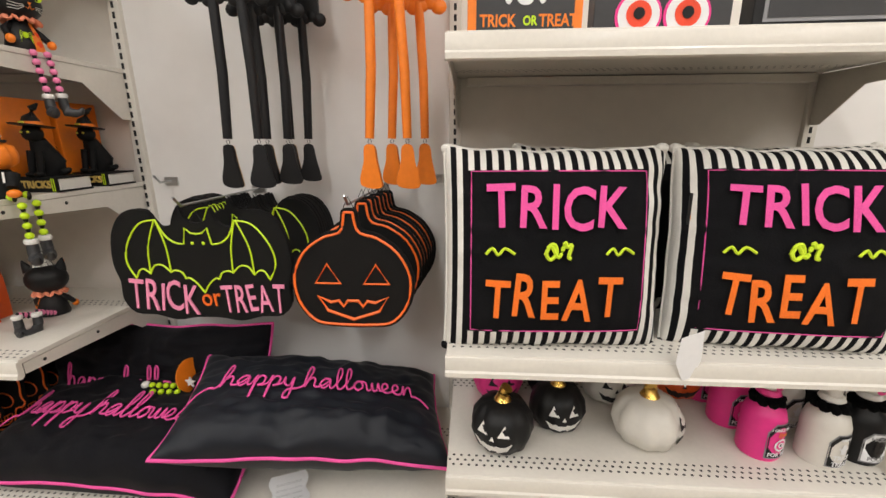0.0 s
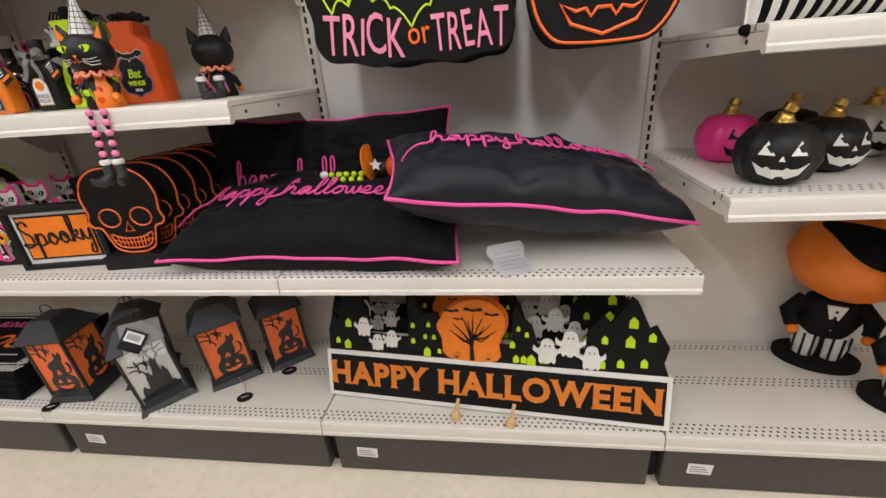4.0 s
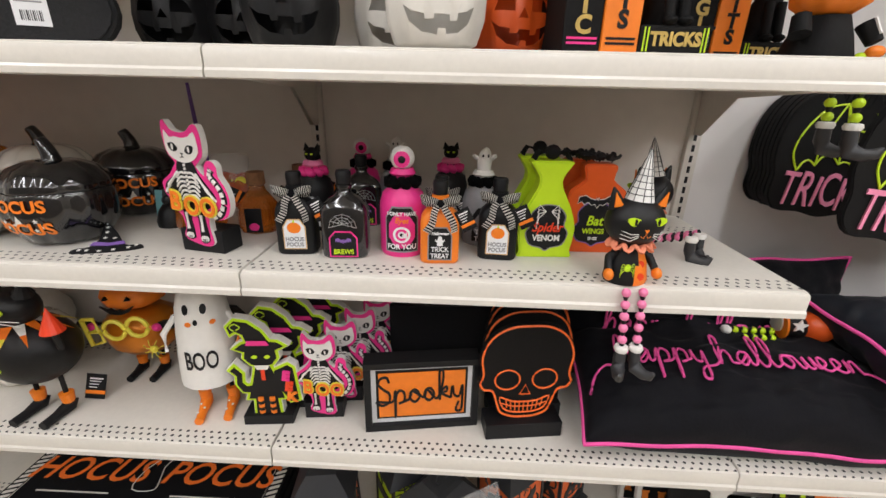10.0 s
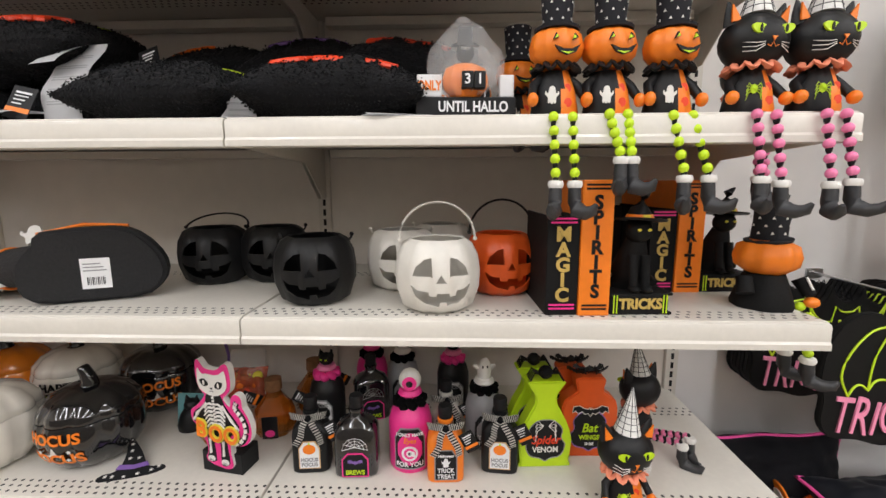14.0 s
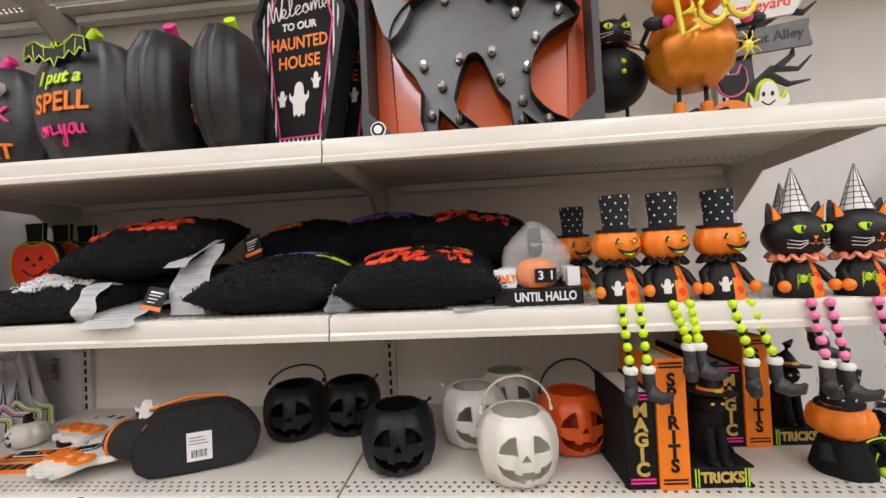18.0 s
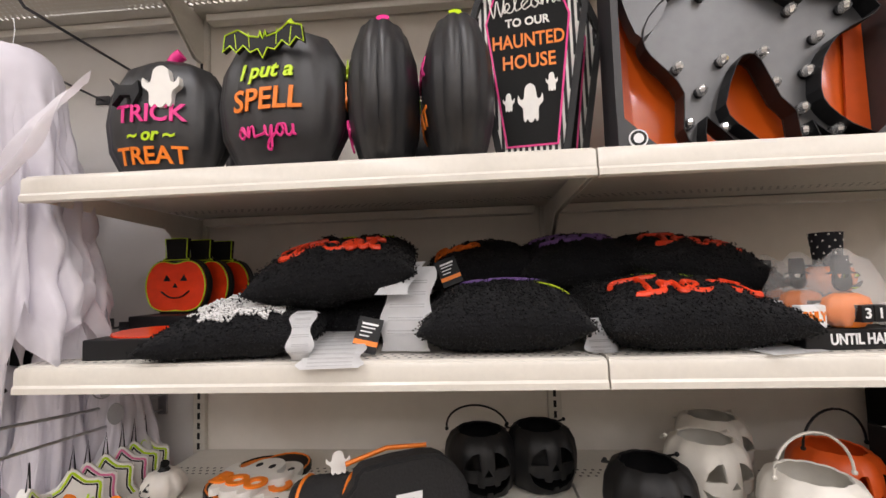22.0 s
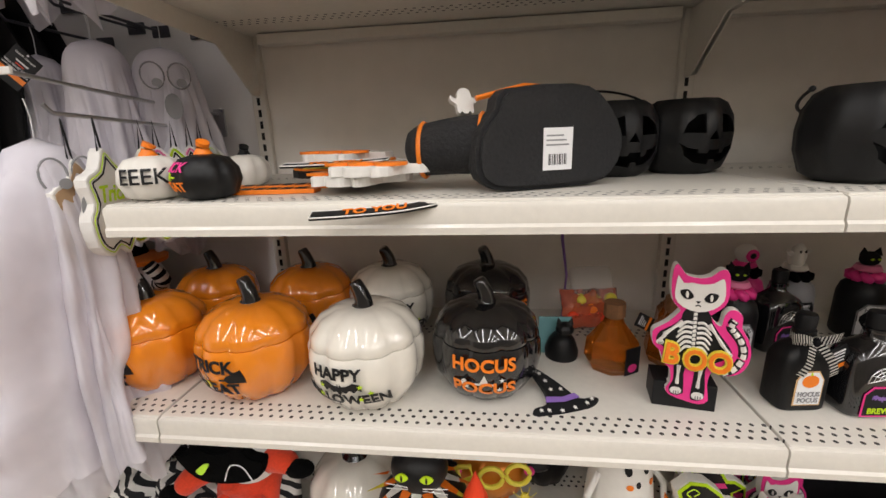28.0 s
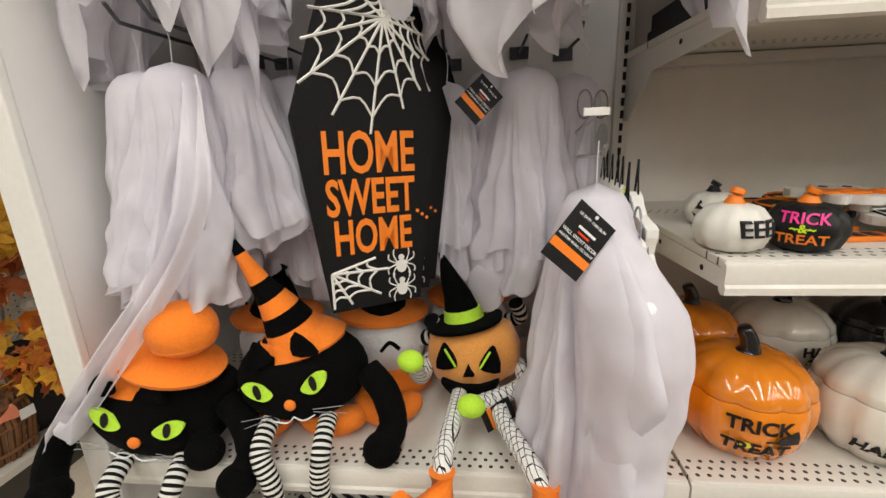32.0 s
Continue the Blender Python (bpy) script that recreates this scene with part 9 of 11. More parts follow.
def pumpkin_sign(x, y, z, rz, label, face=True):
    t = thing("pumpkin_sign", label, "sign", x, y, z, rz, group="pumpkin line signs")
    part("board", slab(PUMP, 0.012, 0, 0.002), MATTE, t, smooth=40)
    cord(t, 0.258, 0.0)
    part("outline", line(grow(PUMP, -0.008), 0.003, -0.0012, True), NEON, t, "orange neon-style outline")
    if face:
        for sx in (-1, 1):
            part("eye_line", line([(sx * 0.026, 0.106), (sx * 0.082, 0.106), (sx * 0.054, 0.150)], 0.0037, -0.0012, True), NEON, t)
        part("mouth_line", line([(-0.078, 0.076), (-0.05, 0.062), (-0.032, 0.066), (-0.022, 0.052), (-0.012, 0.066), (0.012, 0.066), (0.022, 0.052), (0.032, 0.066), (0.05, 0.062), (0.078, 0.076), (0.058, 0.042), (0.0, 0.022), (-0.058, 0.042)], 0.0036, -0.0012, True), NEON, t)
    return t


pumpkin_sign(2.531, -0.288, 1.096, 0, "black pumpkin sign with an orange line face")
for k in range(7):
    pumpkin_sign(2.535 + 0.003 * k, -0.190 + 0.032 * k, 1.100 + 0.003 * (k % 2), 2, "black pumpkin sign hanging in a stack", False)
peg_hook(2.170, 1.372, -0.315)
peg_hook(2.533, 1.378, -0.315)
peg_hook(1.905, 1.392, -0.02)
for x in (2.62, 2.70):
    peg_hook(x, 1.402, -0.10)


def leg_sign(x, y, dx, material, edge, label):
    """A hanging figure seen by its ruffled hem, two cloth legs and cut-out feet."""
    t = thing("dangling_figure_sign", label, "sign", x, y, 1.40, group="hanging leg signs")
    hem = bmesh.new()
    for i in range(9):
        a = i / 8 - 0.5
        ball(0.018, 0.008, 0.016, a * 0.15, 0, 0.398 + 0.006 * math.sin(i * 2.1), 8, bm=hem)
    box(-0.075, 0.075, -0.006, 0.006, 0.400, 0.600, bm=hem)
    part("skirt", hem, material, t, "ruffled skirt board", 60)
    for sx in (-1, 1):
        x0, x1 = sx * 0.030, sx * dx
        leg = part("leg", tube([(x0, 0, 0.400), ((x0 + x1) / 2 + 0.003, 0.002, 0.25), (x1, 0, 0.110)], [0.0105, 0.011, 0.010], 10), material, t, "cloth tube leg", 60)
        part("link", tube([(x1, 0, 0.112), (x1 + 0.004, 0, 0.104), (x1, 0, 0.094), (x1 - 0.004, 0, 0.104)], 0.001, 5, True), DARKWIRE, leg)
        foot = curve([(-0.012, 0.094), (0.010, 0.094), (0.016, 0.060), (0.024, 0.024), (0.026, 0.004), (0.004, 0.0), (-0.022, 0.006), (-0.026, 0.024), (-0.016, 0.058)], 3)
        ft = part("foot", moved(slab(foot, 0.008, -0.004), pose(x1, 0, 0, 0, 0, 14 * sx)), material, leg)
        part("foot_edge", moved(slab(grow(foot, -0.0006), 0.003, 0.0042), pose(x1, 0, 0, 0, 0, 14 * sx)), edge, ft)
    wire([(0, 0, 0.60), (0, 0.0, 0.66)], 0.0012, DARKWIRE, "hanger", t)
    return t


leg_sign(2.274, -0.200, 0.036, BLACK, CORK, "black hanging leg sign with cut-out feet")
leg_sign(2.312, -0.110, 0.026, BLACK, CORK, "black hanging leg sign behind its twin")
leg_sign(2.335, -0.030, 0.024, BLACK, CORK, "black hanging leg sign near the back board")
leg_sign(2.605, -0.200, 0.042, ORANGE, CORK, "orange hanging leg sign with cut-out feet")
leg_sign(2.636, -0.110, 0.040, ORANGE, CORK, "orange hanging leg sign behind its twin")
peg_hook(2.305, 2.052, -0.23)
peg_hook(2.635, 2.052, -0.23)

# ---- the striped cushions and craft pumpkins at the row's right part ----
ZD = [DLEVELS[k][0] for k in range(4)]


def striped_index(i, j, nx, ny):
    bx, by = 8, 8
    if bx <= i < nx - bx and by <= j < ny - by:
        return 2
    return i // 2 % 2


def treat_cushion(x, y, rz, rx, label, words=True, s=1.0):
    t = thing("striped_cushion", label, "cushion", x, y, ZD[2] + 0.186, rz, rx, group="striped trick or treat cushions")
    w = 0.42
    b, edge = pillow(w, w * 0.95, 0.135, 76, 72, 0.05, 0.0022, x, striped_index, 3.2, 0.0, 0.009)
    part("cover", b, [CANVASW, CANVASK, CANVASK], t, "black and white striped cover", 80)
    part("seam", tube(edge, 0.003, 5, True), CANVASW, t)
    for cx in (-1, 1):
        for cz in (-1, 1):
            part("corner", ball(0.013, 0.010, 0.010, cx * 0.205, 0, cz * 0.195, 10), CANVASW if cz > 0 else CANVASK, t)
    if words:
        pts = [(-0.160, -0.150), (0.160, -0.150), (0.160, 0.150), (-0.160, 0.150)]
        dense = [(p[0] + (q[0] - p[0]) * k / 10, p[1] + (q[1] - p[1]) * k / 10) for p, q in zip(pts, pts[1:] + pts[:1]) for k in range(10)]
        part("stitch_line", drape(line(dense, 0.0012, 0.004, True, 4), w, w * 0.95, 0.13, 3.2), CANVASP, t)
        flat = lambda b, ux, uz: drape(moved(b, pose(ux, -0.001, uz)), w, w * 0.95, 0.137, 3.2)
        hand_word(t, "TRICK", 0.104, 0.252, CANVASP, lambda b: flat(b, -0.006, 0.084), int(x * 90), 0.0018)
        hand_word(t, "TREAT", 0.108, 0.250, CANVASO, lambda b: flat(b, -0.010, -0.086), int(x * 70), 0.0018)
        part("lettering", flat(line([(a + 0.12 * b, b) for a, b in handwriting("or", 0.062, False)], 0.0036, 0, n=6), -0.004, 0.006), CANVASG, t, "lime stitched lettering")
        for sx in (-1, 1):
            part("squiggle", flat(line(curve([(-0.026, -0.004), (-0.014, 0.007), (-0.004, -0.005), (0.008, 0.007), (0.026, -0.003)], 4, False), 0.0028, 0, n=5), sx * 0.108, 0.004), CANVASG, t)
    return t


treat_cushion(2.947, -0.330, 3, -7, "striped cushion with a black panel and trick or treat lettering")
treat_cushion(3.388, -0.315, -4, -8, "striped cushion with trick or treat lettering beside its twin")
treat_cushion(3.100, -0.140, 4, -6, "striped cushion standing behind the front pair", False)
treat_cushion(3.500, -0.120, 0, -6, "striped cushion standing behind the front pair", False)
lb = thing("cloth_tag", "blank white cloth tag hanging over the shelf edge", "label", 3.185, -0.436, ZD[2] + 0.055, 12)
part("cloth", moved(slab([(-0.022, 0.0), (0.02, 0.012), (0.026, -0.05), (0.006, -0.105), (-0.012, -0.075), (-0.024, -0.05)], 0.001, 0), pose(0, 0, 0, 4, 0, 0)), PAPER, lb)
bt = thing("card_tag", "black card tag with an orange band between the cushions", "tag", 3.172, -0.385, ZD[2] + 0.25)
tag(bt, 0, 0, 0.055, 70, 0, 4, 0.035, 0.055, "tag")

CP = "craft pumpkins on the lower shelf"
mini_pumpkin(2.866, -0.310, ZD[1], -22, SATINK, GOLD, "black craft pumpkin with a white face and gold stem", face=WHITE, r=0.072, h=0.112, group=CP)
mini_pumpkin(3.004, -0.232, ZD[1], 4, SATINK, GOLD, "black craft pumpkin with a white face and gold stem", face=WHITE, r=0.068, h=0.106, group=CP)
mini_pumpkin(3.200, -0.275, ZD[1], 70, SATINW, GOLD, "white craft pumpkin turned aside with a gold stem", face=BLACK, r=0.078, h=0.112, group=CP)
mini_pumpkin(2.868, -0.115, ZD[1], 6, PINK, GOLD, "hot pink craft pumpkin with a black face", face=BLACK, r=0.068, h=0.106, group=CP)
mini_pumpkin(3.012, -0.085, ZD[1], 6, SATINK, GOLD, "black craft pumpkin at the shelf's back", face=WHITE, r=0.068, h=0.106, group=CP)
mini_pumpkin(3.160, -0.110, ZD[1], 4, SATINW, GOLD, "white craft pumpkin with a black face at the back", face=BLACK, r=0.070, h=0.108, group=CP)
mini_pumpkin(3.350, -0.075, ZD[1], -4, SATINO, GOLD, "orange craft pumpkin with a black face at the back", face=BLACK, r=0.074, h=0.110, group=CP)


def cloth_bottle(x, y, rz, m, trim, label, kind):
    return round_bottle(x, y, ZD[1], rz, m, trim, "ghost" if kind == "trick" else "eye", label, kind, 1.08, "potion bottles of the lower shelf")


cloth_bottle(3.435, -0.300, 22, PINK, PINK, "hot pink potion bottle with a black bow", "eye")
cloth_bottle(3.425, -0.195, 20, PINK, PINK, "hot pink potion bottle in a row", "eye")
cloth_bottle(3.415, -0.090, 20, PINK, PINK, "hot pink potion bottle at the shelf's back", "eye")
cloth_bottle(3.552, -0.315, 14, SATINW, WHITE, "pale potion bottle with a black bow and ghost label", "trick")
cloth_bottle(3.550, -0.190, 14, SATINW, WHITE, "pale potion bottle in a row", "trick")
for k in range(2):
    cloth_bottle(3.640, -0.30 + 0.11 * k, 8, SATINK, WHITE, "black potion bottle at the shelf's end", "hocus")

# signs on the upper right shelf
t = thing("ghost_box_sign", "orange framed sign with trick or treat lettering", "sign", 2.873, -0.372, ZD[3], 2)
part("frame", box(-0.094, 0.094, 0.0, 0.035, 0.0, 0.20, 0.0015), ORANGE, t)
part("panel", box(-0.080, 0.080, -0.0012, -0.0002, 0.004, 0.186), GREY, t)
for wd, ux, m in (("TRICK", -0.045, ORANGE), ("OR", 0.008, GREEN), ("TREAT", 0.054, ORANGE)):
    part("lettering", moved(letters(wd, 0.026 if wd != "OR" else 0.020, 0.0003, 0.0006, 0, 0.80), pose(ux, -0.0016, 0.020)), m, t)
part("ghost", slab(scaled(GHOST, 0.09, 0.12, 0, 0.045), 0.001, -0.0024), PAPER, t)
t = thing("eyes_box_sign", "dark box sign with two pink bloodshot eyes", "sign", 3.092, -0.372, ZD[3], 0)
part("box", box(-0.108, 0.108, 0.0, 0.04, 0.0, 0.16, 0.0015), GREY, t)
for sx in (-1, 1):
    e = part("eye", slab(ring(0.037, 0.037, 26, sx * 0.038, 0.024), 0.002, -0.0022), PINK, t)
    part("white", slab(ring(0.033, 0.033, 26, sx * 0.038, 0.024), 0.001, -0.0034), PAPER, e)
    part("iris", slab(ring(0.020, 0.020, 22, sx * 0.038, 0.026), 0.001, -0.0046), RED, e)
    part("pupil", slab(ring(0.009, 0.009, 16, sx * 0.038, 0.027), 0.001, -0.0058), BLACK, e)
t = thing("letter_box_sign", "black box sign with a pale inner frame", "sign", 3.350, -0.372, ZD[3], -2)
part("box", box(-0.115, 0.115, 0.0, 0.04, 0.0, 0.16, 0.0015), BLACK, t)
part("pale_frame", box(-0.100, 0.100, -0.0012, -0.0002, 0.012, 0.148), MIDGREY, t)
part("panel", box(-0.094, 0.094, -0.0024, -0.0014, 0.018, 0.142), GREY, t)

# pumpkin-headed figures on the base deck


def pumpkin_butler(x, y, rz, label, lean=0):
    f = PartFigure()
    f.name = "base"
    f.add(lathe([(0.0, 0.0), (0.105, 0.0), (0.105, 0.018), (0.0, 0.020)], 32, squash=0.7), MATTE)
    for sx in (-1, 1):
        lg = tube([(sx * 0.03, 0, 0.018), (sx * 0.034, 0, 0.06), (sx * 0.030, 0, 0.11)], [0.026, 0.034, 0.030], 16)
        f.name = "leg"
        f.add(lg, WHITE)
        for k in range(4):
            f.name = "trouser_lines"
            a = radians(-150 + 40 * k)
            f.add(tube([(sx * 0.033 + 0.034 * math.cos(a), 0.034 * math.sin(a), 0.025), (sx * 0.033 + 0.035 * math.cos(a), 0.035 * math.sin(a), 0.10)], 0.0035, 5), BLACK)
    f.name = "coat"
    f.add(moved(lathe([(0.055, 0.0), (0.075, 0.05), (0.060, 0.11), (0.03, 0.13), (0.0, 0.13)], 24, squash=0.75), pose(0, 0, 0.10)), MATTE)
    f.name = "shirt"
    f.add(slab([(-0.022, 0.21), (0.022, 0.21), (0.0, 0.13)], 0.006, -0.052), WHITE)
    for k in range(3):
        f.name = "button"
        f.add(ball(0.004, 0.003, 0.004, 0, -0.055, 0.195 - 0.018 * k, 8), BLACK)
    for sx in (-1, 1):
        f.name = "arm"
        f.add(tube([(sx * 0.06, 0, 0.20), (sx * 0.095, -0.02, 0.16), (sx * 0.085, -0.045, 0.13)], [0.022, 0.024, 0.018], 10), MATTE)
        f.name = "glove"
        f.add(ball(0.016, 0.014, 0.014, sx * 0.083, -0.052, 0.12, 10), ORANGE)
    hd = pose(0, -0.045, 0.358, -50, 14, 0)
    f.name = "head"
    f.add(moved(lathe([(0.001, -0.105), (0.07, -0.10), (0.125, -0.06), (0.142, 0.0), (0.125, 0.06), (0.07, 0.10), (0.03, 0.108), (0.0, 0.104)], 48, 10, 0.06), hd), ORANGE)
    mouth = bmesh.new()
    grid = []
    for i in range(21):
        u = i / 10 - 1
        hi, lo = 0.022 * abs(u) ** 1.5, -0.092 + 0.100 * abs(u) ** 2.2
        grid.append([])
        for j in range(9):
            px, pz = u * 0.116, lo + (max(hi, lo + 0.002) - lo) * j / 8
            grid[-1].append(mouth.verts.new((px, -math.sqrt(max(1e-4, 0.1435 ** 2 - px ** 2 - (pz * 0.95) ** 2)), pz)))
    for A, B in zip(grid, grid[1:]):
        for j in range(8):
            mouth.faces.new((A[j], B[j], B[j + 1], A[j + 1]))
    bmesh.ops.solidify(mouth, geom=mouth.faces[:], thickness=0.01)
    f.name = "mouth"
    f.add(moved(mouth, hd), MATTE)
    for sx in (-1, 1):
        eye = slab([(sx * 0.026, 0.034), (sx * 0.066, 0.040), (sx * 0.042, 0.070)], 0.012, 0)
        for v in eye.verts:
            v.co.y -= math.sqrt(max(1e-4, 0.146 ** 2 - v.co.x ** 2 - v.co.z ** 2))
        f.name = "eye"
        f.add(moved(eye, hd), BLACK)
    f.name = "hat"
    f.add(moved(lathe([(0.0, 0.0), (0.055, 0.0), (0.056, 0.006), (0.030, 0.008), (0.032, 0.05), (0.0, 0.052)], 22), hd @ pose(0, 0, 0.098)), BLACK)
    return f.place("pumpkin_butler", label, "figurine", pose(x, y, Z0, 0, 0, rz) @ Matrix.Diagonal((1, 1, 1, 1)), "pumpkin-headed figures")


pumpkin_butler(3.275, -0.035, -22, "large pumpkin-headed figure in a black coat and striped trousers")
pumpkin_butler(3.385, -0.225, -26, "large pumpkin-headed figure in front of its twin")

# ---- cloth ghosts and plush at the row's left end ----


def cloth_ghost(x, y, z, w, length, label, dx=0.0, dy=0.0, folds=7, seed=0.0, squash=0.6, face=0, rz=0, head=0.055, group="hanging cloth ghosts", teeth=9, spread=1.0, arms=()):
    """Sheer cloths over a round head, hanging in folds to torn hems; x, y, z is the head's top; face: 1 for drawn eyes and mouth."""
    t = thing("cloth_ghost", label, "ghost", x, y, z, rz, group=group)
    for layer, (lg, grow_r, sd) in enumerate(((1.0, 1.0, seed), (0.90, 1.05, seed + 4.3))):
        rng = random.Random(int(sd * 10))
        torn = 0.84
        cuts = sorted(rng.uniform(0, 2 * math.pi) for _ in range(teeth))
        ends = [rng.uniform(0.76, 1.0) for _ in cuts]
        b = bmesh.new()
        n, rows = 108, 32
        grid = []
        for j in range(rows + 1):
            s = j / rows
            row = []
            for k in range(n):
                a = 2 * math.pi * k / n
                i = max([q for q in range(teeth) if cuts[q] <= a], default=teeth - 1)
                a0, a1 = cuts[i], cuts[(i + 1) % teeth]
                span = (a1 - a0) % (2 * math.pi) or 1e-3
                u = ((a - a0) % (2 * math.pi)) / span
                tooth = 1 - abs(2 * u - 1) ** 1.5
                hem = ends[i] * (torn + (1 - torn) * tooth) if teeth > 9 else 0.86 + 0.14 * noise.noise(Vector((math.cos(a) * 1.6 + sd, math.sin(a) * 1.6, sd))) + (ends[i] - 0.88) * 0.5 * tooth
                drop = s * length * lg * hem
                if drop < head:
                    r = head * math.sqrt(max(0.0004, 1 - (1 - drop / head) ** 2))
                else:
                    q = min(1.0, (drop - head) / (length - head))
                    r = head + (w / 2 - head) * min(1.0, q / spread) ** 1.15
                for turn, reach, fall in arms:
                    away = abs((a - radians(turn) + math.pi) % (2 * math.pi) - math.pi)
                    lobe = math.exp(-(away / 0.62) ** 2) * min(1.0, max(0.0, (drop - head * 0.9) / fall)) ** 0.8
                    r += (reach * (1 - 0.25 * min(1.0, drop / length)) - r) * lobe if reach > r else 0
                fold = min(1, max(0, (drop - head * 0.7) / (head * 3.0)))
                ph = sd + 1.6 * noise.noise(Vector((math.cos(a) * 1.5 + sd, math.sin(a) * 1.5, s * 1.3)))
                wv = math.sin(folds * a + ph * 2.5)
                r *= 1 + fold * (0.20 * (abs(wv) ** 0.6 * (1 if wv > 0 else -1)) + 0.14 * math.sin((folds * 2 + 3) * a + ph * 5 + s * 2))
                r *= 1 + fold * (0.28 if head > 0.08 else 0.15) * noise.noise(Vector((math.cos(a) * 3.5 + sd, math.sin(a) * 3.5, s * 7)))
                r *= 1 + (grow_r - 1) * fold + 0.004 * layer
                row.append(b.verts.new((r * math.cos(a) + dx * s ** 1.6, r * math.sin(a) * (squash + max(0.0, 0.92 - squash) * max(0.0, 1 - drop / (3 * head))) + dy * s ** 1.6, 0.001 * layer - drop)))
            grid.append(row)
        for A, B in zip(grid, grid[1:]):
            for k in range(n):
                b.faces.new((A[k], A[(k + 1) % n], B[(k + 1) % n], B[k]))
        b.faces.new(grid[0])
        part("sheet", b, GAUZE, t, "sheer white cloth", 180)
    part("head_ball", ball(head * 0.88, head * 0.52, head * 0.88, 0, 0, -head * 0.98, 20), PAPER, t, "", 60)
    for turn, reach, fall in arms:
        part("arm_end", ball(0.011, 0.011, 0.011, reach * 0.93 * math.cos(radians(turn)), reach * 0.93 * math.sin(radians(turn)), -head * 0.9 - fall, 12), PAPER, t, "round white arm end under the cloth", 60)
    part("loop", tube([(0, 0, -0.002), (0.003, 0, 0.03), (0, 0, 0.055)], 0.0008, 5), PAPER, t)
    if face:
        y0 = -head * max(squash, 0.8) - 0.006
        for sx in (-1, 1):
            part("eye", line(ring(0.019, 0.024, 20, sx * 0.022, -head * 1.05), 0.0016, y0 + 0.004, True), MIDGREY, t)
            part("pupil", slab(ring(0.009, 0.008, 12, sx * 0.020 + 0.004, -head * 1.30), 0.001, y0 - 0.007), MIDGREY, t)
        part("mouth", slab(ring(0.015, 0.024, 16, 0.004, -head * 2.1), 0.001, y0 - 0.017), MIDGREY, t)
    return t


def ghost_tag(x, y, z, rz, ry, label, s=1.0):
    t = thing("card_tag", label, "tag", x, y, z, rz)
    tag(t, 0, 0, 0.03, 0, -6, ry, 0.050 * s, 0.064 * s, "tag", (("US $4.99  CAN $6.99", 0.082), ("WALL GHOST D\u00c9COR", 0.095), ("FANT\u00d4ME MURAL D\u00c9CORATIF", 0.068)))
    return t


cloth_ghost(-0.828, -0.266, 1.667, 0.145, 0.40, "white cloth ghost hanging by its head, folds loose", -0.005, -0.02, 5, 0.3, 0.9)
cloth_ghost(-0.763, -0.278, 1.674, 0.20, 0.40, "white cloth ghost with a long trailing hem", -0.02, -0.04, 6, 1.7, 0.8)
cloth_ghost(-0.690, -0.225, 1.677, 0.18, 0.33, "white cloth ghost in a hanging cluster", 0.03, -0.02, 7, 2.6, 0.8)
cloth_ghost(-0.635, -0.160, 1.664, 0.20, 0.42, "white cloth ghost at the cluster's back", 0.03, 0.0, 7, 3.9)
tr = thing("cloth_train", "long white cloth train trailing over the plush toys", "cloth", 0, 0, 0)
b = bmesh.new()
cs = curve([(-0.715, -0.312, 1.640), (-0.690, -0.365, 1.560), (-0.690, -0.400, 1.470), (-0.745, -0.412, 1.375), (-0.800, -0.425, 1.300), (-0.865, -0.440, 1.215), (-0.925, -0.450, 1.140)], 8, False)
rows = []
for i, p in enumerate(cs):
    q = i / (len(cs) - 1)
    wide = 0.05 + 0.07 * q
    rows.append([b.verts.new((p[0] + u * wide * 0.8, p[1] + 0.013 * math.sin(u * 11 + i * 0.09) + 0.006 * math.sin(u * 23 - i * 0.12), p[2] + u * wide * 0.35 - (0.02 * math.sin(u * 9) if i > len(cs) - 4 else 0))) for u in [k / 20 - 0.5 for k in range(21)]])
for A, B in zip(rows, rows[1:]):
    for k in range(20):
        b.faces.new((A[k], A[k + 1], B[k + 1], B[k]))
part("strip", b, GAUZE, tr, "", 180)

cloth_ghost(-0.357, -0.121, 1.644, 0.15, 0.40, "narrow white cloth ghost hanging beside the coffin sign", -0.01, -0.02, 5, 6.2, head=0.042)
cloth_ghost(-0.273, -0.082, 1.670, 0.22, 0.46, "white cloth ghost hanging beside a tagged twin", 0.0, -0.02, 6, 5.1)
cloth_ghost(-0.215, -0.140, 1.660, 0.18, 0.44, "white cloth ghost with a card tag on its cloth", 0.0, -0.01, 6, 15.1)
cloth_ghost(-0.125, -0.080, 1.652, 0.19, 0.44, "white cloth ghost with a drawn face near the shelf post", 0.0, 0.0, 7, 7.4, face=1, rz=38)
cloth_ghost(-0.143, -0.350, 1.482, 0.175, 0.62, "white cloth ghost with a drawn face hanging low in front", 0.0, 0.0, 6, 8.3, 0.95, face=1, rz=84, head=0.050, spread=0.7, arms=((-165, 0.158, 0.075), (28, 0.075, 0.09)))
cloth_ghost(-0.135, -0.320, 2.285, 0.34, 0.69, "large white cloth ghost hanging high at the post", 0.02, -0.03, 9, 9.7, head=0.085, teeth=15)
cloth_ghost(-0.320, -0.200, 2.285, 0.34, 0.66, "large white cloth ghost hanging high over the sign", 0.0, 0.0, 8, 10.4, head=0.085, teeth=15)
cloth_ghost(-0.540, -0.200, 2.285, 0.32, 0.65, "large white cloth ghost hanging high in the row", 0.0, 0.0, 8, 11.8, head=0.085, teeth=13)
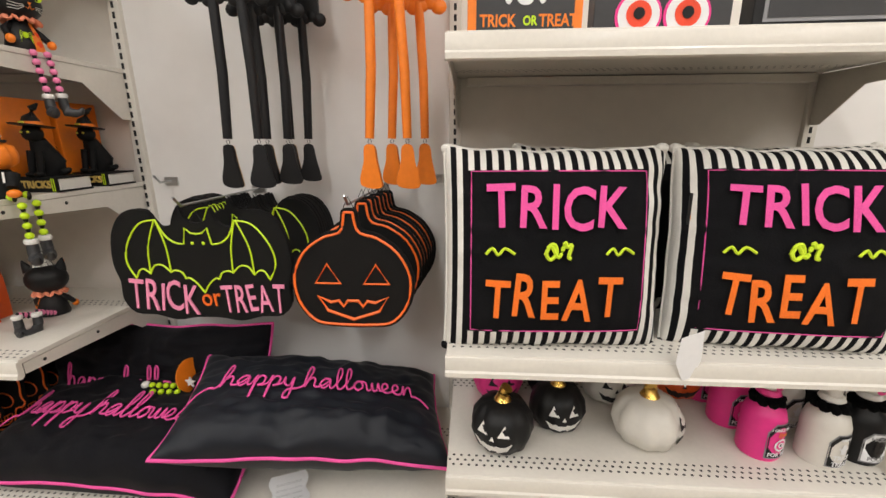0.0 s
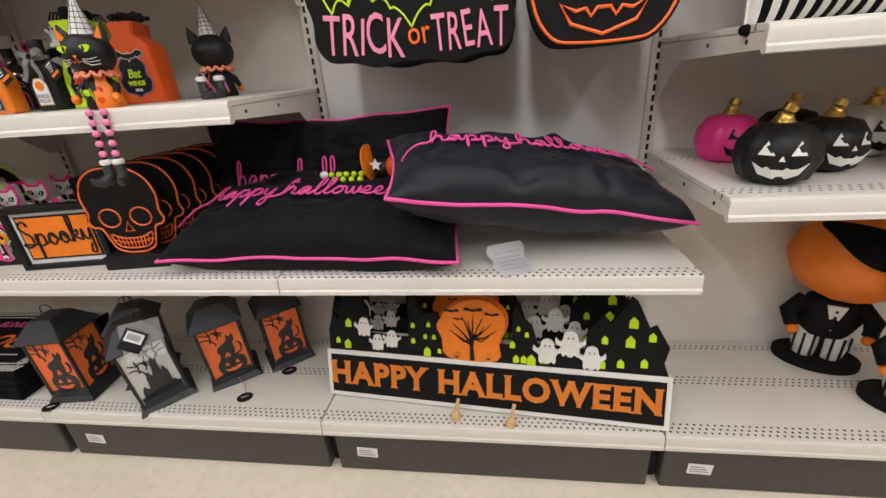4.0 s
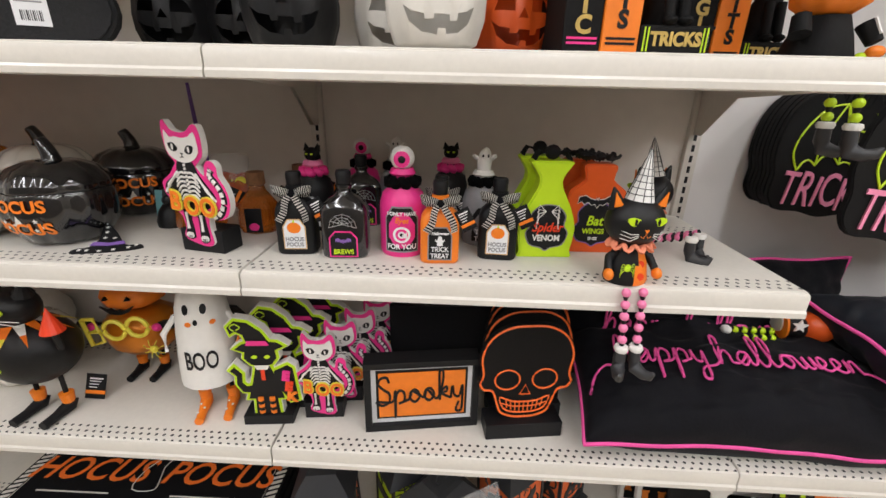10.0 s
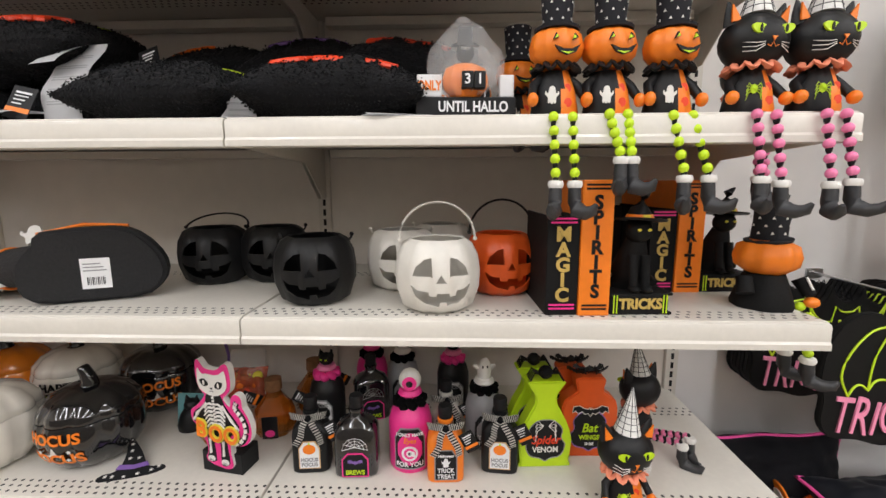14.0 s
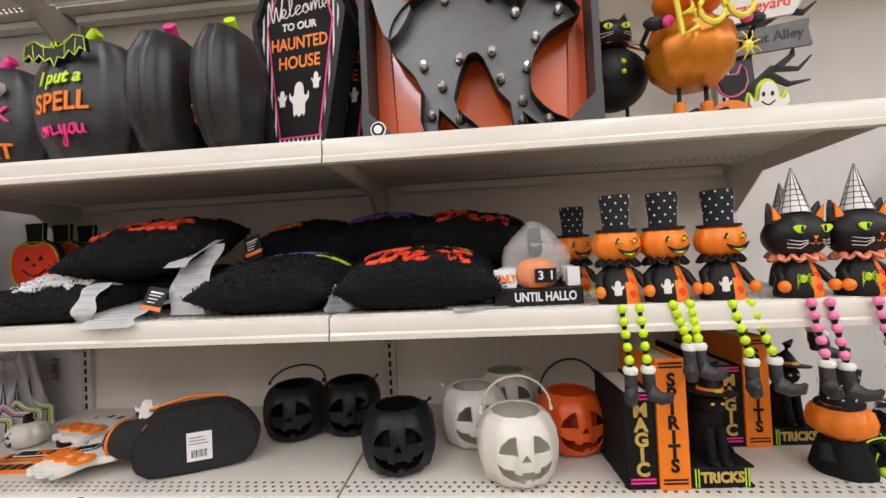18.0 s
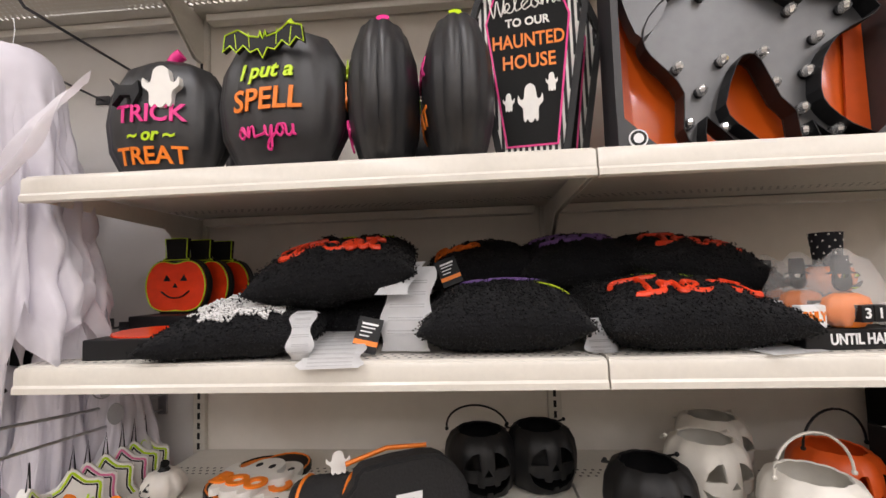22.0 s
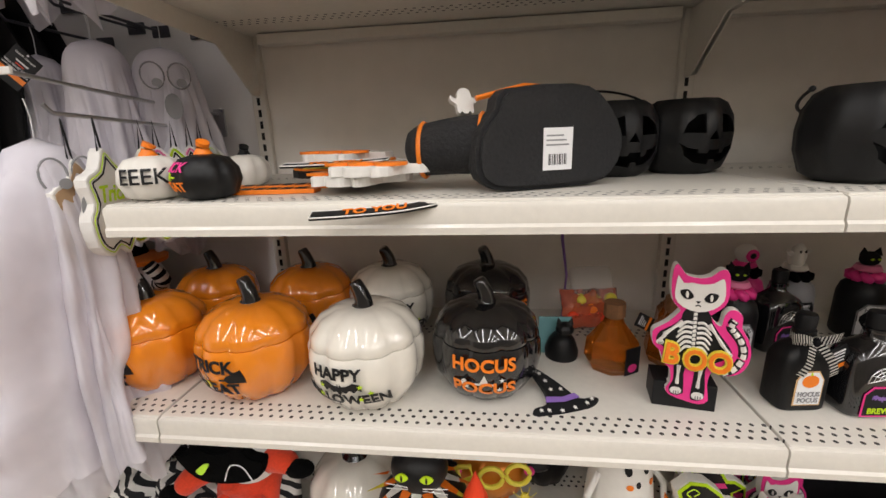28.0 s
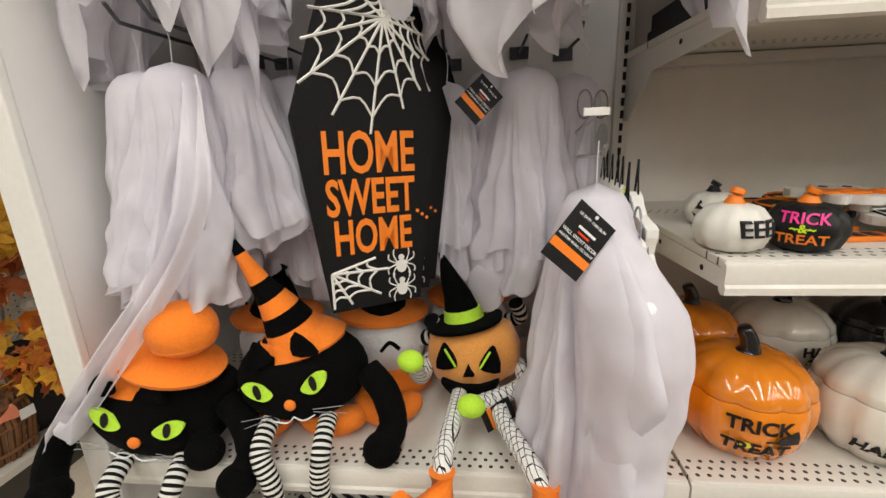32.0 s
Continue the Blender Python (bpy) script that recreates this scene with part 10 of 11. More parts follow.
cloth_ghost(-0.740, -0.280, 2.285, 0.30, 0.69, "large white cloth ghost hanging high by the end panel", 0.0, 0.0, 9, 12.9, head=0.085, teeth=13)
ghost_tag(-0.276, -0.205, 1.596, 12, 48, "black card tag with an orange band on a cloth ghost")
ghost_tag(-0.160, -0.435, 1.426, 14, 42, "large black card tag on the front cloth ghost", 1.2)
sc = thing("cloth_scarf", "white cloth end trailing over the top shelf's corner", "cloth", 0.03, -0.432, 2.02)
b = bmesh.new()
cs = curve([(0.05, 0.03, 0.13), (0.035, -0.01, 0.06), (0.0, -0.012, 0.0), (-0.05, -0.01, -0.05), (-0.085, -0.008, -0.10)], 6, False)
rows = []
for i, p in enumerate(cs):
    rows.append([b.verts.new((p[0] + u * 0.07, p[1] + 0.008 * math.sin(u * 8 + i * 0.3), p[2] + u * 0.05)) for u in [k / 8 - 0.5 for k in range(9)]])
for A, B in zip(rows, rows[1:]):
    for k in range(8):
        b.faces.new((A[k], A[k + 1], B[k + 1], B[k]))
part("strip", b, GAUZE, sc, "", 180)

# home sweet home coffin boards
HOMEC = [(-0.072, 0.0), (0.072, 0.0), (0.108, 0.285), (0.052, 0.452), (-0.052, 0.452), (-0.108, 0.285)]


def web(parent, cx, cz, rays, rings, y, m, r=0.0022):
    wb = bmesh.new()
    for a, l in rays:
        line([(cx, cz), (cx + l * math.cos(radians(a)), cz + l * math.sin(radians(a)))], r * 1.15, y, n=4, bm=wb)
    for q in rings:
        for (a0, l0), (a1, l1) in zip(rays, rays[1:]):
            p0 = (cx + q * l0 * math.cos(radians(a0)), cz + q * l0 * math.sin(radians(a0)))
            p1 = (cx + q * l1 * math.cos(radians(a1)), cz + q * l1 * math.sin(radians(a1)))
            md = ((p0[0] + p1[0]) / 2 + (cx - (p0[0] + p1[0]) / 2) * 0.12, (p0[1] + p1[1]) / 2 + (cz - (p0[1] + p1[1]) / 2) * 0.12)
            line(curve([p0, md, p1], 3, False), r, y, n=4, bm=wb)
    return part("web", wb, m, parent, "white painted spider web")


def home_sign(x, y, z, rz, label, face=True):
    t = thing("home_coffin_sign", label, "sign", x, y, z, rz, 0, 1.5, group="coffin boards on hooks")
    part("board", slab(HOMEC, 0.012, 0, 0.0015), MATTE, t)
    wire([(-0.02, 0.006, 0.452), (0, 0.006, 0.49), (0.02, 0.006, 0.452)], 0.001, DARKWIRE, "hanger", t)
    if not face:
        return t
    web(t, 0.028, 0.415, [(178, 0.10), (197, 0.118), (216, 0.150), (238, 0.150), (260, 0.155), (282, 0.120), (300, 0.105), (318, 0.07), (345, 0.045), (20, 0.032), (60, 0.036), (100, 0.036), (140, 0.045), (178, 0.10)], (0.30, 0.58, 0.85), -0.001, WHITE, 0.0017)
    if face:
        for wd, uz, size in (("HOME", 0.234, 0.082), ("SWEET", 0.171, 0.073), ("HOME", 0.112, 0.072)):
            part("lettering", moved(letters(wd, size, 0.0006, 0.0016, 0, 0.60), pose(-0.002, -0.0008, uz)), ORANGE, t)
        for k in range(3):
            part("dot", slab(ring(0.0028, 0.0028, 8, 0.070 + 0.008 * k, 0.146 - 0.006 * k), 0.0008, -0.001), ORANGE, t)
        web(t, -0.070, 0.062, [(-90, 0.055), (-62, 0.058), (-30, 0.085), (-2, 0.088), (14, 0.07)], (0.3, 0.55, 0.8), -0.001, WHITE, 0.0018)
        for sz in (0.060, 0.022):
            sp = part("spider", slab(ring(0.009, 0.011, 14, 0.040, sz), 0.001, -0.001), WHITE, t, "white painted spider")
            part("spider_head", slab(ring(0.005, 0.005, 12, 0.040, sz + 0.014), 0.001, -0.001), WHITE, sp)
            for a in (62, 28, -22, -58):
                ca, sa = math.cos(radians(a)), math.sin(radians(a))
                for sx in (-1, 1):
                    part("spider_leg", line(curve([(0.040 + sx * 0.006, sz + 0.004), (0.040 + sx * 0.019 * ca + sx * 0.004, sz + 0.004 + 0.017 * sa), (0.040 + sx * 0.021 * ca + sx * 0.002, sz + 0.004 + 0.017 * sa + math.copysign(0.009, a))], 3, False), 0.0011, -0.0006, n=4), WHITE, sp)
    return t


home_sign(-0.460, -0.322, 1.295, 32, "black coffin board with web and orange home sweet home lettering")
home_sign(-0.452, -0.278, 1.297, 31, "black coffin board with web hanging behind its twin")
for k in range(4):
    home_sign(-0.447 + 0.005 * k, -0.232 + 0.045 * k, 1.297, 29 - 2 * k, "black coffin board hanging in a stack", False)
hook_rows = [(-0.430, 1.775, -0.34), (-0.80, 1.722, -0.34), (-0.735, 1.718, -0.36), (-0.66, 1.722, -0.30), (-0.273, 1.722, -0.16), (-0.125, 1.704, -0.14), (-0.357, 1.696, -0.18), (-0.215, 1.712, -0.20)]
for hx, hz, hy in hook_rows:
    peg_hook(hx, hz, hy, "dark wire display hook holding hanging goods", DARKWIRE)
for hx in (-0.745, -0.520, -0.300, -0.090):
    peg_hook(hx, 2.345, -0.36, "dark wire display hook holding tall ghosts", DARKWIRE)

# wire hook with cord-hung board ornaments
hk = thing("ornament_hook", "double grey wire hook loaded with cord-hung ornaments", "hook", -0.107, 0, 1.50)
part("upper_wire", tube([(0.0, BACKY - 0.005, 0.030), (-0.024, -0.18, 0.052), (-0.042, -0.358, 0.073)], 0.0035, 8), STEEL, hk, smooth=60)
part("lower_wire", tube([(0.0, BACKY - 0.005, -0.008), (-0.014, -0.18, 0.008), (-0.022, -0.325, 0.018), (-0.023, -0.336, 0.030)], 0.0035, 8), STEEL, hk, smooth=60)
part("ticket_plate", box(-0.060, -0.028, -0.364, -0.359, 0.068, 0.078, 0.001), WHITE, hk)
part("plate", box(-0.012, 0.012, BACKY - 0.007, BACKY - 0.001, -0.020, 0.042, 0.001), STEEL, hk)
TRICKB = curve([(-0.055, 0.02), (-0.06, 0.06), (-0.045, 0.085), (-0.05, 0.12), (-0.02, 0.135), (0.0, 0.165), (0.025, 0.14), (0.05, 0.13), (0.05, 0.09), (0.065, 0.06), (0.05, 0.02), (0.03, 0.012), (0.01, -0.005), (-0.01, 0.008), (-0.03, 0.0)], 3)
for k, (yy, m) in enumerate(((-0.315, GREEN), (-0.235, GREEN), (-0.205, ROSE), (-0.165, GREEN), (-0.125, ROSE), (-0.095, GREEN), (-0.065, GREEN))):
    t = thing("board_ornament", "white scalloped board ornament hanging on black cords", "ornament", -0.078 + 0.002 * k, yy, 1.300, 102 if k == 0 else 48 - 3 * k, group="cord-hung board ornaments")
    part("board", slab(TRICKB, 0.018 if k == 0 else 0.012, -0.006, 0.001), WHITE, t)
    part("colour_edge", line(grow(TRICKB, -0.006), 0.0022 if k else 0.0010, -0.0064, True, 4), m, t)
    part("black_edge", line(grow(TRICKB, -0.011), 0.0014, -0.0064, True, 4), BLACK, t)
    if k < 2:
        part("lettering", moved(letters("Trick", 0.036, 0.0005, 0.0006, 0.25, 0.85), pose(0, -0.0068, 0.095)), GREEN, t)
        part("lettering", moved(letters("Treat", 0.036, 0.0005, 0.0006, 0.25, 0.85), pose(0, -0.0068, 0.050)), ORANGE, t)
    part("cord", tube([(-0.004, 0, 0.155), (0.002, 0, 0.208 + 0.006 * (k > 3)), (0.006, 0, 0.155)], 0.0018, 5), BLACK, t)
t = thing("board_ornament", "white-edged board ornament hanging with its brown back outward", "ornament", -0.100, -0.345, 1.285, 98, group="cord-hung board ornaments")
part("board", slab(TRICKB, 0.016, -0.006, 0.001), WHITE, t)
part("brown_back", slab(grow(TRICKB, -0.004), 0.0008, -0.0070), CORK, t, "plain brown fibreboard back")
part("cord", tube([(-0.004, 0, 0.155), (0.002, 0, 0.222), (0.006, 0, 0.155)], 0.0018, 5), BLACK, t)
cloth_ghost(-0.800, -0.06, 1.72, 0.2, 0.5, "white cloth ghost in the far back corner", 0.0, 0.0, 6, 14.2)

# plush toys


def stripes_tube(fig, pts, r, bands=1, a=CANVASK, c=CANVASW, steps=5):
    fig.add(tube(curve(pts, steps, False), r, 12, bands=bands), c, a)


def plush_cat(x, y, z, rz, label, tilt=0, hat=True, legs=((-0.045, -0.20), (0.045, -0.20)), cone=1.0):
    f = PartFigure()
    f.name = "head"
    f.add(moved(ball(0.100, 0.066, 0.072, 0, 0, 0, 32), pose(0, 0, 0, 0, tilt, 0)), PLUSHK)
    for sx in (-1, 1):
        e = curve([(-0.9, -0.25), (-0.4, 0.35), (0.3, 0.75), (0.9, 0.65), (0.7, -0.1), (0.0, -0.7), (-0.6, -0.65)], 4)
        ex = slab([(sx * 0.040 + p[0] * 0.022 * sx, 0.012 + p[1] * 0.020) for p in e], 0.006, -0.0650)
        f.name = "eye"
        f.add(moved(ex, pose(0, 0, 0, 0, tilt, 0)), PLUSHG)
        f.name = "pupil"
        f.add(moved(slab(ring(0.0048, 0.0115, 12, sx * 0.040, 0.014), 0.002, -0.0672), pose(0, 0, 0, 0, tilt, 0)), BLACK)
        f.name = "mouth"
        f.add(moved(line(curve([(0.0, -0.032), (sx * 0.012, -0.040), (sx * 0.030, -0.034)], 4, False), 0.0011, -0.067), pose(0, 0, 0, 0, tilt, 0)), PAPER)
        for k in range(2):
            f.name = "whisker_lines"
            f.add(moved(tube([(sx * 0.03, -0.068, -0.024 - 0.004 * k), (sx * 0.075, -0.068, -0.026 - 0.012 * k)], 0.0006, 4), pose(0, 0, 0, 0, tilt, 0)), MIDGREY)
    f.name = "nose"
    f.add(moved(ball(0.0085, 0.005, 0.0085, 0, -0.067, -0.013, 10), pose(0, 0, 0, 0, tilt, 0)), PLUSHO)
    if hat:
        hm = pose(-0.004, 0.004, 0.056, 5, tilt - 4, 0)
        f.name = "hat_brim"
        f.add(moved(lathe([(0.0, 0.004), (0.070, -0.014), (0.073, -0.007), (0.052, 0.012), (0.0, 0.018)], 28, squash=0.80), hm), PLUSHO)
        f.name = "hat_cone"
        f.add(moved(tube(curve([(0, 0, 0.006), (-0.006, 0, 0.05 * cone), (-0.018, 0, 0.10 * cone), (-0.034, 0, 0.185 * cone)], 4, False), [0.047 - 0.045 * (i / 12) ** 0.85 for i in range(13)], 16, bands=2), hm), PLUSHO, PLUSHK)
        for sx in (-1, 1):
            f.name = "felt_ear"
            f.add(moved(slab(curve([(sx * 0.016, 0.004), (sx * 0.050, -0.002), (sx * 0.030, 0.036)], 3), 0.006, -0.062), hm), PLUSHK)
    for sx, (lx, lz) in zip((-1, 1), legs):
        f.name = "leg"
        stripes_tube(f, [(sx * 0.042, -0.035, -0.055), (sx * 0.043, -0.082, -0.075), (lx, -0.095, -0.12), (lx, -0.092, lz)], 0.0135, 1, CANVASK, CANVASW, 14)
        f.name = "foot"
        f.add(tube(curve([(lx, -0.092, lz + 0.012), (lx, -0.094, lz - 0.02), (lx - 0.020, -0.100, lz - 0.052), (lx - 0.075, -0.112, lz - 0.066), (lx - 0.125, -0.118, lz - 0.060)], 3, False), [0.019, 0.022, 0.025, 0.027, 0.028, 0.029, 0.029, 0.028, 0.027, 0.025, 0.022, 0.018, 0.010], 12), PLUSHK)
        f.name = "arm"
        f.add(tube(curve([(sx * 0.100, -0.01, 0.005), (sx * 0.128, -0.03, -0.020), (sx * 0.140, -0.05, -0.060), (sx * 0.125, -0.075, -0.080)], 4, False), 0.021, 12), PLUSHK)
        f.add(ball(0.027, 0.026, 0.024, sx * 0.126, -0.075, -0.080, 16), PLUSHK)
    return f.place("plush_cat", label, "toy", pose(x, y, z, 0, 0, rz) @ Matrix.Scale(1.12, 4), "plush toys on the low shelf")


plush_cat(-0.832, -0.366, 1.134, 8, "black plush cat with green eyes and an orange striped hat", 16, True, ((-0.030, -0.185), (0.030, -0.190)), 0.45)
plush_cat(-0.603, -0.318, 1.172, 4, "black plush cat with a pointed orange striped witch hat", -9, True, ((-0.028, -0.185), (0.040, -0.190)))
f = PartFigure()
f.name = "crown"
crown = ball(0.052, 0.047, 0.043, 0, 0, 0.0, 28)
for v in crown.verts:
    v.co *= 1 + 0.07 * noise.noise(v.co * 22)
f.add(crown, PLUSHO)
f.name = "brim"
f.add(moved(lathe([(0.0, 0.0), (0.060, -0.010), (0.076, -0.020), (0.080, -0.012), (0.056, 0.002), (0.0, 0.014)], 32, squash=0.8), pose(-0.030, 0.012, -0.048, 6, 16, 0)), PLUSHO)
f.name = "seam"
f.add(tube([(0.043 * math.cos(a), 0.040 * math.sin(a), -0.022) for a in [2 * math.pi * i / 24 for i in range(24)]], 0.003, 6, True), PLUSHO)
f.place("plush_pumpkin_hat", "puffy orange plush hat toy among the cats", "toy", pose(-0.752, -0.385, 1.284, 0, 0, 8))


def checked_cotton():
    """White cotton printed with a thin black grid."""
    m = mat("grid_printed_cotton", (0.78, 0.77, 0.74), 0.9, fine=200, bump=0.1)
    nt = m.node_tree
    p = nt.nodes["Principled BSDF"]
    src = p.inputs["Base Color"].links[0].from_socket
    tc = nt.nodes.new("ShaderNodeTexCoord")
    total = None
    for axis in ((0.8, 0.0, 0.6), (0.0, 0.85, -0.5)):
        dot = nt.nodes.new("ShaderNodeVectorMath")
        dot.operation, dot.inputs[1].default_value = "DOT_PRODUCT", axis
        nt.links.new(tc.outputs["Object"], dot.inputs[0])
        pp = nt.nodes.new("ShaderNodeMath")
        pp.operation, pp.inputs[1].default_value = "PINGPONG", 0.0036
        nt.links.new(dot.outputs["Value"], pp.inputs[0])
        lt = nt.nodes.new("ShaderNodeMath")
        lt.operation, lt.inputs[1].default_value = "LESS_THAN", 0.0005
        nt.links.new(pp.outputs[0], lt.inputs[0])
        if total is None:
            total = lt.outputs[0]
        else:
            mx = nt.nodes.new("ShaderNodeMath")
            mx.operation = "MAXIMUM"
            nt.links.new(total, mx.inputs[0])
            nt.links.new(lt.outputs[0], mx.inputs[1])
            total = mx.outputs[0]
    mixn = nt.nodes.new("ShaderNodeMix")
    mixn.data_type = "RGBA"
    nt.links.new(total, mixn.inputs[0])
    nt.links.new(src, mixn.inputs[6])
    mixn.inputs[7].default_value = (0.01, 0.01, 0.012, 1)
    nt.links.new(mixn.outputs[2], p.inputs["Base Color"])
    return m


GRIDC = checked_cotton()


def plush_pumpkin(x, y, z, rz, label):
    f = PartFigure()
    f.name = "head"
    f.add(moved(lathe([(0.0, -0.062), (0.04, -0.06), (0.078, -0.035), (0.085, 0.0), (0.074, 0.036), (0.04, 0.058), (0.0, 0.058)], 36, 8, 0.05, 0.85), pose(0, 0, 0, 0, -8, 0)), mat("soft_orange_plush", (0.85, 0.36, 0.08), 0.9, sheen=0.3, fine=220, bump=0.3) if "soft_orange_plush" not in bpy.data.materials else bpy.data.materials["soft_orange_plush"])
    for sx in (-1, 1):
        f.name = "eye"
        f.add(slab(curve([(sx * 0.018, 0.004), (sx * 0.052, 0.000), (sx * 0.042, 0.040), (sx * 0.030, 0.030)], 3), 0.012, -0.074), PLUSHK)
        f.name = "eye_trim"
        f.add(line([(sx * 0.020, 0.006), (sx * 0.036, 0.036)], 0.002, -0.0755), PLUSHG)
    f.name = "mouth"
    f.add(slab(curve([(-0.045, -0.022), (-0.015, -0.030), (0.02, -0.028), (0.05, -0.016), (0.03, -0.046), (0.0, -0.052), (-0.03, -0.044)], 3), 0.012, -0.076), PLUSHK)
    f.name = "nose"
    f.add(slab([(-0.008, -0.012), (0.010, -0.010), (0.0, 0.008)], 0.010, -0.076), PLUSHK)
    hm = pose(-0.015, 0, 0.050, -6, -10, 0)
    f.name = "hat_brim"
    f.add(moved(lathe([(0.0, 0.0), (0.066, -0.002), (0.068, 0.005), (0.0, 0.010)], 26), hm), PLUSHK)
    f.name = "hat_band"
    f.add(moved(lathe([(0.036, 0.004), (0.032, 0.026)], 20), hm), PLUSHG)
    f.name = "hat_cone"
    f.add(moved(tube([(0, 0, 0.006), (-0.004, 0, 0.05), (-0.014, 0, 0.095), (-0.02, 0, 0.128)], [0.034, 0.024, 0.013, 0.003], 14), hm), PLUSHK)
    for pts, ft in (([(-0.015, -0.05, -0.045), (-0.014, -0.13, -0.045), (-0.016, -0.20, -0.052), (-0.014, -0.225, -0.070)], (-0.014, -0.225, -0.070)), ([(0.035, -0.05, -0.045), (0.06, -0.13, -0.045), (0.098, -0.20, -0.052), (0.118, -0.225, -0.070)], (0.118, -0.225, -0.070))):
        f.name = "leg"
        f.add(tube(curve(pts, 4, False), 0.0135, 10), GRIDC)
        f.name = "shoe"
        f.add(tube([(ft[0], ft[1], ft[2] + 0.012), (ft[0], ft[1] - 0.006, ft[2] - 0.03), (ft[0] - 0.03 * (1 if ft[0] < 0 else -1), ft[1] - 0.04, ft[2] - 0.030), (ft[0] - 0.045 * (1 if ft[0] < 0 else -1), ft[1] - 0.05, ft[2] + 0.01)], [0.018, 0.024, 0.021, 0.012], 12), PLUSHO)
    for sx, hand in ((-1, (-0.085, -0.105, 0.028)), (1, (0.012, -0.127, -0.027))):
        f.name = "arm"
        f.add(tube(curve([(sx * 0.075, -0.01, -0.015), (sx * 0.085, -0.05, -0.035), hand], 4, False), 0.013, 10), GRIDC)
        f.name = "glove"
        f.add(ball(0.022, 0.018, 0.018, *hand, 14), PLUSHG)
    return f.place("plush_pumpkin", label, "toy", pose(x, y, z, 0, 0, rz) @ Matrix.Scale(1.08, 4), "plush toys on the low shelf")


plush_pumpkin(-0.316, -0.203, 1.156, -6, "orange plush pumpkin with a black witch hat and checked legs")


def plush_gnome(x, y, z, rz, label):
    f = PartFigure()
    f.name = "body"
    f.add(ball(0.085, 0.06, 0.085, 0, 0, 0, 24), PLUSHW)
    f.name = "hat_brim"
    f.add(moved(lathe([(0.0, 0.0), (0.090, -0.006), (0.092, 0.004), (0.0, 0.020)], 26, squash=0.8), pose(0, 0, 0.06)), PLUSHO)
    f.name = "hat_cone"
    f.add(moved(tube([(0, 0, 0.01), (0.01, 0, 0.06), (0.03, 0, 0.10)], [0.05, 0.03, 0.008], 14), pose(0, 0, 0.06)), PLUSHK)
    f.name = "eye"
    f.add(line(curve([(0.0, 0.0), (0.018, 0.018), (0.036, 0.004)], 4, False), 0.004, -0.060), PLUSHK)
    f.name = "arm"
    f.add(tube(curve([(0.07, -0.01, 0.0), (0.11, -0.03, 0.02), (0.10, -0.05, 0.06)], 6, False), 0.016, 10, bands=1), CANVASK, CANVASW)
    f.name = "skirt"
    f.add(ball(0.095, 0.05, 0.03, 0, -0.03, -0.08, 18), PLUSHO)
    return f.place("plush_ghost", label, "toy", pose(x, y, z, 0, 0, rz), "plush toys on the low shelf")


plush_gnome(-0.500, -0.150, 1.150, 4, "white plush ghost with an orange hat brim and striped arm")
plush_gnome(-0.330, -0.060, 1.150, 0, "white plush ghost with an orange hat in the back row")
plush_gnome(-0.700, -0.200, 1.165, -6, "white plush ghost partly under the hanging cloth")
for ox, oy, oz, orz, olen in ((-0.690, -0.315, 1.080, 20, 0.085), (-0.565, -0.300, 1.080, -6, 0.10), (-0.470, -0.270, 1.082, 12, 0.09)):
    f = PartFigure()
    f.name = "crescent"
    f.add(tube(curve([(-olen * 0.6, 0.0, 0.022), (-olen * 0.3, -0.02, 0.0), (olen * 0.2, -0.022, -0.002), (olen * 0.6, 0.0, 0.004)], 4, False), [0.010, 0.016, 0.020, 0.023, 0.025, 0.026, 0.026, 0.026, 0.025, 0.024, 0.022, 0.018, 0.010], 14), PLUSHO)
    f.place("plush_shoe", "soft orange plush shoe lying among the toys", "toy", pose(ox, oy, oz, 0, 0, orz), "loose plush shoes")
t = thing("card_tag", "black card tag with an orange band on the plush pumpkin", "tag", -0.250, -0.318, 1.082, -6)
tag(t, 0, 0, 0.03, 0, -30, 70, 0.040, 0.055, "tag")
t = thing("card_tag", "card tag with barcode on a plush cat's leg", "tag", -0.790, -0.475, 0.895, -6)
tag(t, 0, 0, 0.03, 0, -6, 24, 0.036, 0.052, "tag")

# pile of striped plush on the shelf below
PLUSHR = mat("red_orange_plush", (0.72, 0.055, 0.015), 0.95, sheen=0.2, fine=200, var=0.2, bump=0.25)
ST = mat("striped_plush_cloth", (0.7, 0.7, 0.68), 0.95, fine=200, bump=0.2)
nt = ST.node_tree
pb = nt.nodes["Principled BSDF"]
tcn, wv = nt.nodes.new("ShaderNodeTexCoord"), nt.nodes.new("ShaderNodeTexWave")
wv.inputs["Scale"].default_value, wv.inputs["Distortion"].default_value = 19.0, 0.9
wv.bands_direction = "DIAGONAL"
nt.links.new(tcn.outputs["Object"], wv.inputs["Vector"])
gt = nt.nodes.new("ShaderNodeMath")
gt.operation, gt.inputs[1].default_value = "GREATER_THAN", 0.5
nt.links.new(wv.outputs["Fac"], gt.inputs[0])
mx = nt.nodes.new("ShaderNodeMix")
mx.data_type = "RGBA"
mx.inputs[6].default_value, mx.inputs[7].default_value = (0.012, 0.012, 0.014, 1), (0.72, 0.70, 0.67, 1)
nt.links.new(gt.outputs[0], mx.inputs[0])
nt.links.new(mx.outputs[2], pb.inputs["Base Color"])
random.seed(7)
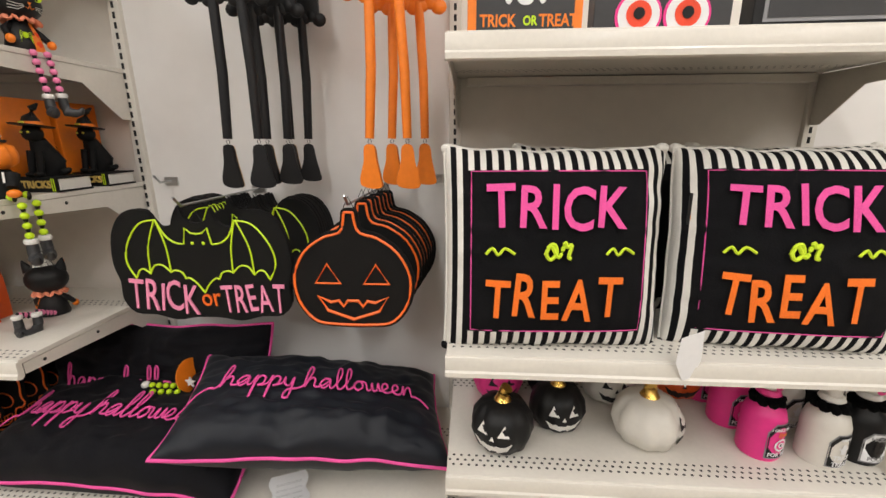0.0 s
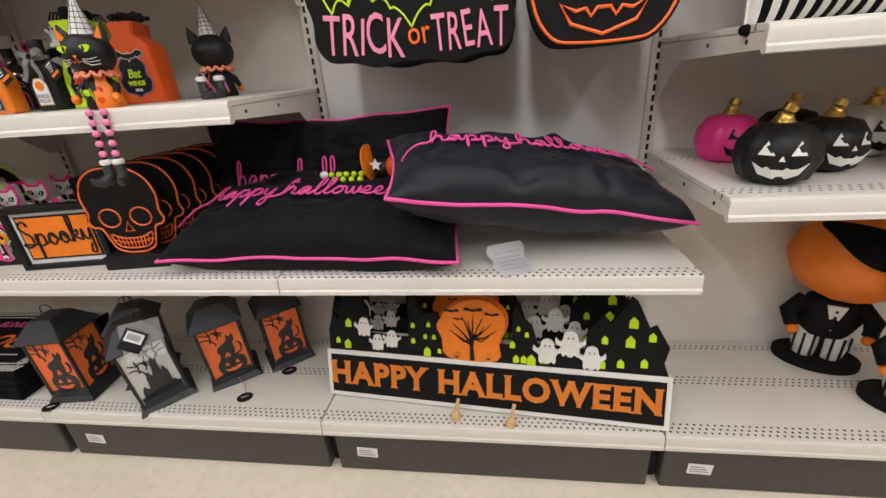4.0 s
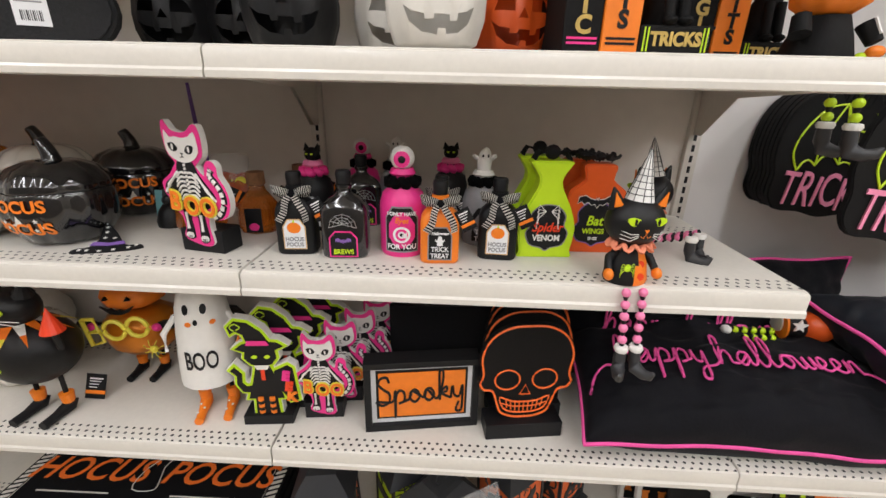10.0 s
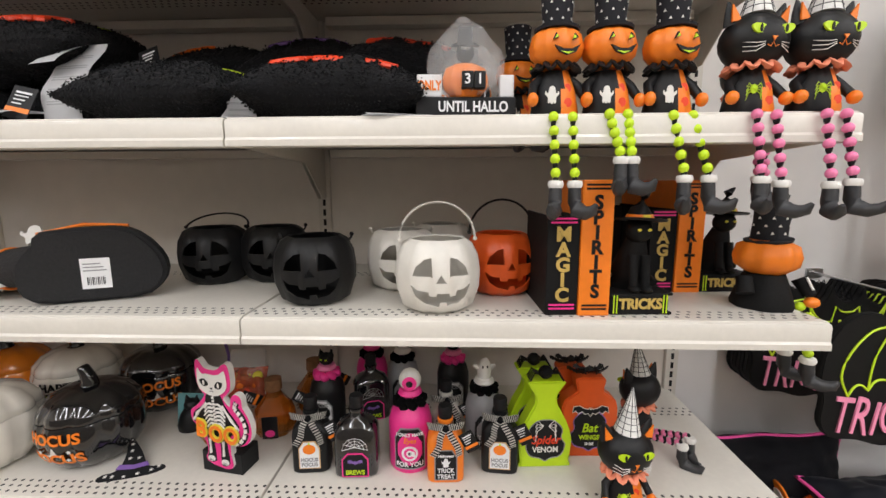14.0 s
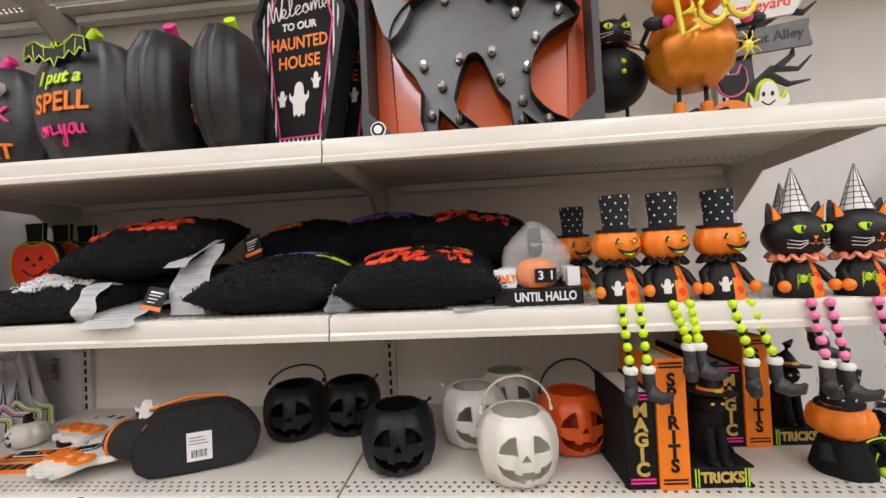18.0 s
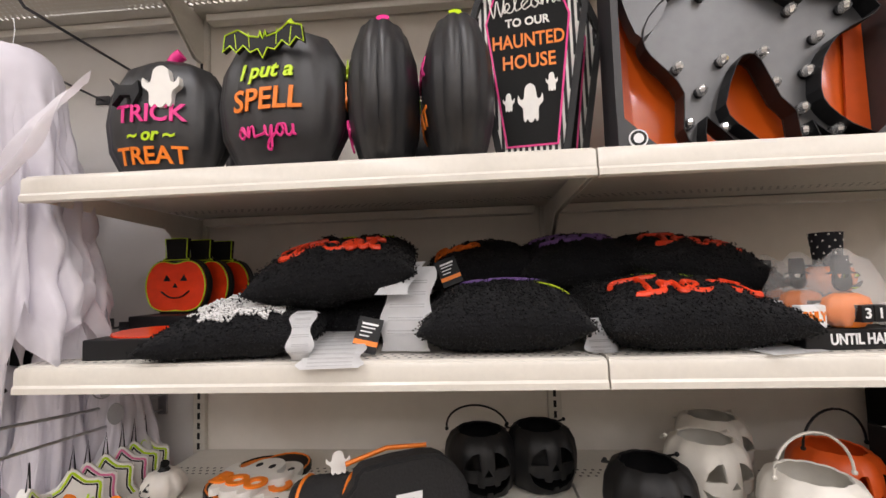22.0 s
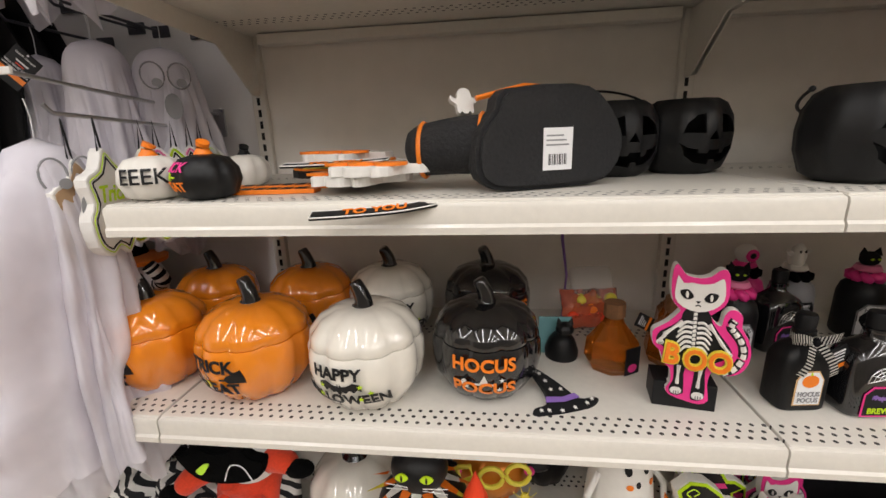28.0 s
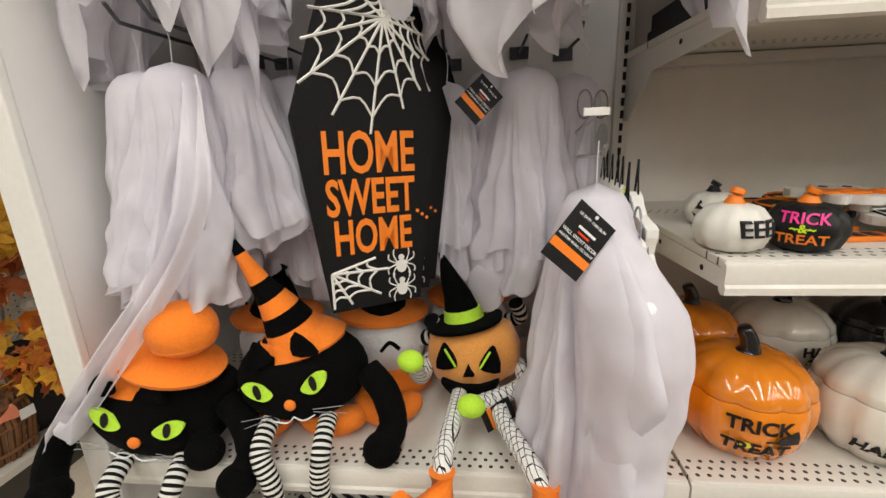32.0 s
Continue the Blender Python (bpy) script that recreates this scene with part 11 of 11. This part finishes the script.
for k, (x, y, z, rx, rz) in enumerate(((-0.52, -0.27, 0.05, 20, 24), (-0.36, -0.30, 0.055, 14, -20), (-0.44, -0.16, 0.12, 10, 50), (-0.22, -0.26, 0.06, 24, 12), (-0.12, -0.29, 0.055, 8, -34), (-0.28, -0.13, 0.13, 12, 60), (-0.60, -0.13, 0.07, 4, 10), (0.02, -0.25, 0.05, 12, 20))):
    t = thing("striped_plush", "black and white striped plush toy in a heap", "toy", x, y, Z1 + z, rz, rx, group="heap of striped plush toys")
    b, edge = pillow(0.20, 0.16, 0.12, 20, 18, 0.05, 0.014, k * 3.1, None, 2.4)
    part("body", moved(b, pose(0, 0, 0, -40 + 12 * (k % 3), 0, 0)), ST, t, smooth=90)
    part("arm", tube(curve([(-0.09, 0, 0.0), (-0.13, -0.05, 0.01), (-0.11, -0.10, -0.02)], 4, False), 0.022, 10), ST, t, smooth=90)
    tag(t, 0.03, -0.085, 0.01, 10, -40, 20, 0.034, 0.05)
f = PartFigure()
f.name = "body"
b, edge = pillow(0.13, 0.12, 0.09, 20, 18, 0.05, 0.010, 4.4, None, 2.4)
f.add(moved(b, pose(0.0, 0.02, 0.0, -30, 0, 0)), PLUSHR)
f.name = "head"
f.add(ball(0.052, 0.044, 0.044, 0.030, -0.020, 0.062, 22), PLUSHW)
f.name = "hat"
f.add(moved(slab(curve([(-0.085, 0.018), (-0.040, -0.030), (0.020, -0.040), (0.075, -0.030), (0.092, 0.004), (0.060, 0.016), (0.046, 0.050), (0.020, 0.022), (-0.020, 0.026), (-0.045, 0.052), (-0.056, 0.020)], 4), 0.022, -0.014, 0.006), pose(-0.012, -0.050, 0.085, -14, 0, 0)), PLUSHK)
f.name = "stitched_eye"
f.add(moved(slab(scaled(curve([(-0.9, -0.25), (-0.4, 0.35), (0.3, 0.75), (0.9, 0.65), (0.0, -0.7)], 3), 0.013, 0.013, -0.012, 0.0), 0.003, -0.032), pose(-0.012, -0.052, 0.085, -14, 0, 0)), PLUSHG)
f.name = "stitching"
f.add(moved(line(curve([(0.030, -0.018), (0.040, 0.008), (0.062, 0.006), (0.080, -0.018)], 4, False), 0.0012, -0.031, n=4), pose(-0.012, -0.054, 0.085, -14, 0, 0)), PAPER)
for sx, ex in ((-1, -0.105), (1, 0.125)):
    f.name = "arm"
    f.add(tube(curve([(sx * 0.045, 0.0, 0.030), (sx * 0.080, -0.03, 0.050 + 0.02 * sx), (ex, -0.045, 0.040 + 0.03 * sx)], 4, False), [0.022, 0.023, 0.024, 0.024, 0.024, 0.023, 0.022, 0.020, 0.014], 12), PLUSHR)
    f.name = "boot"
    f.add(ball(0.028, 0.018, 0.017, ex + 0.012 * sx, -0.050, 0.036 + 0.03 * sx, 12), PLUSHK)
    f.name = "leg"
    f.add(tube(curve([(sx * 0.03, -0.03, -0.030), (sx * 0.045, -0.075, -0.040), (sx * 0.040, -0.085, -0.100)], 4, False), 0.018, 12), PLUSHR)
f.place("plush_witch", "red plush witch with a black cat hat lying on striped toys", "toy", pose(0.030, -0.270, Z1 + 0.150, 0, 0, 4), "lower plush toys")
t = thing("cat_head_plush", "pale cat-eared plush head on the lower shelf", "toy", -0.66, -0.30, Z1 + 0.07)
part("head", ball(0.08, 0.06, 0.07, 0, 0, 0, 20), MIDGREY, t)
for sx in (-1, 1):
    part("ear", moved(lathe([(0.028, 0), (0.0, 0.05)], 10), pose(sx * 0.05, 0, 0.045, 0, sx * 14, 0)), MIDGREY, t)

# ---- autumn display across the next aisle ----
PEG = mat("pegboard", (0.66, 0.62, 0.56), 0.7, fine=40)
ad = thing("autumn_display", "white gondola base with a pegboard back in the next aisle", "shelving", -2.40, 1.1, 0)
part("deck", box(-0.46, 0.0, -0.9, 1.2, 0.15, 0.19, 0.003), SHELF, ad)
part("kick_plate", box(-0.46, -0.03, -0.9, 1.2, FLOOR, 0.149), KICK, ad)
pbm = bmesh.new()
box(-0.49, -0.465, -0.9, 1.2, 0.15, 2.2, bm=pbm)
part("pegboard", pbm, PEG, ad)
holes = bmesh.new()
for i in range(44):
    for j in range(56):
        y, z = -0.86 + i * 0.0465, 0.3 + j * 0.033
        v = [holes.verts.new((-0.4643, y + a, z + c)) for a, c in ((-0.004, -0.004), (0.004, -0.004), (0.004, 0.004), (-0.004, 0.004))]
        holes.faces.new(v)
tagged(part("peg_hole", holes, SLOT, ad), kind="stuff")


OLIVE = mat("olive_seed_disc", (0.20, 0.20, 0.04), 0.85, fine=120, var=0.3, bump=0.3)
LEAFB = mat("autumn_rust_leaf", (0.42, 0.10, 0.025), 0.75, fine=60, var=0.3)


def leaf_clump(name, label, x, y, z, r, n, seed, mats=(LEAFO, LEAFY, RED)):
    t = thing(name, label, "flowers", x, y, z, group="autumn foliage")
    rng = random.Random(seed)
    groups = [bmesh.new() for _ in mats]
    for k in range(n):
        p = Vector((rng.gauss(0, 0.45), rng.gauss(0, 0.45), rng.gauss(0, 0.5))) * r
        s = r * rng.uniform(0.24, 0.40)
        lf = [(0, -1), (0.35, -0.4), (0.75, -0.5), (0.55, 0.05), (0.85, 0.35), (0.35, 0.4), (0, 1), (-0.35, 0.4), (-0.85, 0.35), (-0.55, 0.05), (-0.75, -0.5), (-0.35, -0.4)]
        b = slab(scaled(lf, s), s * 0.03, 0)
        for v in b.verts:
            v.co.y += 0.35 * v.co.x ** 2 / s
        moved(b, pose(*p, rng.uniform(-60, 60), rng.uniform(-180, 180), rng.uniform(40, 140)))
        join(groups[k % len(mats)], b)
    for g, m in zip(groups, mats):
        tagged(part("leaf", g, m, t, "autumn leaves"), kind="stuff")
    return t


leaf_clump("autumn_wreath", "orange and yellow maple leaf wreath on the pegboard", -2.50, 0.58, 1.20, 0.26, 210, 3, (LEAFO, LEAFY, LEAFB))
leaf_clump("autumn_wreath", "orange maple leaf cluster hanging on the pegboard", -2.66, 0.70, 1.44, 0.17, 70, 4, (LEAFO, LEAFB, LEAFY))
leaf_clump("autumn_bouquet", "orange maple leaf bouquet standing on the base", -2.42, 0.70, 0.56, 0.17, 90, 5, (LEAFO, LEAFY, LEAFB))
for sy, sz, slabel in ((0.526, 1.245, "yellow sunflower with a green-brown centre in a wreath"), (0.381, 1.010, "yellow sunflower at the foot of a leaf wreath")):
    sf = thing("sunflower", slabel, "flower", -2.30, sy, sz, 0, group="sunflowers in the wreath")
    for k in range(26):
        a = 2 * math.pi * k / 26
        pt = slab(curve([(0, 0.03), (0.020, 0.07), (0.0, 0.128 - 0.018 * (k % 2)), (-0.020, 0.07)], 3), 0.003, -0.005 * (k % 2))
        part("petal", moved(moved(pt, pose(0, 0, 0, -8 * (k % 3), math.degrees(a), 0)), pose(0, 0, 0, 0, 0, 75)), LEAFY, sf)
    part("centre", moved(ball(0.052, 0.02, 0.052, 0, -0.010, 0, 18), pose(0, 0, 0, 0, 0, 75)), TREEBROWN, sf)
    part("seed_disc", moved(ball(0.026, 0.012, 0.026, 0, -0.024, 0, 14), pose(0, 0, 0, 0, 0, 75)), OLIVE, sf, "olive green seed disc")
for cy, cz in ((0.527, 1.369), (0.445, 1.082)):
    pc = thing("pine_cone", "dark brown pine cone tucked into the leaf wreath", "pine cone", -2.30, cy, cz, 30, 70, 20, group="pine cones in the wreath")
    part("core", ball(0.035, 0.035, 0.07, 0, 0, 0, 12), TREEBROWN, pc)
    for k in range(44):
        a, q = k * 2.39996, (k + 0.5) / 44
        rr = 0.052 * math.sin(math.pi * (0.12 + 0.80 * q))
        part("scale", moved(slab([(-0.012, 0.0), (0.012, 0.0), (0.015, 0.012), (0.0, 0.022), (-0.015, 0.012)], 0.004, 0), pose(rr * math.cos(a), rr * math.sin(a), 0.075 - 0.150 * q, 60, 0, math.degrees(a) + 90)), TREEBROWN, pc)
bk = thing("twig_basket", "round brown twig basket with an orange bow", "basket", -2.60, 0.49, 0.19)
for k in range(46):
    a = 2 * math.pi * k / 46
    rr = 0.15 + 0.012 * math.sin(k * 5.1)
    part("twig", tube([(rr * math.cos(a), rr * math.sin(a), 0.0), ((rr + 0.025) * math.cos(a + 0.06), (rr + 0.025) * math.sin(a + 0.06), 0.16), (rr * math.cos(a + 0.16), rr * math.sin(a + 0.16), 0.29 + 0.03 * math.sin(k * 3.3))], 0.011, 5), TREEBROWN, bk)
for q in (0.05, 0.16, 0.26):
    part("binding", tube([(0.172 * math.cos(a), 0.172 * math.sin(a), q) for a in [2 * math.pi * i / 30 for i in range(30)]], 0.009, 6, True), TREEBROWN, bk)
part("bow", moved(slab(curve([(-0.05, 0.04), (0.0, 0.01), (0.05, 0.05), (0.06, -0.02), (0.0, -0.01), (-0.06, -0.03)], 3), 0.012, 0), pose(0.178, -0.03, 0.22, 0, 0, 80)), PEACH, bk)
part("price_card", moved(box(-0.03, 0.03, -0.002, 0.0, -0.025, 0.025), pose(0.19, 0.06, 0.20, 0, 0, 82)), PAPER, bk)
pa = thing("pumpkin_arch", "orange pumpkin ornament in a grey wooden arch", "ornament", -2.57, 0.835, 0.62, 70)
part("arch", tube([(0.13 * math.cos(a), 0, 0.12 + 0.24 * math.sin(a) if math.sin(a) > 0 else 0.0) for a in [math.pi * i / 16 for i in range(17)]], 0.016, 8), MIDGREY, pa)
part("pumpkin", moved(lathe([(0.001, 0.0), (0.05, 0.004), (0.08, 0.05), (0.07, 0.11), (0.03, 0.14), (0.0, 0.138)], 36, 9, 0.1), pose(0, 0, 0.02)), ORANGE, pa)
part("small_pumpkin", moved(lathe([(0.001, 0.0), (0.03, 0.002), (0.05, 0.03), (0.04, 0.06), (0.0, 0.07)], 30, 9, 0.1), pose(0, 0, 0.155)), SATINW, pa)
part("riser", box(-0.16, 0.16, -0.10, 0.10, -0.43, 0.0, 0.004), BLACK, pa)
